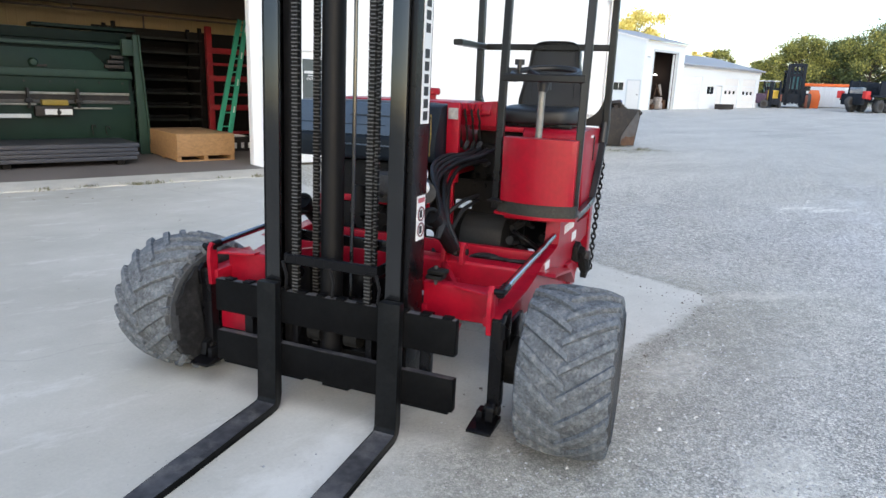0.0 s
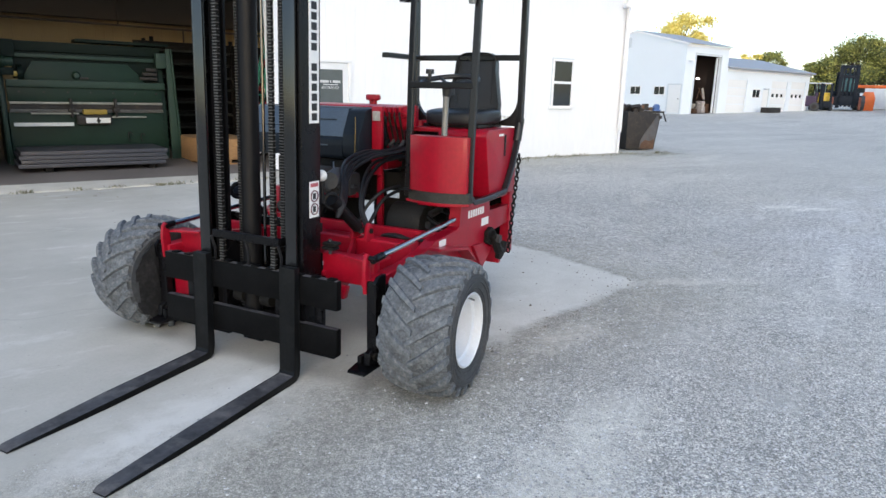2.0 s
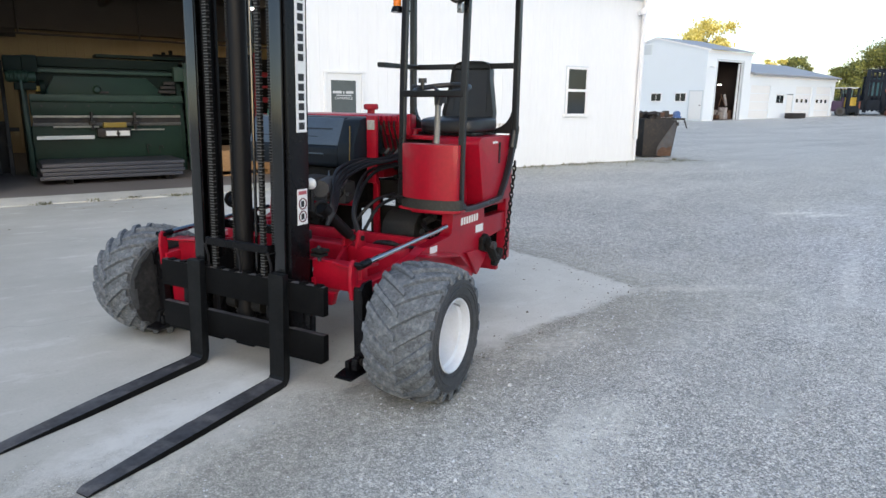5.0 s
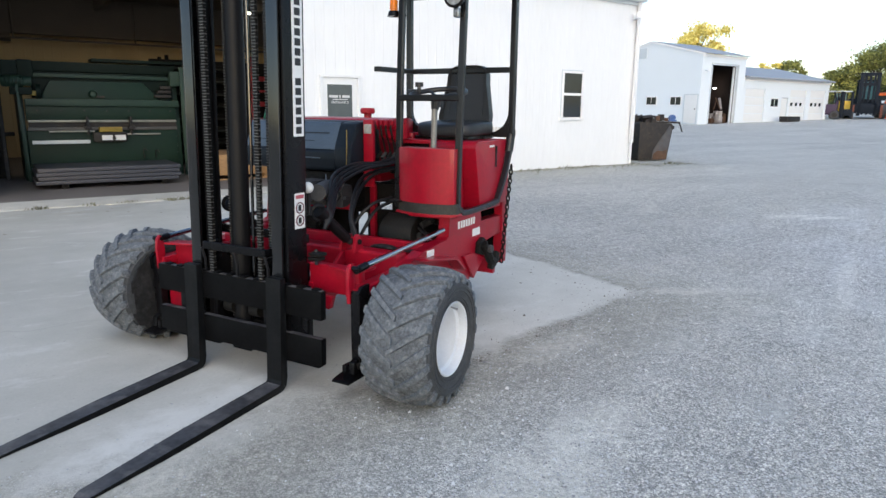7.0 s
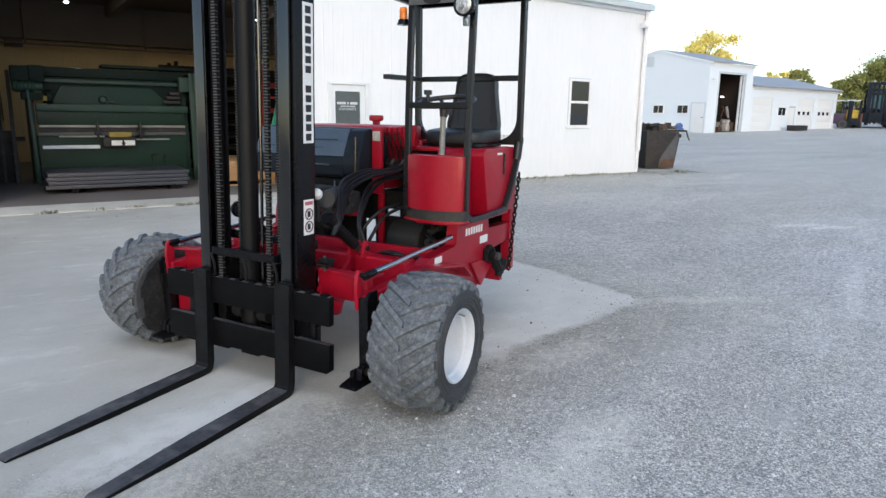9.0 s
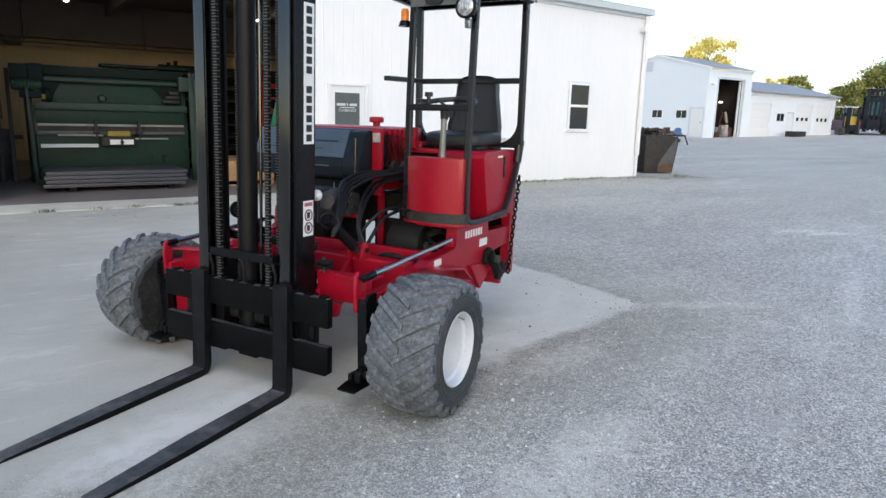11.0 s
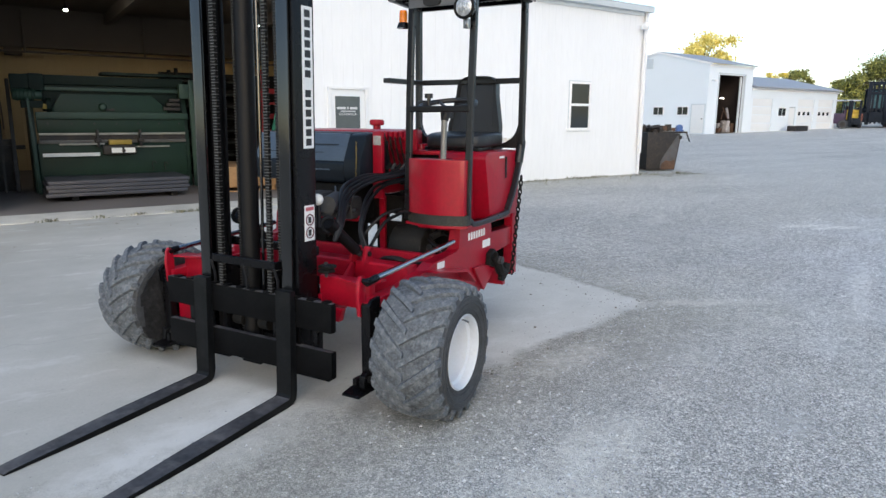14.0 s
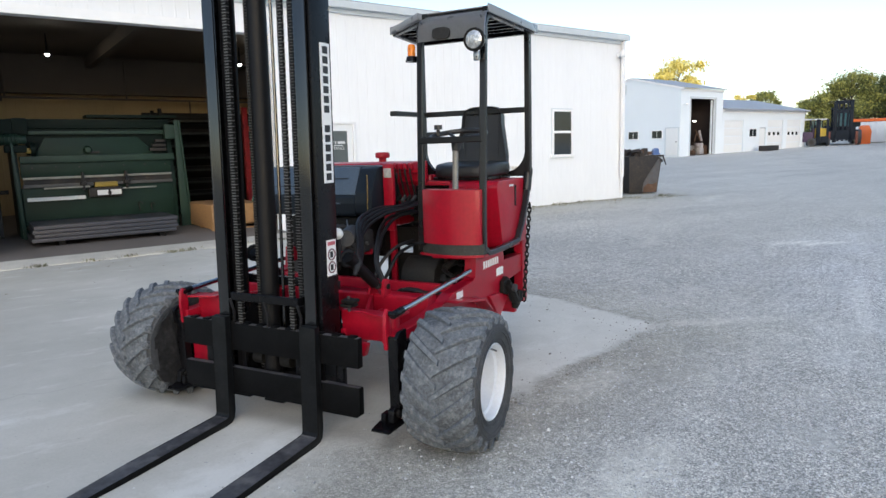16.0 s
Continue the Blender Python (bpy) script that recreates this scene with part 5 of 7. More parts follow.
for k in range(5):
    x = 0.823 + 0.016 * k
    pbox("lens_rib", wl, GLASS, x, x + 0.003, 0.929, 0.937, 2.215 - 0.03 + 0.006 * abs(k - 2), 2.215 + 0.03 - 0.006 * abs(k - 2), 0.001)
pcyl("bulb_cap", wl, STEEL, (0.855, 0.925, 2.205), (0.855, 0.935, 2.205), 0.012, seg=14)
pbox("lamp_bracket", wl, STEEL, 0.84, 0.875, 0.965, 1.0, 2.095, 2.15, 0.004)
pcyl("bracket_bolt", wl, STEEL, (0.857, 0.95, 2.12), (0.857, 0.966, 2.12), 0.01, seg=6)
bc = new("beacon")
bc.parent = fork
tagged(bc, "amber warning beacon on a black base")
bm = bmesh.new()
lathe(bm, [(0.025, 2.20), (0.025, 2.262), (0.02, 2.275), (0.0001, 2.278)], (0.352, 1.06, -0.03), "z", 20)
part("amber_dome", bm, AMBER, bc)
bm = bmesh.new()
lathe(bm, [(0.044, 2.165), (0.04, 2.175), (0.032, 2.20)], (0.352, 1.06, -0.03), "z", 20)
part("base", bm, BLACK, bc)
for k in range(3):
    bm = bmesh.new()
    lathe(bm, [(0.0255, 2.212 + 0.018 * k), (0.027, 2.214 + 0.018 * k), (0.027, 2.218 + 0.018 * k), (0.0255, 2.22 + 0.018 * k)], (0.352, 1.06, -0.03), "z", 20)
    part("lens_ridge", bm, AMBER, bc)
ptube("beacon_arm", bc, BLACK, [(0.352, 1.06, 2.139), (0.45, 1.05, 2.135)], 0.009, 8)

#==ENGINE==
# engine cover, fuel tank, valves and hoses
hood = new("engine_cover")
hood.parent = fork
tagged(hood, "slate-blue engine cover with dark end cap")
# Shell drawn near-black: the undercut's shade is in its colour.
pprism("cover_shell", hood, HOODDARK, [(0.99, 1.11), (0.976, 1.13), (0.970, 1.20), (0.974, 1.242), (0.99, 1.262), (1.065, 1.448), (1.12, 1.46), (1.36, 1.46), (1.36, 1.11)], "x", -0.95, -0.097, 0.006)
# Panel painted paler than the hood, with its skylight in the colour.
pprism("cover_panel", hood, HOODBLUE, [(0.984, 1.262), (1.060, 1.450), (1.07, 1.452), (0.994, 1.262)], "x", -0.948, -0.1, 0.002, "sloping slate-blue panel painted paler, as lit by the sky")
pprism("end_cap", hood, HOODDARK, [(0.99, 1.12), (0.972, 1.14), (0.964, 1.20), (0.972, 1.28), (1.045, 1.44), (1.10, 1.457), (1.33, 1.457), (1.33, 1.12)], "x", -0.096, 0.05, 0.016)
pprism("cover_slot", hood, INK, [(1.0225, 1.371), (1.0275, 1.378), (1.036, 1.378), (1.03, 1.371)], "x", -0.55, -0.18, 0)
pprism("cover_crease", hood, HOODDARK, [(1.0035, 1.317), (1.0055, 1.321), (1.012, 1.321), (1.01, 1.317)], "x", -0.9, -0.3, 0)
# Bright edge highlight painted as a thin strip.
pbox("cover_edge_glint", hood, HOODBLUE, -0.6, -0.22, 0.965, 0.972, 1.196, 1.205, 0.001)
ptube("yellow_cord", hood, CORD, [(0.012, 0.978, 1.40), (0.02, 0.965, 1.30), (0.012, 0.968, 1.16)], 0.003, 6)
pbox("tank", fork, RED, -0.92, 0.02, 1.38, 1.86, 1.0, 1.475, 0.03, "red fuel tank behind the engine cover")
cap = pcyl("filler_cap", fork, RED, (-0.29, 1.66, 1.475), (-0.29, 1.66, 1.51), 0.03, label="red filler cap")
bm = bmesh.new()
lathe(bm, [(0.05, 1.505), (0.058, 1.515), (0.058, 1.54), (0.048, 1.55)], (-0.29, 1.66, 0), "z", 20)
part("cap_rim", bm, RED, cap)
pbox("bulkhead", fork, RED, 0.055, 0.135, 1.11, 1.145, 1.0, 1.472, 0.008)
pprism("lever_panel", fork, RED, [(0.06, 1.335), (0.06, 1.465), (0.30, 1.485), (0.30, 1.335)], "y", 1.30, 1.33, 0.005)
# Dark sheet added to close the void behind the valves.
pbox("bay_dark_back", fork, GREASE, 0.125, 0.46, 1.50, 1.53, 0.60, 1.30, 0.004)
pbox("bulkhead_tag", fork, mat("grey_data_tag", (0.36, 0.36, 0.34), 0.5, var=0.25, scale=40), 0.066, 0.128, 1.104, 1.109, 1.375, 1.44, 0.002)
pprism("lever_box", fork, RED, [(1.27, 1.40), (1.27, 1.43), (1.30, 1.47), (1.345, 1.47), (1.345, 1.40)], "x", 0.06, 0.27, 0.008)
pbox("valve_block", fork, GREASE, 0.15, 0.44, 1.36, 1.49, 0.98, 1.22, 0.01)
for k in range(4):
    u = 0.085 + k * 0.042
    ptube("control_lever", fork, GREASE, smooth_path([(u, 1.262, 1.46), (u - 0.006, 1.235, 1.42), (u + 0.008, 1.225, 1.37), (u, 1.25, 1.33)], 4), 0.0075, 7)
    pbox("lever_knuckle", fork, RED, u - 0.012, u + 0.008, 1.236, 1.268, 1.425, 1.468, 0.005)
    pcyl("control_rod", fork, GREASE, (u, 1.25, 1.34), (u, 1.30, 1.20), 0.007, seg=8)
    pcyl("hose_coupling", fork, CAST if k % 2 else GREASE, (u, 1.29, 1.235), (u, 1.24, 1.195), 0.014, seg=6)
for k in range(4):
    for z_ in (1.10, 1.03, 0.97):
        pcyl("valve_stub", fork, CAST if (k + int(z_ * 100)) % 3 == 0 else GREASE, (0.17 + k * 0.07, 1.30, z_), (0.18 + k * 0.07, 1.37, z_), 0.016, seg=8)
random.seed(12)
for k in range(4):
    r1, r2 = random.uniform(-1, 1), random.uniform(-1, 1)
    o = k - 1.5
    ptube("hydraulic_hose", fork, HOSE, [(0.18 + k * 0.045, 1.25, 1.20), (0.17 + k * 0.035, 1.10, 1.175 + 0.008 * r1), (0.15 + k * 0.022, 0.90, 1.165 - 0.012 * o), (0.165 + k * 0.012, 0.70, 1.125 - 0.022 * o), (0.23 + k * 0.01, 0.53, 1.075 - 0.03 * o + 0.01 * r2), (0.315 + k * 0.01, 0.40, 1.01 - 0.024 * o), (0.375 + k * 0.008, 0.30, 0.95 - 0.015 * o), (0.395, 0.24, 0.86)], 0.0115, 8, curved=6)
for k in range(2):
    r1, r2 = random.uniform(-1, 1), random.uniform(-1, 1)
    ptube("hydraulic_hose", fork, HOSE, [(0.20 + k * 0.06, 1.28, 1.13), (0.12 + k * 0.05, 1.10, 1.10 + 0.01 * r1), (0.13 + k * 0.03, 0.95, 1.05 - 0.02 * k), (0.19 + k * 0.018, 0.80, 0.96 - 0.01 * k), (0.26 + k * 0.012, 0.67, 0.85), (0.33 + k * 0.015, 0.62, 0.74 + 0.02 * r2), (0.36, 0.60, 0.66)], 0.0125, 8, curved=6)
for s in (-1, 1):
    tilt = pcyl("tilt_cylinder", fork, MASTBLACK, (s * 0.362, 0.27, 0.935), (s * 0.375, 0.47, 0.765), 0.034, label="black tilt cylinder")
    pcyl("cylinder_gland", tilt, MASTBLACK, (s * 0.359, 0.235, 0.965), (s * 0.363, 0.285, 0.922), 0.040)
    pcyl("cylinder_rod", tilt, CAST, (s * 0.375, 0.47, 0.765), (s * 0.376, 0.505, 0.735), 0.018)
    pcyl("clevis_pin", tilt, GREASE, (s * 0.31, 0.52, 0.74), (s * 0.445, 0.52, 0.74), 0.016)
    bm = bmesh.new()
    tube(bm, [(s * 0.355 + 0.02 * math.cos(a * math.pi / 8), 0.235 + 0.035 * math.cos(a * math.pi / 8), 0.955 + 0.042 * math.sin(a * math.pi / 8)) for a in range(16)], 0.013, 8, True)
    part("cylinder_eye", bm, MASTBLACK, tilt)
bm = bmesh.new()
bmesh.ops.create_uvsphere(bm, u_segments=20, v_segments=12, radius=0.033, matrix=Matrix.Translation((0.343, 0.166, 1.107)))
part("white_ball", bm, CREAM, fork, "white plastic ball on the hose tower")
pcyl("ball_stem", fork, HOSE, (0.343, 0.17, 0.95), (0.343, 0.17, 1.09), 0.014)
pcyl("accumulator", fork, CAST, (0.30, 0.30, 1.06), (0.12, 0.62, 1.05), 0.05, label="dull steel accumulator cylinder")
clamp = pbox("hose_clamp", fork, GREASE, 0.42, 0.50, 0.05, 0.115, 0.715, 0.735, 0.008)
pbox("clamp_jaw", clamp, GREASE, 0.43, 0.515, 0.045, 0.11, 0.742, 0.762, 0.008)
pcyl("clamp_bolt", clamp, CAST, (0.46, 0.08, 0.69), (0.46, 0.08, 0.775), 0.009, seg=8)
engine = pbox("engine_block", fork, GREASE, -0.75, -0.08, 1.05, 1.4, 0.82, 1.10, 0.03, "greasy dark engine block")
# Unseen block added under the engine to hide bright ground.
pbox("low_sight_block", engine, GREASE, -0.72, -0.42, 1.08, 1.38, 0.56, 0.83, 0.03)
pbox("side_casting", engine, CAST, -0.34, 0.0, 0.93, 1.06, 0.86, 1.02, 0.03)
for u_, z_, r_ in ((-0.06, 0.95, 0.045), (-0.17, 0.92, 0.035), (-0.27, 0.99, 0.04)):
    pcyl("cover_boss", engine, CAST, (u_, 0.90, z_), (u_, 0.94, z_), r_, seg=18)
    pcyl("cover_bolt", engine, GREASE, (u_, 0.885, z_), (u_, 0.90, z_), r_ * 0.4, seg=6)
pcyl("oil_filter", engine, MASTBLACK, (-0.42, 0.90, 0.80), (-0.42, 0.92, 0.96), 0.05)
random.seed(44)
for k in range(16):
    u, b_, z_ = random.uniform(-0.34, 0.04), random.uniform(0.885, 0.93), random.uniform(0.90, 1.09)
    pcyl("fitting", engine, (GREASE, STEEL, CAST, GREASE)[k % 4], (u, b_, z_), (u + random.uniform(-0.02, 0.02), b_ + 0.06, z_ + random.uniform(-0.02, 0.02)), random.uniform(0.006, 0.014), seg=8)
ptube("fuel_line", engine, STEEL, [(-0.02, 0.92, 0.98), (0.03, 0.90, 1.03), (0.02, 0.93, 1.08), (-0.05, 0.99, 1.10)], 0.006, 7, curved=5)
ptube("fuel_line", engine, STEEL, [(-0.12, 0.92, 0.96), (-0.10, 0.88, 1.04), (-0.14, 0.93, 1.09)], 0.005, 7, curved=5)
for k in range(9):
    random.seed(40 + k)
    u, b_, z_ = random.uniform(-0.7, 0.0), random.uniform(0.9, 1.03), random.uniform(0.66, 1.06)
    pcyl("engine_fitting", fork, GREASE if k % 3 else CAST, (u, b_, z_), (u + random.uniform(-0.06, 0.06), b_ + 0.12, z_ + random.uniform(-0.04, 0.04)), random.uniform(0.02, 0.05), seg=14)
pbox("pump_body", fork, CAST, -0.30, -0.14, 0.78, 0.95, 0.94, 1.06, 0.03)
# Added dark plate blocks the bright ground; openings follow the camera's sight lines.
bm = bmesh.new()
for u0, u1, z0, z1 in ((-0.72, -0.15, 0.45, 1.0), (-0.15, -0.055, 0.45, 0.60), (-0.15, -0.055, 0.775, 1.0), (-0.055, 0.05, 0.45, 1.0), (0.05, 0.165, 0.45, 0.812), (0.05, 0.165, 0.868, 1.0), (0.165, 0.46, 0.45, 1.0)):
    box(bm, u0, u1, 1.31, 1.325, z0, z1)
part("bay_sight_block", bm, GREASE, fork, "added dark plate behind the engine, openings fitted to the camera's view")
for k, (du, dz) in enumerate(((0.0, 0.0), (0.05, -0.07))):
    ptube("return_hose", fork, HOSE, [(0.26, 1.16, 0.93 + dz * 0.4), (0.20 + du * 0.3, 1.02, 0.90 + dz * 0.7), (0.13 + du, 0.93, 0.80 + dz), (0.10 + du, 0.88, 0.68 + dz * 0.6), (0.14 + du, 0.80, 0.60)], 0.0125, 8, curved=6)
for s in (-1, 1):
    pcyl("wheel_motor", fork, GREASE, (s * 0.78, 0.18, 0.355), (s * 0.88, 0.18, 0.355), 0.11)
    pbox("motor_mount", fork, BLACK, s * 0.79 - 0.03, s * 0.79 + 0.03, 0.1, 0.3, 0.3, 0.56, 0.01)

#==INSIDE==
# ---- inside the shop ----
DULL = mat("dull_ground_steel", (0.10, 0.095, 0.09), 0.55, 0.4, var=0.3, scale=5)
DULLYELLOW = mat("faded_yellow", (0.26, 0.18, 0.02), 0.5, var=0.2)
PALEGREEN = mat("pale_machine_green", (0.021, 0.046, 0.033), 0.45, var=0.25, scale=3, dirt=(0.02, 0.04, 0.03), dirt_amount=0.5, spec=0.3)
BRIGHTBAR = mat("bright_ground_steel", (0.26, 0.25, 0.22), 0.4, 0.4, var=0.35, scale=6)
pb = thing("press_brake", "green press brake with yellow and white control box", "press brake", pose(0, 0, 0))
for x in (1.24, 4.12):
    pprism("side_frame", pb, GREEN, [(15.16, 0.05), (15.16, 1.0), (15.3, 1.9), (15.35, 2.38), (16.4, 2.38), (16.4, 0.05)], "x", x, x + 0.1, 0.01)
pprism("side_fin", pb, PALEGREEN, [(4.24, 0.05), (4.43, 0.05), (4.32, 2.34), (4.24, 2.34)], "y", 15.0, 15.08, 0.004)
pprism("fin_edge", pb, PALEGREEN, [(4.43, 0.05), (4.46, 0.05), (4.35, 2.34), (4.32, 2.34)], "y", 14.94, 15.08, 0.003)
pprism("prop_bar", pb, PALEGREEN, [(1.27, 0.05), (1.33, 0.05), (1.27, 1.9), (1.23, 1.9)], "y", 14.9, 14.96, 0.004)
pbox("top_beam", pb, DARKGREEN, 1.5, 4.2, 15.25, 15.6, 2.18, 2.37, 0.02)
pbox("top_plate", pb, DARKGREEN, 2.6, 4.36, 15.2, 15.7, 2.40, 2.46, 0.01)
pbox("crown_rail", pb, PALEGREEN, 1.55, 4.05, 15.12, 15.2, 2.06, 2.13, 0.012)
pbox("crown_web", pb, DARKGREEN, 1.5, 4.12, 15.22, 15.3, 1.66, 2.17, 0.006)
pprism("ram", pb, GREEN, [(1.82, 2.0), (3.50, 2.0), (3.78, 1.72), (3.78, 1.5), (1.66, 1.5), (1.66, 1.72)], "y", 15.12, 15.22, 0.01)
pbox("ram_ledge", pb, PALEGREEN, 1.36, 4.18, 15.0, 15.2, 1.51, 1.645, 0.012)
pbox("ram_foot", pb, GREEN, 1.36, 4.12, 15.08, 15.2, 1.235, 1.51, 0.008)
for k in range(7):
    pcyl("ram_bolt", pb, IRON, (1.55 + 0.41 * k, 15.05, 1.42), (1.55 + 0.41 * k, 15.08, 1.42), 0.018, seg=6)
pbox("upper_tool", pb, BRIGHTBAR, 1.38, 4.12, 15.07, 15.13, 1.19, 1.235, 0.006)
# Dark strip put in the open gap between the tools.
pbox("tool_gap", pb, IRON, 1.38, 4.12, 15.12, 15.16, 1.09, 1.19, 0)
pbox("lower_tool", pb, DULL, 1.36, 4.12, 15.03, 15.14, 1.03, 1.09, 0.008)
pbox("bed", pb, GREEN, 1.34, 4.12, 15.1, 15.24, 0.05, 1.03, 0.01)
pbox("control_box", pb, DULLYELLOW, 2.58, 3.0, 14.84, 15.0, 1.0, 1.10, 0.01, "yellow control box")
pbox("control_tray", pb, IRON, 2.46, 3.08, 14.86, 15.02, 0.80, 0.99, 0.03)
for x in (2.61, 2.85):
    pbox("white_panel", pb, STICKER, x, x + 0.20, 14.83, 14.855, 0.835, 0.935, 0)
pcyl("control_knob", pb, IRON, (2.83, 14.80, 0.88), (2.83, 14.86, 0.88), 0.035)
pbox("gauge_bar", pb, CREAM, 1.40, 2.40, 14.9, 14.95, 0.775, 0.845, 0.004, "bright straight-edge bar")
pbox("gauge_bar", pb, BRIGHTBAR, 1.70, 2.5, 14.92, 14.95, 1.0, 1.03, 0.003)
pbox("gauge_bar", pb, BRIGHTBAR, 3.1, 3.75, 14.92, 14.95, 0.935, 0.965, 0.003)
for x in (2.37, 3.17):
    pbox("back_stop", pb, IRON, x, x + 0.04, 14.9, 15.05, 0.95, 1.30, 0.004)
    pbox("stop_head", pb, IRON, x - 0.04, x + 0.08, 14.86, 15.0, 1.05, 1.12, 0.01)
bm = bmesh.new()
lathe(bm, [(0.07, -0.24), (0.10, -0.22), (0.11, -0.2), (0.11, 0.12), (0.09, 0.14), (0.09, 0.26), (0.05, 0.27)], (1.24, 15.0, 1.97), "x", 24)
part("motor", bm, PALEGREEN, pb, "green electric motor")
for k in range(5):
    bm = bmesh.new()
    lathe(bm, [(0.112, -0.16 + k * 0.06), (0.122, -0.155 + k * 0.06), (0.122, -0.145 + k * 0.06), (0.112, -0.14 + k * 0.06)], (1.24, 15.0, 1.97), "x", 24)
    part("cooling_fin", bm, GREEN, pb)
pbox("motor_bracket", pb, DARKGREEN, 1.14, 1.5, 14.96, 15.3, 1.72, 1.86, 0.02)
pbox("motor_guard", pb, DARKGREEN, 1.30, 1.56, 15.1, 15.4, 2.05, 2.38, 0.03)
pbox("chain_case", pb, DARKGREEN, 1.0, 1.30, 15.1, 15.4, 2.02, 2.36, 0.02)
pcyl("flywheel", pb, DARKGREEN, (1.56, 15.06, 1.78), (1.64, 15.06, 1.78), 0.14, seg=28)
pbox("oiler", pb, DULLYELLOW, 1.47, 1.58, 14.98, 15.08, 1.70, 1.80, 0.02)
bm = bmesh.new()
lathe(bm, [(0.02, -0.05), (0.05, -0.045), (0.08, -0.01), (0.085, 0.02), (0.06, 0.06)], (2.55, 15.08, 1.75), "y", 20)
part("work_light", bm, PALEGREEN, pb, "round metal work light on the ram")
pbox("light_arm", pb, IRON, 2.58, 2.76, 15.06, 15.11, 1.68, 1.72, 0.01)
for k in range(3):
    pbox("shim_stack", pb, IRON, 3.72 + 0.06 * k, 4.05, 15.05, 15.15, 1.70 + 0.09 * k, 1.76 + 0.09 * k, 0.006)
for x, h in ((3.42, 0.16), (3.66, 0.13)):
    ptube("hanging_hook", pb, IRON, [(x, 15.06, 0.44), (x - 0.02, 15.05, 0.44 + h), (x + 0.03, 15.05, 0.47 + h), (x + 0.06, 15.05, 0.42 + h)], 0.009, 7, curved=5)
pbox("gear_box", pb, PALEGREEN, 4.04, 4.24, 15.0, 15.14, 1.95, 2.25, 0.012)

# Rack steel kept near-black too, for the dim interior.
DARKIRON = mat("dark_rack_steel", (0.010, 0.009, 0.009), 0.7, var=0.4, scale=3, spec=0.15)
stack = thing("steel_plate_stack", "stack of grey steel sheets on wooden blocks", "steel plates")
random.seed(3)
for k in range(4):
    o = random.uniform(-0.07, 0.07)
    pbox("sheet", stack, PLATE, 1.34 + o, 3.74 + o, 13.35 + o * 0.5, 14.6, 0.14 + k * 0.0725, 0.204 + k * 0.0725, 0.004)
# Blocks drawn near-black; the dark under the stack is in their colour.
for x in (1.7, 3.4):
    pbox("block", stack, DARKIRON, x, x + 0.12, 13.42, 14.6, 0.05, 0.139, 0.004)

crate = thing("pallet_box", "low strand-board box on a wooden pallet", "crate")
pbox("box_side", crate, PLYWOOD, 4.42, 5.52, 13.4, 15.2, 0.155, 0.56, 0.006)
for y in (13.42, 14.2, 15.05):
    pbox("pallet_deck", crate, PLYWOOD, 4.42, 5.52, y, y + 0.12, 0.05, 0.075, 0.003)
for x in (4.42, 4.92, 5.44):
    pbox("pallet_runner", crate, PLYWOOD, x, x + 0.08, 13.42, 15.18, 0.075, 0.155, 0.003)

REDRACK = mat("dull_red_rack", (0.26, 0.012, 0.02), 0.6, var=0.3)
SHELFSTEEL = mat("dusty_shelf_steel", (0.03, 0.032, 0.03), 0.7, var=0.4, scale=3, spec=0.15)
rack = thing("steel_rack", "dark loaded steel storage rack", "rack")
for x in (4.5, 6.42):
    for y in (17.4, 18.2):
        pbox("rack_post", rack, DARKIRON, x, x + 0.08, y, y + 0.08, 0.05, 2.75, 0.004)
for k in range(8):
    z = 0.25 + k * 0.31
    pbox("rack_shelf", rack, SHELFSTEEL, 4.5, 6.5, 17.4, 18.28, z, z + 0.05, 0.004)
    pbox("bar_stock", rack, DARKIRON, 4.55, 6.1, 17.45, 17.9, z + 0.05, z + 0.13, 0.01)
# Dark sheet added to hide the lit wall behind the shelves.
pbox("rack_dark_back", rack, DARKIRON, 4.3, 8.4, 18.3, 18.36, 0.05, 2.7, 0)
red = thing("red_rack", "red painted steel rack", "rack")
for x in (6.56, 8.1):
    pbox("rack_post", red, REDRACK, x, x + 0.14, 17.3, 17.4, 0.05, 2.8, 0.004)
for z in (0.24, 0.83, 1.18, 1.53, 1.9, 2.18):
    pbox("rack_beam", red, REDRACK, 6.56, 8.24, 17.25, 17.3, z, z + (0.13 if z in (0.83, 1.53, 2.18) else 0.06), 0.004)

cab = thing("tool_cabinet", "dark steel cabinet beside the press", "cabinet")
pbox("cabinet_body", cab, IRON, -0.7, 0.5, 16.6, 17.3, 0.05, 1.22, 0.01)
for z in (0.3, 0.75):
    pbox("drawer", cab, IRON, -0.66, 0.46, 16.57, 16.599, z, z + 0.4, 0.006)
pr = thing("pipe_rack", "dark rack of upright bars beside the press", "rack")
pbox("rack_panel", pr, IRON, -0.2, 1.0, 16.0, 16.06, 0.05, 1.1, 0.004)
random.seed(31)
for k in range(6):
    x = -0.1 + k * 0.21
    ptube("stored_bar", pr, IRON, [(x, 15.6, 0.05), (x + random.uniform(-0.05, 0.12), 15.96, random.uniform(0.9, 1.9) if k < 4 else 2.3)], 0.02, flat=(random.uniform(0.03, 0.07), 0.03))
pbox("rack_rail", pr, IRON, -0.2, 1.16, 15.9, 15.95, 0.9, 0.98, 0.004)
lad = thing("step_ladder", "green fibreglass ladder leaning inside the shop", "ladder")
for x0, x1 in ((6.01, 7.03), (6.29, 7.19)):
    ptube("ladder_rail", lad, LADDERGREEN, [(x0, 15.6, 0.05), (x1, 16.4, 2.93)], 0.02, flat=(0.105, 0.05))
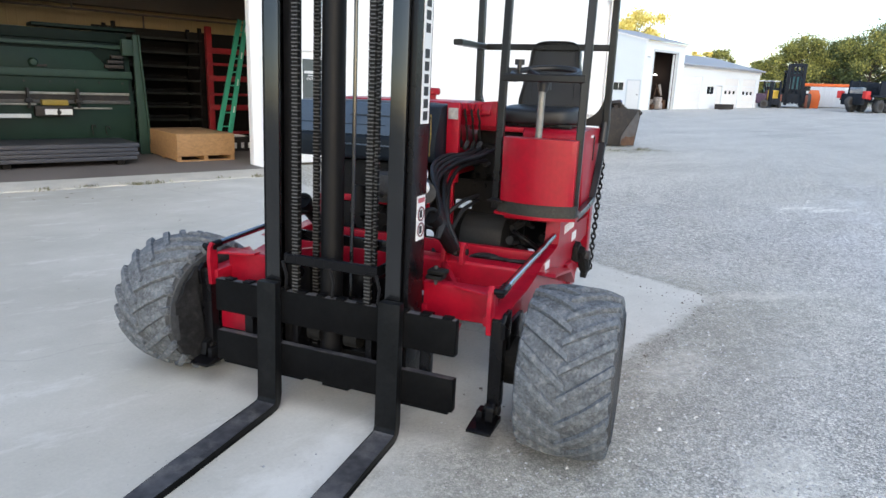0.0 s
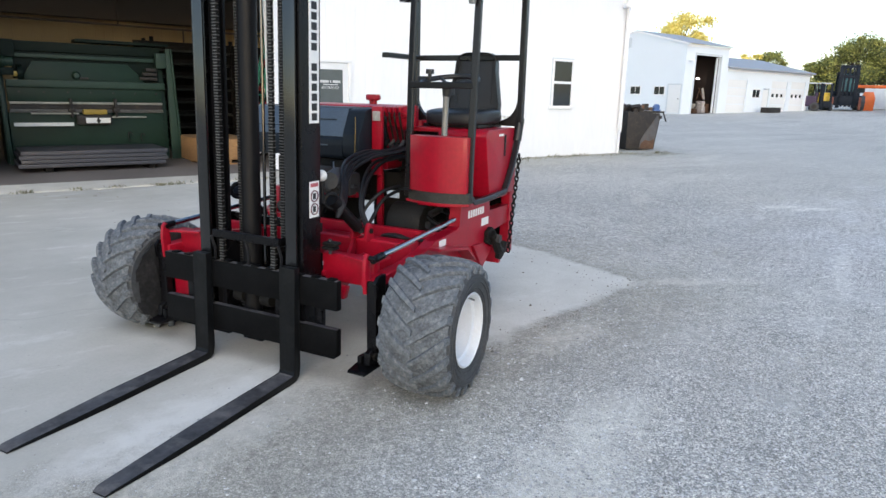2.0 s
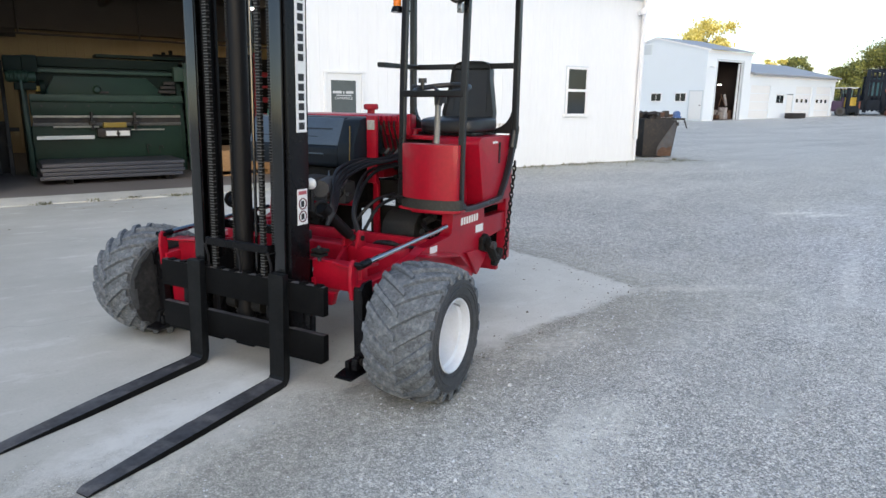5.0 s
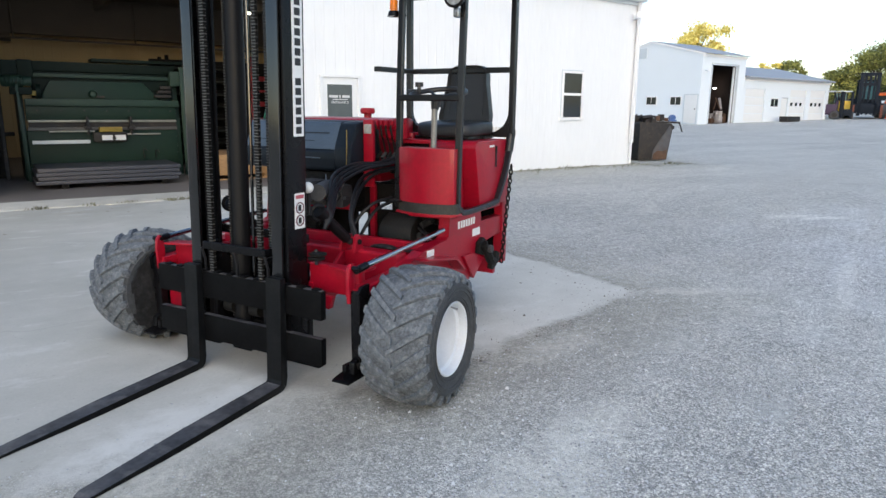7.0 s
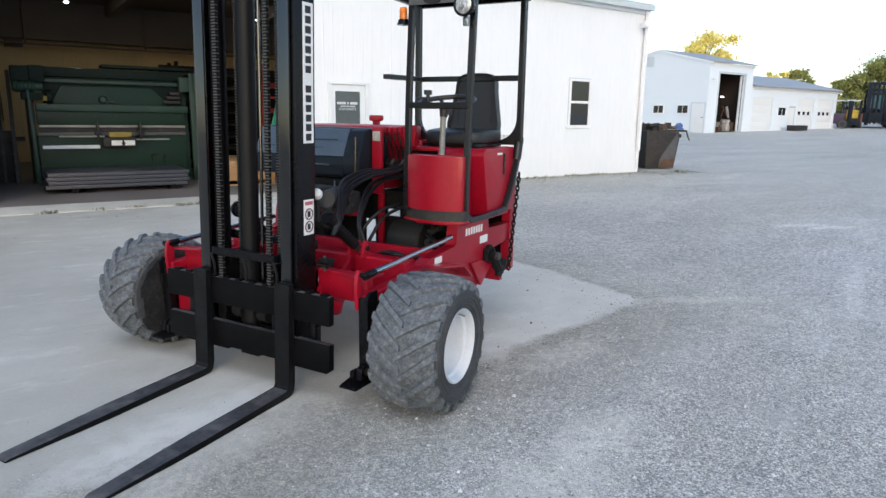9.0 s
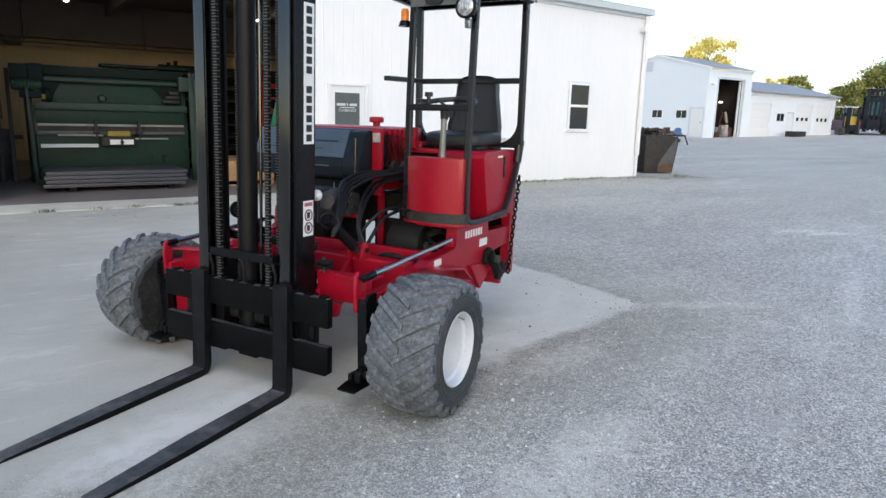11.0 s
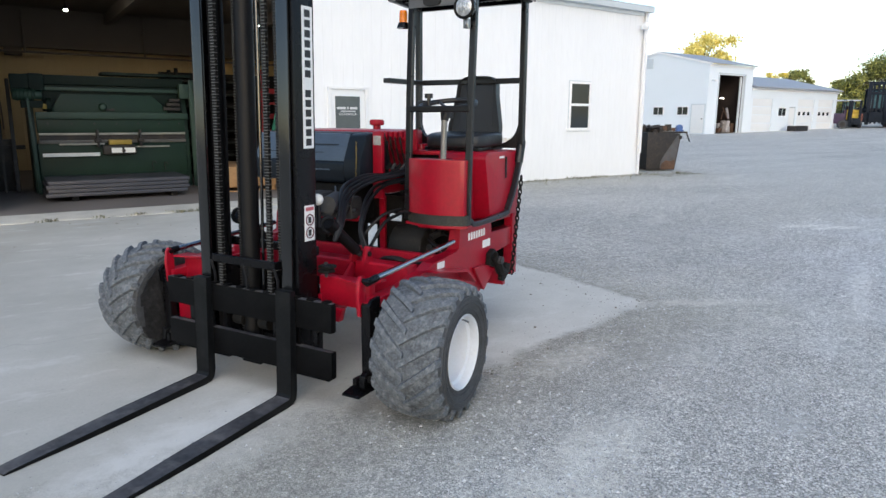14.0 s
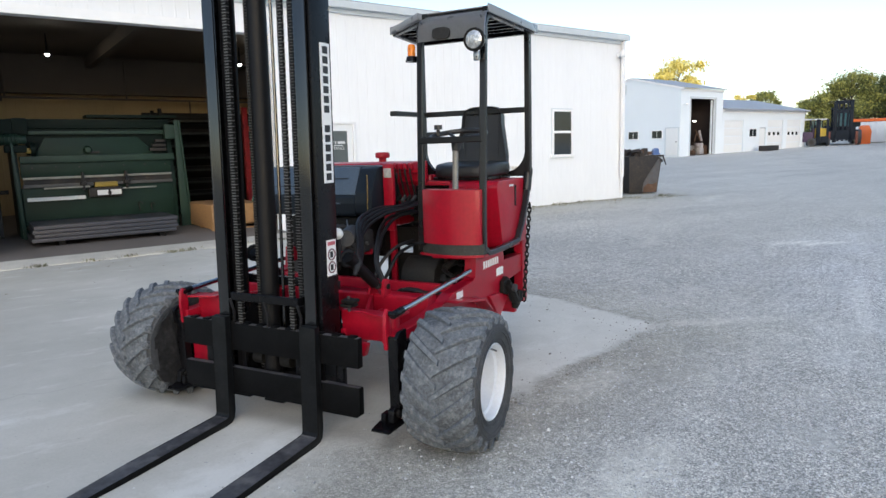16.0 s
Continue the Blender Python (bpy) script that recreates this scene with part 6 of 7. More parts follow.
for k in range(9):
    f = (k + 0.6) / 9.5
    ptube("rung", lad, LADDERGREEN, [(6.02 + 1.02 * f, 15.6 + 0.8 * f, 0.05 + 2.88 * f), (6.28 + 0.9 * f, 15.6 + 0.8 * f, 0.05 + 2.88 * f)], 0.016, 8)
    if k % 2 == 0:
        ptube("rail_label", lad, STICKER, [(6.29 + 0.9 * f, 15.57 + 0.8 * f, 0.05 + 2.88 * f), (6.29 + 0.9 * (f + 0.05), 15.57 + 0.8 * (f + 0.05), 0.05 + 2.88 * (f + 0.05))], 0.02, flat=(0.03, 0.006))
tub = thing("storage_tub", "dark plastic tub with a white lid", "tub")
pbox("tub_body", tub, IRON, 6.02, 6.62, 14.9, 15.4, 0.05, 0.36, 0.03)
pbox("tub_rim", tub, IRON, 6.0, 6.64, 14.88, 15.42, 0.33, 0.359, 0.01)
pbox("tub_lid", tub, CREAM, 6.05, 6.42, 14.92, 15.3, 0.361, 0.395, 0.015)
for x in (6.13, 6.3, 6.46):
    pbox("tub_label", tub, STICKER, x, x + 0.07, 14.893, 14.899, 0.12, 0.24, 0)

for x, y in ((2.33, 18.0), (6.84, 18.0)):
    sl = thing("shop_lamp", "bright round shop ceiling lamp", "ceiling lamp")
    bm = bmesh.new()
    lathe(bm, [(0.0001, 3.955), (0.025, 3.96), (0.042, 3.975), (0.046, 4.0)], (x, y, 0), "z", 20, False)
    part("bulb", bm, glow("lamp_glow", (1.0, 0.93, 0.78), 260), sl)
    bm = bmesh.new()
    lathe(bm, [(0.065, 3.995), (0.06, 4.05), (0.03, 4.08), (0.01, EAVE - 0.1)], (x, y, 0), "z", 20)
    part("shade", bm, IRON, sl)

#==YARD==
# ---- the yard ----
CHEEKSTEEL = mat("lit_bucket_steel", (0.085, 0.082, 0.085), 0.55, 0.3, var=0.4, scale=4, dirt=(0.12, 0.07, 0.045), dirt_amount=0.5)
bk = thing("loader_bucket", "rusty dark steel loader bucket full of scrap", "bucket", pose(17.9, 13.38, 0, 0, 0, -20) @ Matrix.Scale(1.075, 4))
pprism("bucket_shell", bk, IRON, [(-0.5, 0.03), (-0.55, 1.08), (-0.5, 1.1), (-0.45, 0.12), (0.2, 0.08), (0.46, 0.98), (0.5, 0.98), (0.36, 0.03)], "y", -0.5, 1.3, 0.005)
# Flat lighter plate stands for the lit, tilted cheek; its light is painted.
pprism("lit_cheek_face", bk, CHEEKSTEEL, [(-0.12, 0.035), (-0.1, 0.28), (-0.02, 0.42), (0.12, 0.62), (0.28, 0.84), (0.40, 1.0), (0.47, 0.98), (0.44, 0.75), (0.39, 0.4), (0.35, 0.035)], "y", -0.545, -0.531, 0.003)
pprism("rust_patch", bk, RUST, [(-0.1, 0.04), (-0.08, 0.2), (0.05, 0.3), (0.2, 0.27), (0.36, 0.33), (0.345, 0.04)], "y", -0.552, -0.546, 0.002)
pbox("lip", bk, IRON, 0.44, 0.54, -0.56, 1.33, 0.9, 1.0, 0.015)
for y in (-0.53, 1.3):
    pprism("bucket_cheek", bk, IRON, [(-0.55, 0.03), (-0.56, 1.1), (0.47, 1.06), (0.51, 0.98), (0.47, 0.7), (0.37, 0.03)], "y", y, y + 0.03, 0.004)
random.seed(9)
bm = bmesh.new()
for k in range(26):
    m = Matrix.Translation((random.uniform(-0.4, 0.12), random.uniform(-0.3, 1.2), random.uniform(0.85, 1.25))) @ Euler([random.uniform(0, 3) for _ in range(3)]).to_matrix().to_4x4()
    box(bm, -0.14, 0.14, -0.1, 0.1, -0.05, 0.05, 0, m)
part("scrap_heap", bm, IRON, bk)

# weeds along the foot of the shop wall and round the bucket
WEED = mat("dry_weeds", (0.20, 0.195, 0.13), 0.8, var=0.5, scale=3)
random.seed(21)
verts, faces = [], []
for k in range(7100, 8350):
    x = random.uniform(7.6, 16.2) if k < 8000 else random.uniform(16.0, 17.9)
    y = WY - 0.03 - abs(random.gauss(0, 0.5)) * (0.4 + 0.6 * random.random()) if k < 8000 else random.uniform(11.4, 12.1)
    h = random.uniform(0.012, 0.05) * (1.7 if noise.noise((x * 1.7, y * 2.0, 3)) > 0.12 else 0.45)
    a, t = random.uniform(0, 6.28), random.uniform(-0.06, 0.06)
    w = 0.013
    b0 = len(verts)
    dx, dy = w * math.cos(a), w * math.sin(a)
    verts += [(x - dx, y - dy, 0), (x + dx, y + dy, 0), (x + dx * 0.6 + t * 0.5, y + dy * 0.6 - 0.02, h * 0.6), (x + t, y - 0.03, h)]
    faces += [(b0, b0 + 1, b0 + 2), (b0, b0 + 2, b0 + 3)]
for cx, cy in ((2.45, 11.28), (3.0, 11.30), (3.15, 11.27), (3.35, 11.29), (1.9, 11.26), (1.2, 11.27), (5.0, 11.3), (4.4, 11.29)):
    for k in range(34):
        x, y = cx + random.gauss(0, 0.07), cy + random.gauss(0, 0.02)
        h, a, t = random.uniform(0.02, 0.075), random.uniform(0, 6.28), random.uniform(-0.05, 0.05)
        dx, dy = 0.012 * math.cos(a), 0.012 * math.sin(a)
        b0 = len(verts)
        verts += [(x - dx, y - dy, 0), (x + dx, y + dy, 0), (x + dx * 0.6 + t * 0.5, y + dy * 0.6 - 0.02, h * 0.6), (x + t, y - 0.03, h)]
        faces += [(b0, b0 + 1, b0 + 2), (b0, b0 + 2, b0 + 3)]
me = bpy.data.meshes.new("weeds")
me.from_pydata(verts, [], faces)
me.materials.append(WEED)
tagged(new("weeds", me), "thin dry weeds along the wall foot", "weeds", "", "stuff")

LEAFBROWN = mat("dry_leaf", (0.11, 0.085, 0.055), 0.85, var=0.5, scale=9)
random.seed(52)
verts, faces = [], []
for k in range(70):
    x, y = random.uniform(-1.5, 5.0), 3.0 + 8.1 * random.random() ** 0.6
    r, a = random.uniform(0.005, 0.016), random.uniform(0, 6.28)
    b0 = len(verts)
    for j in range(6):
        q = a + j * math.pi / 3
        w = r * (1.0 if j % 3 else 1.5)
        verts.append((x + w * math.cos(q), y + w * math.sin(q), 0.008 + 0.4 * r * random.random()))
    faces.append([b0 + j for j in range(6)])
me = bpy.data.meshes.new("fallen_leaves")
me.from_pydata(verts, [], faces)
me.materials.append(LEAFBROWN)
tagged(new("fallen_leaves", me), "small dry brown leaves strewn on the concrete", "leaves", "", "stuff")

# ---- far sheds ----
FX, FY, FG = 38.2, 25.4, 0.70
shed = thing("tall_shed", "white metal workshop with an open tall doorway", "building", FAR)
FARWHITE = mat("far_white_siding", (0.72, 0.77, 0.82), 0.55, var=0.03, scale=0.5)
# Near-black base: the unlit shed interior is put into this colour.
DARKROOM = mat("dark_interior", (0.03, 0.02, 0.018), 0.9, var=0.3, scale=0.8)
bm = bmesh.new()
prism(bm, [(FY, -0.5), (FY, 5.03), (FY + 4.0, 5.96), (FY + 8.0, 5.03), (FY + 8.0, -0.5)], "x", FX, FX + 0.15)
part("gable_wall", bm, FARWHITE, shed, smooth=False)
bm = bmesh.new()
box(bm, FX + 0.15, FX + 1.07, FY, FY + 0.15, -0.5, 5.03)
box(bm, FX + 3.95, FX + 4.88, FY, FY + 0.15, -0.5, 5.03)
box(bm, FX + 1.07, FX + 3.95, FY, FY + 0.15, 4.4, 5.03)
part("front_wall", bm, FARWHITE, shed, smooth=False)
pbox("back_wall", shed, DARKROOM, FX + 0.15, FX + 4.73, FY + 7.85, FY + 8.0, -0.5, 5.03, 0)
pbox("side_wall", shed, FARWHITE, FX + 4.73, FX + 4.88, FY + 0.15, FY + 8.0, -0.5, 5.03, 0)
bm = bmesh.new()
prism(bm, [(FY - 0.22, 5.02), (FY - 0.22, 5.08), (FY + 4.0, 6.07), (FY + 8.22, 5.08), (FY + 8.22, 5.02), (FY + 4.0, 6.0)], "x", FX - 0.02, FX + 5.0)
part("roof", bm, FARROOF, shed, smooth=False)
for y0, y1 in ((FY - 0.22, FY + 4.0), (FY + 8.22, FY + 4.0)):
    ptube("rake_trim", shed, TRIMWHITE, [(FX - 0.045, y0, 4.99), (FX - 0.045, y1, 5.985)], 0.02, flat=(0.045, 0.13))
pbox("eave_trim", shed, TRIMWHITE, FX - 0.05, FX + 4.95, FY - 0.05, FY - 0.001, 4.87, 5.02, 0)
for x in (FX + 0.99, FX + 3.95):
    pbox("door_trim", shed, TRIM, x, x + 0.08, FY - 0.05, FY, FG, 4.45, 0)
pbox("door_trim", shed, TRIM, FX + 0.99, FX + 4.03, FY - 0.05, FY - 0.002, 4.45, 4.52, 0)
pbox("sliding_door", shed, FARWHITE, FX + 3.84, FX + 3.95, FY + 0.2, FY + 0.3, FG, 4.35, 0)
# Dark sheets added over white walls; the doorway's shade is in their colour.
pbox("shade_lining", shed, DARKROOM, FX + 0.152, FX + 0.2, FY + 0.16, FY + 7.8, FG, 4.95, 0)
pbox("shade_lining", shed, DARKROOM, FX + 4.68, FX + 4.728, FY + 0.16, FY + 7.8, FG, 4.95, 0)
pbox("shade_lining", shed, DARKROOM, FX + 0.2, FX + 4.68, FY + 0.16, FY + 7.8, 4.95, 5.0, 0)
pbox("shed_floor", shed, DARKROOM, FX + 0.15, FX + 4.68, FY + 0.16, FY + 7.8, 0.4, FG + 0.02, 0)
pbox("loft_beam", shed, DARKROOM, FX + 0.2, FX + 4.68, FY + 3.6, FY + 3.85, 2.55, 2.75, 0.01)
pbox("strip_light", shed, glow("strip_light_glow", (1.0, 0.97, 0.9), 5), 42.3, 42.66, FY + 1.75, FY + 1.82, 3.0, 3.07, 0.01)
SCRAP = mat("grey_scrap_metal", (0.40, 0.38, 0.38), 0.6, 0.2, var=0.5, scale=3)
random.seed(61)
for k in range(12):
    x, y = FX + random.uniform(2.7, 4.2), FY + random.uniform(0.5, 1.5)
    h = random.uniform(0.3, 1.0)
    pbox("stored_part", shed, (DARKROOM, SCRAP, RUST)[k % 3], x, x + random.uniform(0.25, 0.6), y, y + 0.5, FG + 0.02, FG + h, 0.04)
for k in range(11):
    x, z = FX + random.uniform(2.8, 4.1), FG + random.uniform(0.1, 1.0)
    ptube("stacked_pipe", shed, (SCRAP, RUST, SCRAP, DARKROOM)[k % 4], [(x, FY + random.uniform(0.5, 0.9), z), (x + random.uniform(0.2, 0.6), FY + random.uniform(1.0, 1.6), z + random.uniform(0.1, 0.8))], random.uniform(0.03, 0.08), 8)
md = pbox("side_door", shed, DOORWHITE, FX - 0.05, FX - 0.005, FY + 0.12, FY + 1.04, FG + 0.04, 2.5, 0.005)
for y0, y1, z0, z1 in ((FY + 0.05, FY + 0.12, FG, 2.57), (FY + 1.04, FY + 1.11, FG, 2.57), (FY + 0.12, FY + 1.04, 2.5, 2.57)):
    pbox("door_frame", md, TRIM, FX - 0.065, FX - 0.002, y0, y1, z0, z1, 0)
pcyl("door_knob", md, IRON, (FX - 0.1, FY + 0.24, 1.62), (FX - 0.05, FY + 0.24, 1.62), 0.035, seg=10)
for y in (FY + 1.30, FY + 3.22):
    wn_ = pbox("shed_window", shed, TRIMWHITE, FX - 0.05, FX - 0.005, y, y + 0.86, 1.84, 2.42, 0)
    for dy in (0.05, 0.45):
        pbox("pane", wn_, PANE, FX - 0.06, FX - 0.051, y + dy, y + dy + 0.36, 1.89, 2.37, 0)
pbox("gable_vent", shed, TRIM, FX - 0.05, FX - 0.005, FY + 4.3, FY + 4.95, 4.95, 5.6, 0.01)
yl = pbox("yard_light", shed, TRIM, FX + 0.28, FX + 0.36, FY - 0.2, FY, 4.0, 4.05, 0.01)
pbox("light_head", yl, TRIMWHITE, FX + 0.22, FX + 0.44, FY - 0.32, FY - 0.2, 3.95, 4.05, 0.02)

low = thing("low_shed", "long low white shed with garage doors and grey roof", "building", FAR)
LX0, LX1, LE = FX + 4.89, 54.85, 3.74
cuts = [(LX0, 43.34, None), (43.34, 45.8, 3.03), (45.8, 46.66, None), (46.66, 47.68, (1.82, 2.46)), (47.68, 48.02, None), (48.02, 48.94, 2.5), (48.94, 49.17, None), (49.17, 51.46, 3.08), (51.46, 52.06, None), (52.06, 54.3, 3.11), (54.3, LX1, None)]
for x0, x1, c in cuts:
    spans = [(-0.5, LE)] if c is None else [(-0.5, c[0]), (c[1], LE)] if isinstance(c, tuple) else [(c, LE)]
    for z0, z1 in spans:
        pbox("wall_bay", low, FARWHITE, x0, x1, FY, FY + 0.15, z0, z1, 0)
pbox("end_wall", low, FARWHITE, LX1 - 0.15, LX1, FY + 0.15, FY + 8, -0.5, LE, 0)
bm = bmesh.new()
prism(bm, [(FY - 0.35, LE - 0.04), (FY - 0.35, LE + 0.06), (FY + 4.2, LE + 1.15), (FY + 8.4, LE + 0.06), (FY + 8.4, LE - 0.04), (FY + 4.2, LE + 1.05)], "x", LX0 + 0.01, LX1 + 0.14)
part("roof", bm, FARROOF, low, smooth=False)
pbox("eave_trim", low, TRIMWHITE, LX0 + 0.01, LX1 + 0.1, FY - 0.06, FY - 0.001, LE - 0.2, LE - 0.045, 0)
for x0, x1, z1, lites in ((43.34, 45.8, 3.03, 0), (49.17, 51.46, 3.08, 3), (52.06, 54.3, 3.11, 3)):
    gd = pbox("garage_door", low, FARWHITE, x0, x1, FY + 0.06, FY + 0.1, 0.5, z1, 0)
    for k in range(4):
        z = 0.8 + k * (z1 - 0.8) / 4
        pbox("door_panel", gd, DOORWHITE, x0 + 0.04, x1 - 0.04, FY + 0.035, FY + 0.058, z + 0.03, z + (z1 - 0.8) / 4 - 0.03, 0.006)
    for k in range(lites):
        x = x0 + 0.2 + k * (x1 - x0 - 0.35) / 3
        pbox("door_lite", gd, PANE, x, x + 0.28, FY + 0.02, FY + 0.034, 1.92, 2.16, 0)
sw = pbox("shed_window", low, TRIMWHITE, 46.66, 47.68, FY + 0.03, FY + 0.08, 1.82, 2.46, 0)
for x in (46.71, 47.2):
    pbox("pane", sw, PANE, x, x + 0.42, FY + 0.02, FY + 0.029, 1.86, 2.39, 0)
sd = pbox("side_door", low, DOORWHITE, 48.08, 48.88, FY + 0.05, FY + 0.1, 0.5, 2.44, 0)
for x in (48.021, 48.88):
    pbox("door_frame", sd, TRIM, x, x + 0.059, FY + 0.02, FY + 0.1, 0.5, 2.498, 0)
pt = thing("planter_box", "dark square planter before the shed", "planter", FAR)
pbox("planter_body", pt, IRON, 46.9, 48.6, 24.2, 24.8, 0.6, 1.18, 0.02)

# trailer tongue with a blue winch beside the bucket
tr = thing("trailer", "small dark trailer frame with a blue winch", "trailer", far(29.1, 21.3, -30))
ptube("drawbar", tr, IRON, [(-0.9, 0, 0.5), (1.0, 0, 0.48)], 0.03, flat=(0.08, 0.1))
ptube("jack_leg", tr, IRON, [(0.95, 0, 0.5), (1.15, 0, 0.0)], 0.03, flat=(0.06, 0.06))
ptube("rear_leg", tr, IRON, [(-0.85, 0, 0.5), (-0.85, 0, 0.0)], 0.03, flat=(0.06, 0.06))
BLUE = mat("blue_paint", (0.04, 0.10, 0.28), 0.4, var=0.3)
bm = bmesh.new()
lathe(bm, [(0.10, -0.12), (0.16, -0.1), (0.16, 0.1), (0.10, 0.12)], (0.55, 0, 0.72), "y", 18)
part("winch_drum", bm, BLUE, tr)
random.seed(14)
for k in range(5):
    x = -0.8 + 0.22 * k
    pbox("trailer_load", tr, (RUST, IRON)[k % 2], x, x + 0.2, -0.2, 0.2, 0.551, 0.6 + random.uniform(0.05, 0.3), 0.02)
pbox("winch_frame", tr, BLUE, 0.35, 0.75, -0.14, 0.14, 0.54, 0.62, 0.01)


# ---- trees ----
def leaf_material(name, lo, hi):
    m = bpy.data.materials.new(name)
    m.use_nodes = True
    n, l = m.node_tree.nodes, m.node_tree.links
    g = n.new("ShaderNodeNewGeometry")
    r = n.new("ShaderNodeValToRGB")
    r.color_ramp.elements[0].color, r.color_ramp.elements[1].color = (*lo, 1), (*hi, 1)
    l.new(g.outputs["Random Per Island"], r.inputs[0])
    b = n["Principled BSDF"]
    l.new(r.outputs[0], b.inputs["Base Color"])
    b.inputs["Roughness"].default_value = 0.7
    return m


BARK = mat("bark", (0.09, 0.07, 0.055), 0.9, var=0.4, scale=4, bump=0.5)
LEAF_G = leaf_material("green_leaves", (0.05, 0.075, 0.03), (0.21, 0.26, 0.10))
# Low sun on the crowns is put into these yellow leaf colours.
LEAF_Y = leaf_material("yellow_leaves", (0.70, 0.55, 0.08), (1.0, 0.88, 0.34))
LEAF_O = leaf_material("sunlit_turning_leaves", (0.075, 0.10, 0.035), (0.42, 0.41, 0.10))


def tree(x, y, h, spread, leaves, seed, count=1500, leaf=0.32, label="broad-leaved tree with a green uneven crown"):
    rnd = random.Random(seed)
    t = thing("tree", label, "tree", far(x, y, 0, 0.2))
    bm = bmesh.new()
    top = Vector((rnd.uniform(-0.4, 0.4), rnd.uniform(-0.4, 0.4), h * 0.72))
    trunk = smooth_path([(0, 0, 0), (top.x * 0.3, top.y * 0.3, h * 0.25), (top.x * 0.5, top.y * 0.6, h * 0.5), top], 4)
    for a, b_ in zip(trunk, trunk[1:]):
        ra = 0.028 * h * (1 - 0.8 * a.z / (h * 0.75))
        rb = 0.028 * h * (1 - 0.8 * b_.z / (h * 0.75))
        cyl(bm, a, b_, max(ra, 0.03), max(rb, 0.03), 8)
    lobes = []
    for k in range(rnd.randint(20, 27)):
        z0 = h * rnd.uniform(0.22, 0.70)
        a = rnd.uniform(0, 6.28)
        reach = spread * rnd.uniform(0.3, 1.05) * (1.0 - 0.35 * abs(z0 / h - 0.45))
        s0 = Vector((top.x * z0 / h, top.y * z0 / h, z0))
        e = s0 + Vector((reach * math.cos(a), reach * math.sin(a), h * rnd.uniform(0.08, 0.26)))
        cyl(bm, s0, e, 0.007 * h, 0.02, 6)
        lobes.append((e, spread * rnd.uniform(0.2, 0.42)))
    lobes.append((Vector((top.x, top.y, h * 0.86)), spread * 0.42))
    lobes.append((Vector((0, 0, h * 0.66)), spread * 0.55))
    part("trunk", bm, BARK, t)
    verts, faces = [], []
    for k in range(count):
        c, r = lobes[k % len(lobes)]
        d = Vector((rnd.gauss(0, 1), rnd.gauss(0, 1), rnd.gauss(0, 1))).normalized() * r * min(1.2, abs(rnd.gauss(0, 0.6)) + 0.08)
        d.z *= 0.7
        p = c + d
        q = Euler([rnd.uniform(0, 6.28) for _ in range(3)]).to_matrix()
        sz = leaf * rnd.uniform(0.6, 1.5)
        b0 = len(verts)
        verts += [tuple(p + q @ Vector(w) * sz) for w in ((-0.5, -0.35, 0), (0.5, -0.3, 0.1), (0.65, 0.25, 0), (0.1, 0.55, -0.1), (-0.5, 0.35, 0))]
        faces.append((b0, b0 + 1, b0 + 2, b0 + 3, b0 + 4))
    me = bpy.data.meshes.new("crown")
    me.from_pydata(verts, [], faces)
    me.materials.append(leaves)
    cr = new("crown", me)
    cr.parent = t
    return t


tree(66, 44.6, 10.5, 3.1, LEAF_Y, 1, 9000, 0.16, "bright yellow autumn tree behind the sheds")
tree(76.7, 42.9, 5.9, 1.3, LEAF_Y, 2, 3500, 0.15, "yellow-green autumn tree behind the sheds")
tree(80, 41.5, 6.3, 1.9, LEAF_O, 3, 6000, 0.14)
for k, (bx, by, h, sp, lf) in enumerate(((82, 36.5, 6.0, 2.6, LEAF_O), (83, 33.5, 9.2, 3.8, LEAF_O), (85, 30.5, 8.6, 3.6, LEAF_G), (84, 26.5, 9.6, 4.0, LEAF_O), (86, 23.0, 10.0, 4.0, LEAF_G), (84, 19.0, 10.6, 4.4, LEAF_G), (86, 15.0, 11.0, 4.4, LEAF_O), (84, 11.0, 11.5, 4.6, LEAF_G), (86, 6.5, 11.5, 4.6, LEAF_O), (84, 2.0, 11.5, 4.6, LEAF_G), (95, 34, 8.6, 3.6, LEAF_O), (96, 28, 11.5, 4.8, LEAF_G), (97, 20, 12, 5.0, LEAF_O), (96, 12, 12.5, 5.0, LEAF_G))):
    tree(bx, by, h * 0.88, sp, lf, 10 + k, 19000, 0.12, "broad-leaved tree with green and sunlit-yellow leaves")
hedge_v, hedge_f = [], []
rnd = random.Random(77)
for k in range(7000):
    y = rnd.uniform(-4, 45)
    x = 90 + rnd.uniform(-2, 4) - 0.06 * (y - 20)
    z = min(0.021 * (math.hypot(x, y) - 15), 2.2) + min(2.0, abs(rnd.gauss(0, 1))) * 1.7
    q = Euler([rnd.uniform(0, 6.28) for _ in range(3)]).to_matrix()
    b0 = len(hedge_v)
    hedge_v += [tuple(Vector((x, y, z)) + q @ Vector(w) * 0.5) for w in ((-0.5, -0.4, 0), (0.6, -0.3, 0), (0.1, 0.6, 0))]
    hedge_f.append((b0, b0 + 1, b0 + 2))
me = bpy.data.meshes.new("undergrowth")
me.from_pydata(hedge_v, [], hedge_f)
me.materials.append(LEAF_G)
tagged(new("undergrowth", me), "dark green undergrowth below the trees", "bushes", "", "stuff").matrix_world = FAR


# ---- parked machines at the far side of the yard ----
ORANGE = mat("orange_paint", (0.62, 0.12, 0.02), 0.45, var=0.2, scale=2)
FARBLACK = mat("far_black_paint", (0.016, 0.021, 0.030), 0.6, var=0.3, scale=2, spec=0.1)
RUSTRED = mat("rust_red_paint", (0.16, 0.045, 0.025), 0.6, var=0.3, scale=3)
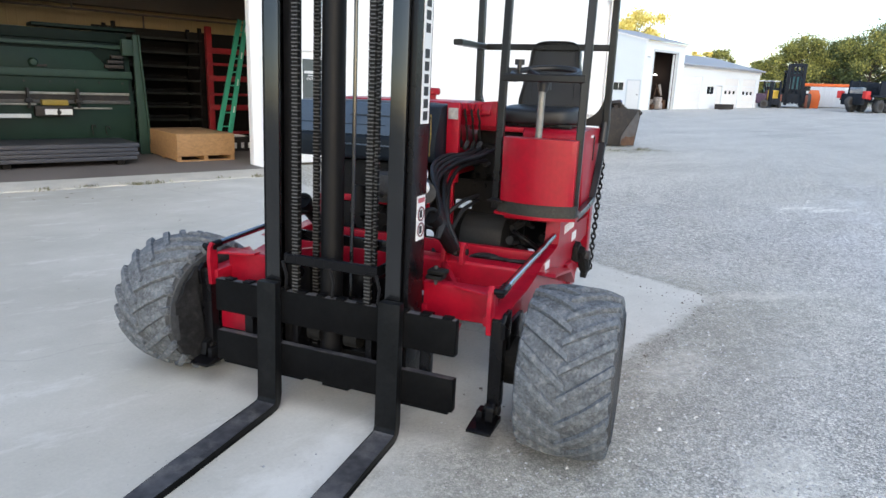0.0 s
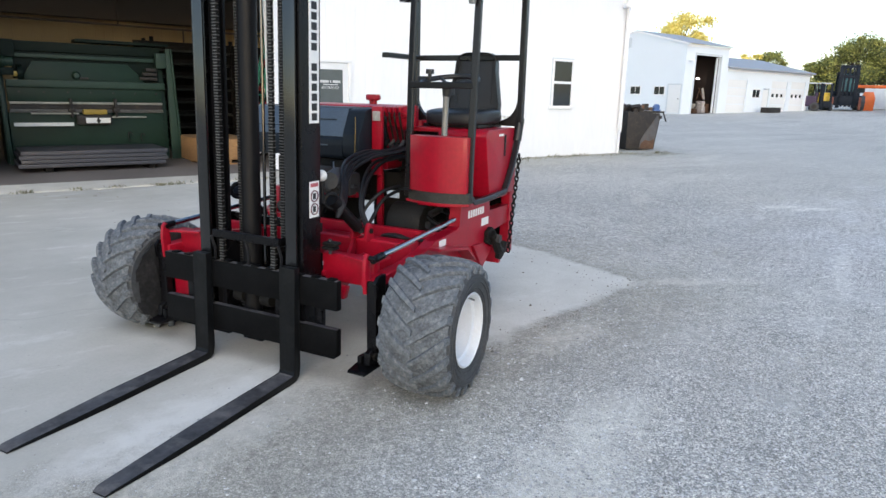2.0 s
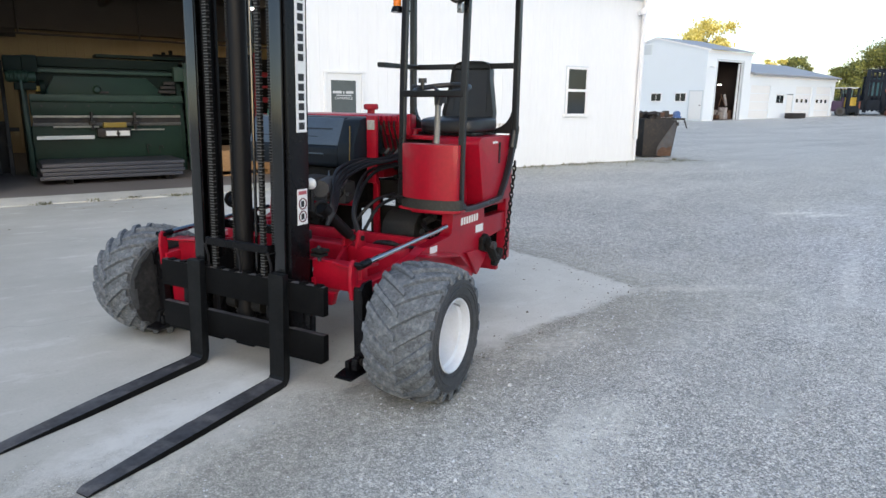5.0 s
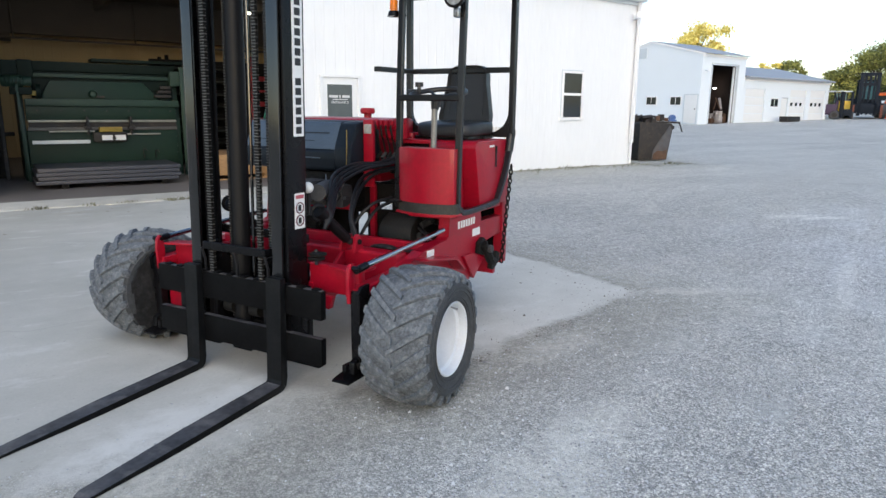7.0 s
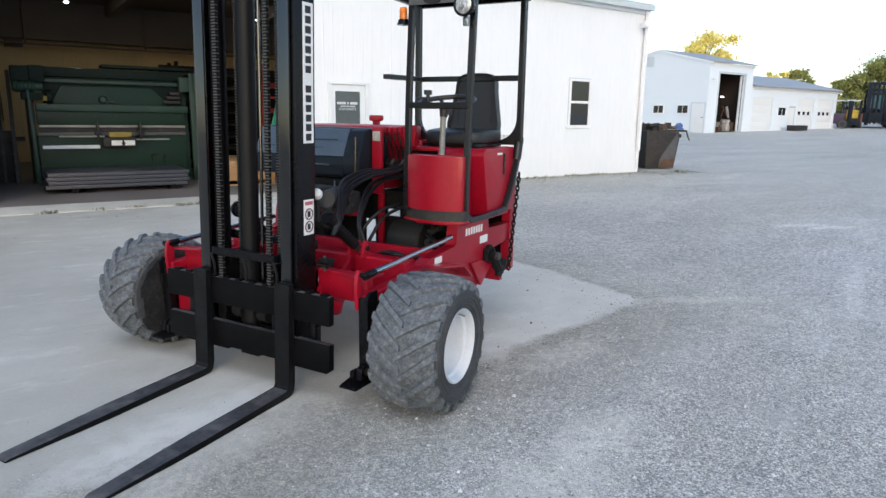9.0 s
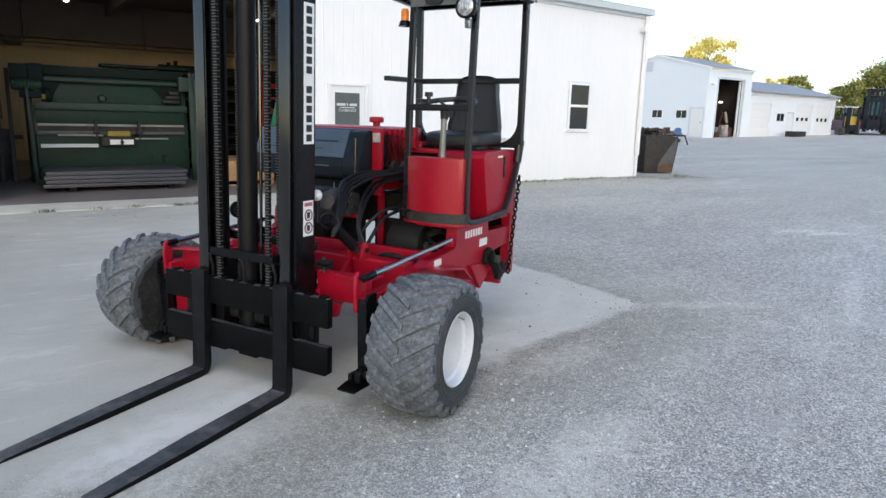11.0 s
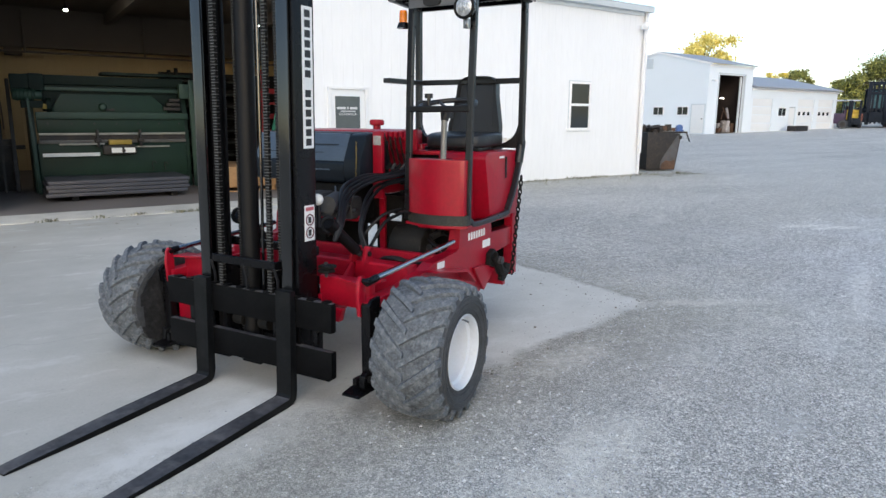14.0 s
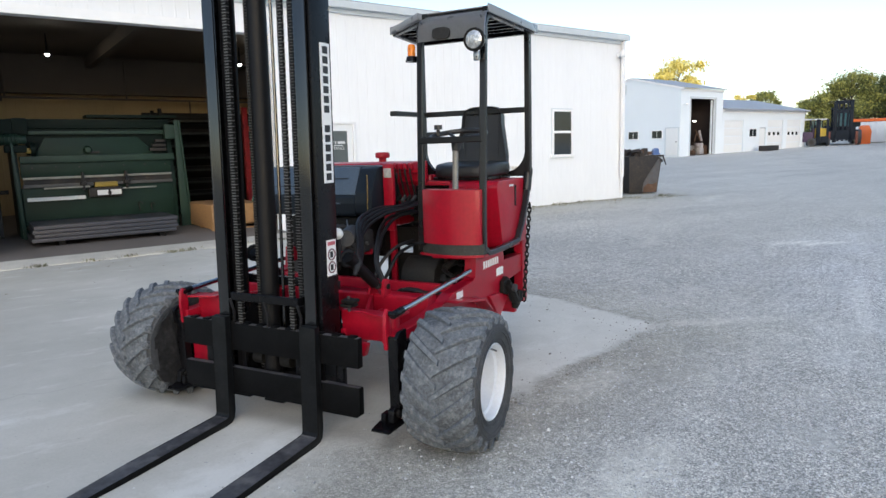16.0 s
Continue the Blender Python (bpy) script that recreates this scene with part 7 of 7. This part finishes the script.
CABGLASS = mat("cab_glass", (0.07, 0.19, 0.22), 0.25, var=0.2, scale=2)


def tyre_at(parent, x, y, z, r, w, axis="x"):
    bm = bmesh.new()
    lathe(bm, [(r * 0.55, -w / 2), (r * 0.9, -w / 2), (r, -w * 0.3), (r, w * 0.3), (r * 0.9, w / 2), (r * 0.55, w / 2)], (x, y, z), axis, 20)
    wh = part("wheel", bm, SIDEWALL, parent)
    bm = bmesh.new()
    lathe(bm, [(r * 0.54, -w / 2 - 0.01), (r * 0.2, -w / 2 + 0.03), (r * 0.2, w / 2 - 0.03), (r * 0.54, w / 2 + 0.01)], (x, y, z), axis, 16)
    part("rim", bm, IRON, wh)


def big_forklift(x, y, rz):
    t = thing("large_forklift", "large dark forklift with rust-red fork arms", "forklift", far(x, y, rz))
    for s in (-1, 1):
        pbox("mast_rail", t, FARBLACK, s * 0.55 - 0.13, s * 0.55 + 0.13, -2.1, -1.8, 0.2, 3.5, 0.02)
        pbox("fork_arm", t, RUSTRED, s * 0.95 - 0.09, s * 0.95 + 0.09, -2.3, -2.12, 0.05, 1.05, 0.03)
        for b_ in (-1.1, 1.6):
            tyre_at(t, s * 1.15, b_, 0.6, 0.6, 0.45)
        pbox("cab_post", t, FARBLACK, s * 0.62 - 0.05, s * 0.62 + 0.05, -1.0, -0.9, 1.4, 2.9, 0)
        pbox("cab_post", t, FARBLACK, s * 0.62 - 0.05, s * 0.62 + 0.05, 0.4, 0.5, 1.4, 2.9, 0)
    for u in (-0.3, 0.3):
        pbox("inner_rail", t, FARBLACK, u - 0.07, u + 0.07, -2.02, -1.86, 0.3, 3.4, 0.01)
    pbox("lift_cylinder", t, FARBLACK, -0.08, 0.08, -1.96, -1.88, 0.3, 3.3, 0.02)
    pbox("rear_screen", t, FARBLACK, -0.6, 0.6, 0.42, 0.48, 1.45, 2.88, 0)
    for z in (0.55, 2.5, 3.25):
        pbox("mast_cross", t, FARBLACK, -0.42, 0.42, -2.05, -1.85, z, z + 0.25, 0.02)
    pbox("carriage", t, FARBLACK, -1.05, 1.05, -2.1, -2.0, 0.4, 1.15, 0.02)
    pbox("body", t, FARBLACK, -1.0, 1.0, -1.2, 2.2, 0.55, 1.45, 0.1)
    pbox("counterweight", t, FARBLACK, -1.05, 1.05, 1.75, 2.5, 0.5, 1.6, 0.15)
    pbox("cab_roof", t, FARBLACK, -0.72, 0.72, -1.05, 0.6, 2.9, 3.0, 0.02)
    pbox("windscreen", t, CABGLASS, -0.56, 0.56, -0.96, -0.94, 1.5, 2.85, 0)


def small_forklift(x, y, rz, paint, roof):
    t = thing("small_forklift", "small parked forklift with a roll-over roof", "forklift", far(x, y, rz))
    pbox("body", t, paint, -0.55, 0.55, -0.6, 1.2, 0.35, 1.15, 0.08)
    for s in (-1, 1):
        tyre_at(t, s * 0.52, -0.5, 0.33, 0.33, 0.25)
        tyre_at(t, s * 0.5, 0.9, 0.28, 0.28, 0.22)
        pbox("mast_rail", t, FARBLACK, s * 0.38 - 0.07, s * 0.38 + 0.07, -1.0, -0.85, 0.1, 2.1, 0.01)
        ptube("roof_post", t, FARBLACK, [(s * 0.48, -0.5, 1.1), (s * 0.46, -0.3, 2.1)], 0.03, 8)
        ptube("roof_post", t, FARBLACK, [(s * 0.48, 0.8, 1.1), (s * 0.46, 0.7, 2.1)], 0.03, 8)
    pbox("roof", t, roof, -0.5, 0.5, -0.4, 0.75, 2.08, 2.17, 0.04)
    pbox("rear_pane", t, CABGLASS, -0.43, 0.43, 0.7, 0.715, 1.25, 2.02, 0)
    pbox("dash", t, paint, -0.45, 0.45, -0.62, -0.4, 1.1, 1.4, 0.05)
    pbox("carriage", t, FARBLACK, -0.45, 0.45, -1.06, -1.0, 0.25, 0.75, 0.01)
    pbox("seat_back", t, FARBLACK, -0.25, 0.25, 0.45, 0.6, 1.15, 1.7, 0.04)


small_forklift(55.2, 25.45, 20, mat("dark_purple_paint", (0.035, 0.015, 0.05), 0.5, var=0.3, scale=2), WHITE)
small_forklift(57.2, 25.35, -50, YELLOW, WHITE)
big_forklift(59.5, 24.7, -62)


def flatbed(x, y, rz):
    t = thing("flatbed_truck", "black flatbed truck with red lights and white cab", "truck", far(x, y, rz))
    pbox("chassis", t, FARBLACK, -0.45, 0.45, -0.2, 7.5, 0.75, 1.0, 0.02)
    pbox("bed", t, FARBLACK, -1.2, 1.2, -0.3, 5.2, 1.15, 1.3, 0.02)
    pbox("tail_board", t, FARBLACK, -1.2, 1.2, -0.36, -0.3, 0.85, 1.15, 0.01)
    for s in (-1, 1):
        pbox("tail_light", t, REDINK, s * 0.98 - 0.17, s * 0.98 + 0.17, -0.42, -0.361, 0.95, 1.15, 0)
        pbox("side_board", t, FARBLACK, s * 1.15 - 0.04, s * 1.15 + 0.04, 0.5, 5.2, 1.3, 2.3, 0.01)
        for b_ in (0.9, 2.1, 6.6):
            tyre_at(t, s * 0.98, b_, 0.5, 0.5, 0.4)
    for s in (-1, 1):
        pbox("rear_fender", t, REDINK, s * 0.95 - 0.16, s * 0.95 + 0.16, -0.95, -0.43, 1.0, 1.55, 0.08)
        pbox("carried_mast", t, FARBLACK, s * 0.3 - 0.06, s * 0.3 + 0.06, -0.75, -0.62, 0.5, 2.3, 0.01)
    pbox("carried_body", t, FARBLACK, -0.78, 0.78, -0.9, -0.43, 0.55, 1.35, 0.1)
    pbox("carried_cover", t, STEEL, -0.25, 0.75, -0.85, -0.45, 1.351, 1.8, 0.08)
    tyre_at(t, 0.0, -1.05, 0.75, 0.38, 0.3)
    pbox("head_board", t, FARBLACK, -1.15, 1.15, 5.2, 5.3, 1.3, 2.5, 0.01)
    pbox("cab", t, WHITE, -1.15, 1.15, 5.6, 7.6, 0.8, 2.7, 0.15)


flatbed(55.9, 18.4, -104)
bus = thing("orange_truck", "orange and white parked box truck", "truck", far(74.0, 26.4, -70))
pbox("cab_roof", bus, ORANGE, -3.4, 3.4, -1.2, 1.2, 1.75, 2.05, 0.1)
pbox("window_band", bus, PANE, -3.38, 3.38, -1.18, 1.18, 1.3, 1.749, 0)
pbox("body", bus, WHITE, -3.4, 3.4, -1.2, 1.2, 0.4, 1.299, 0.08)
for x in (-2.2, 2.2):
    for y in (-1.05, 1.05):
        tyre_at(bus, x, y, 0.5, 0.5, 0.35, "y")
wh = thing("white_container", "white ribbed storage container", "container", far(64.5, 23.5, -70))
pbox("container_body", wh, WHITE, -1.5, 1.5, -1.2, 1.2, 0.05, 1.75, 0.03)
for k in range(9):
    pbox("container_rib", wh, WHITE, -1.45 + k * 0.35, -1.33 + k * 0.35, -1.23, -1.2, 0.1, 1.7, 0.005)
dr = thing("orange_barrier", "orange painted machine guard standing on edge", "barrier", far(60.6, 23.3, -60))
pprism("barrier_plate", dr, ORANGE, [(-0.45, 0.0), (-0.5, 1.0), (-0.3, 1.5), (0.3, 1.5), (0.5, 1.0), (0.45, 0.0)], "y", -0.2, 0.2, 0.03)
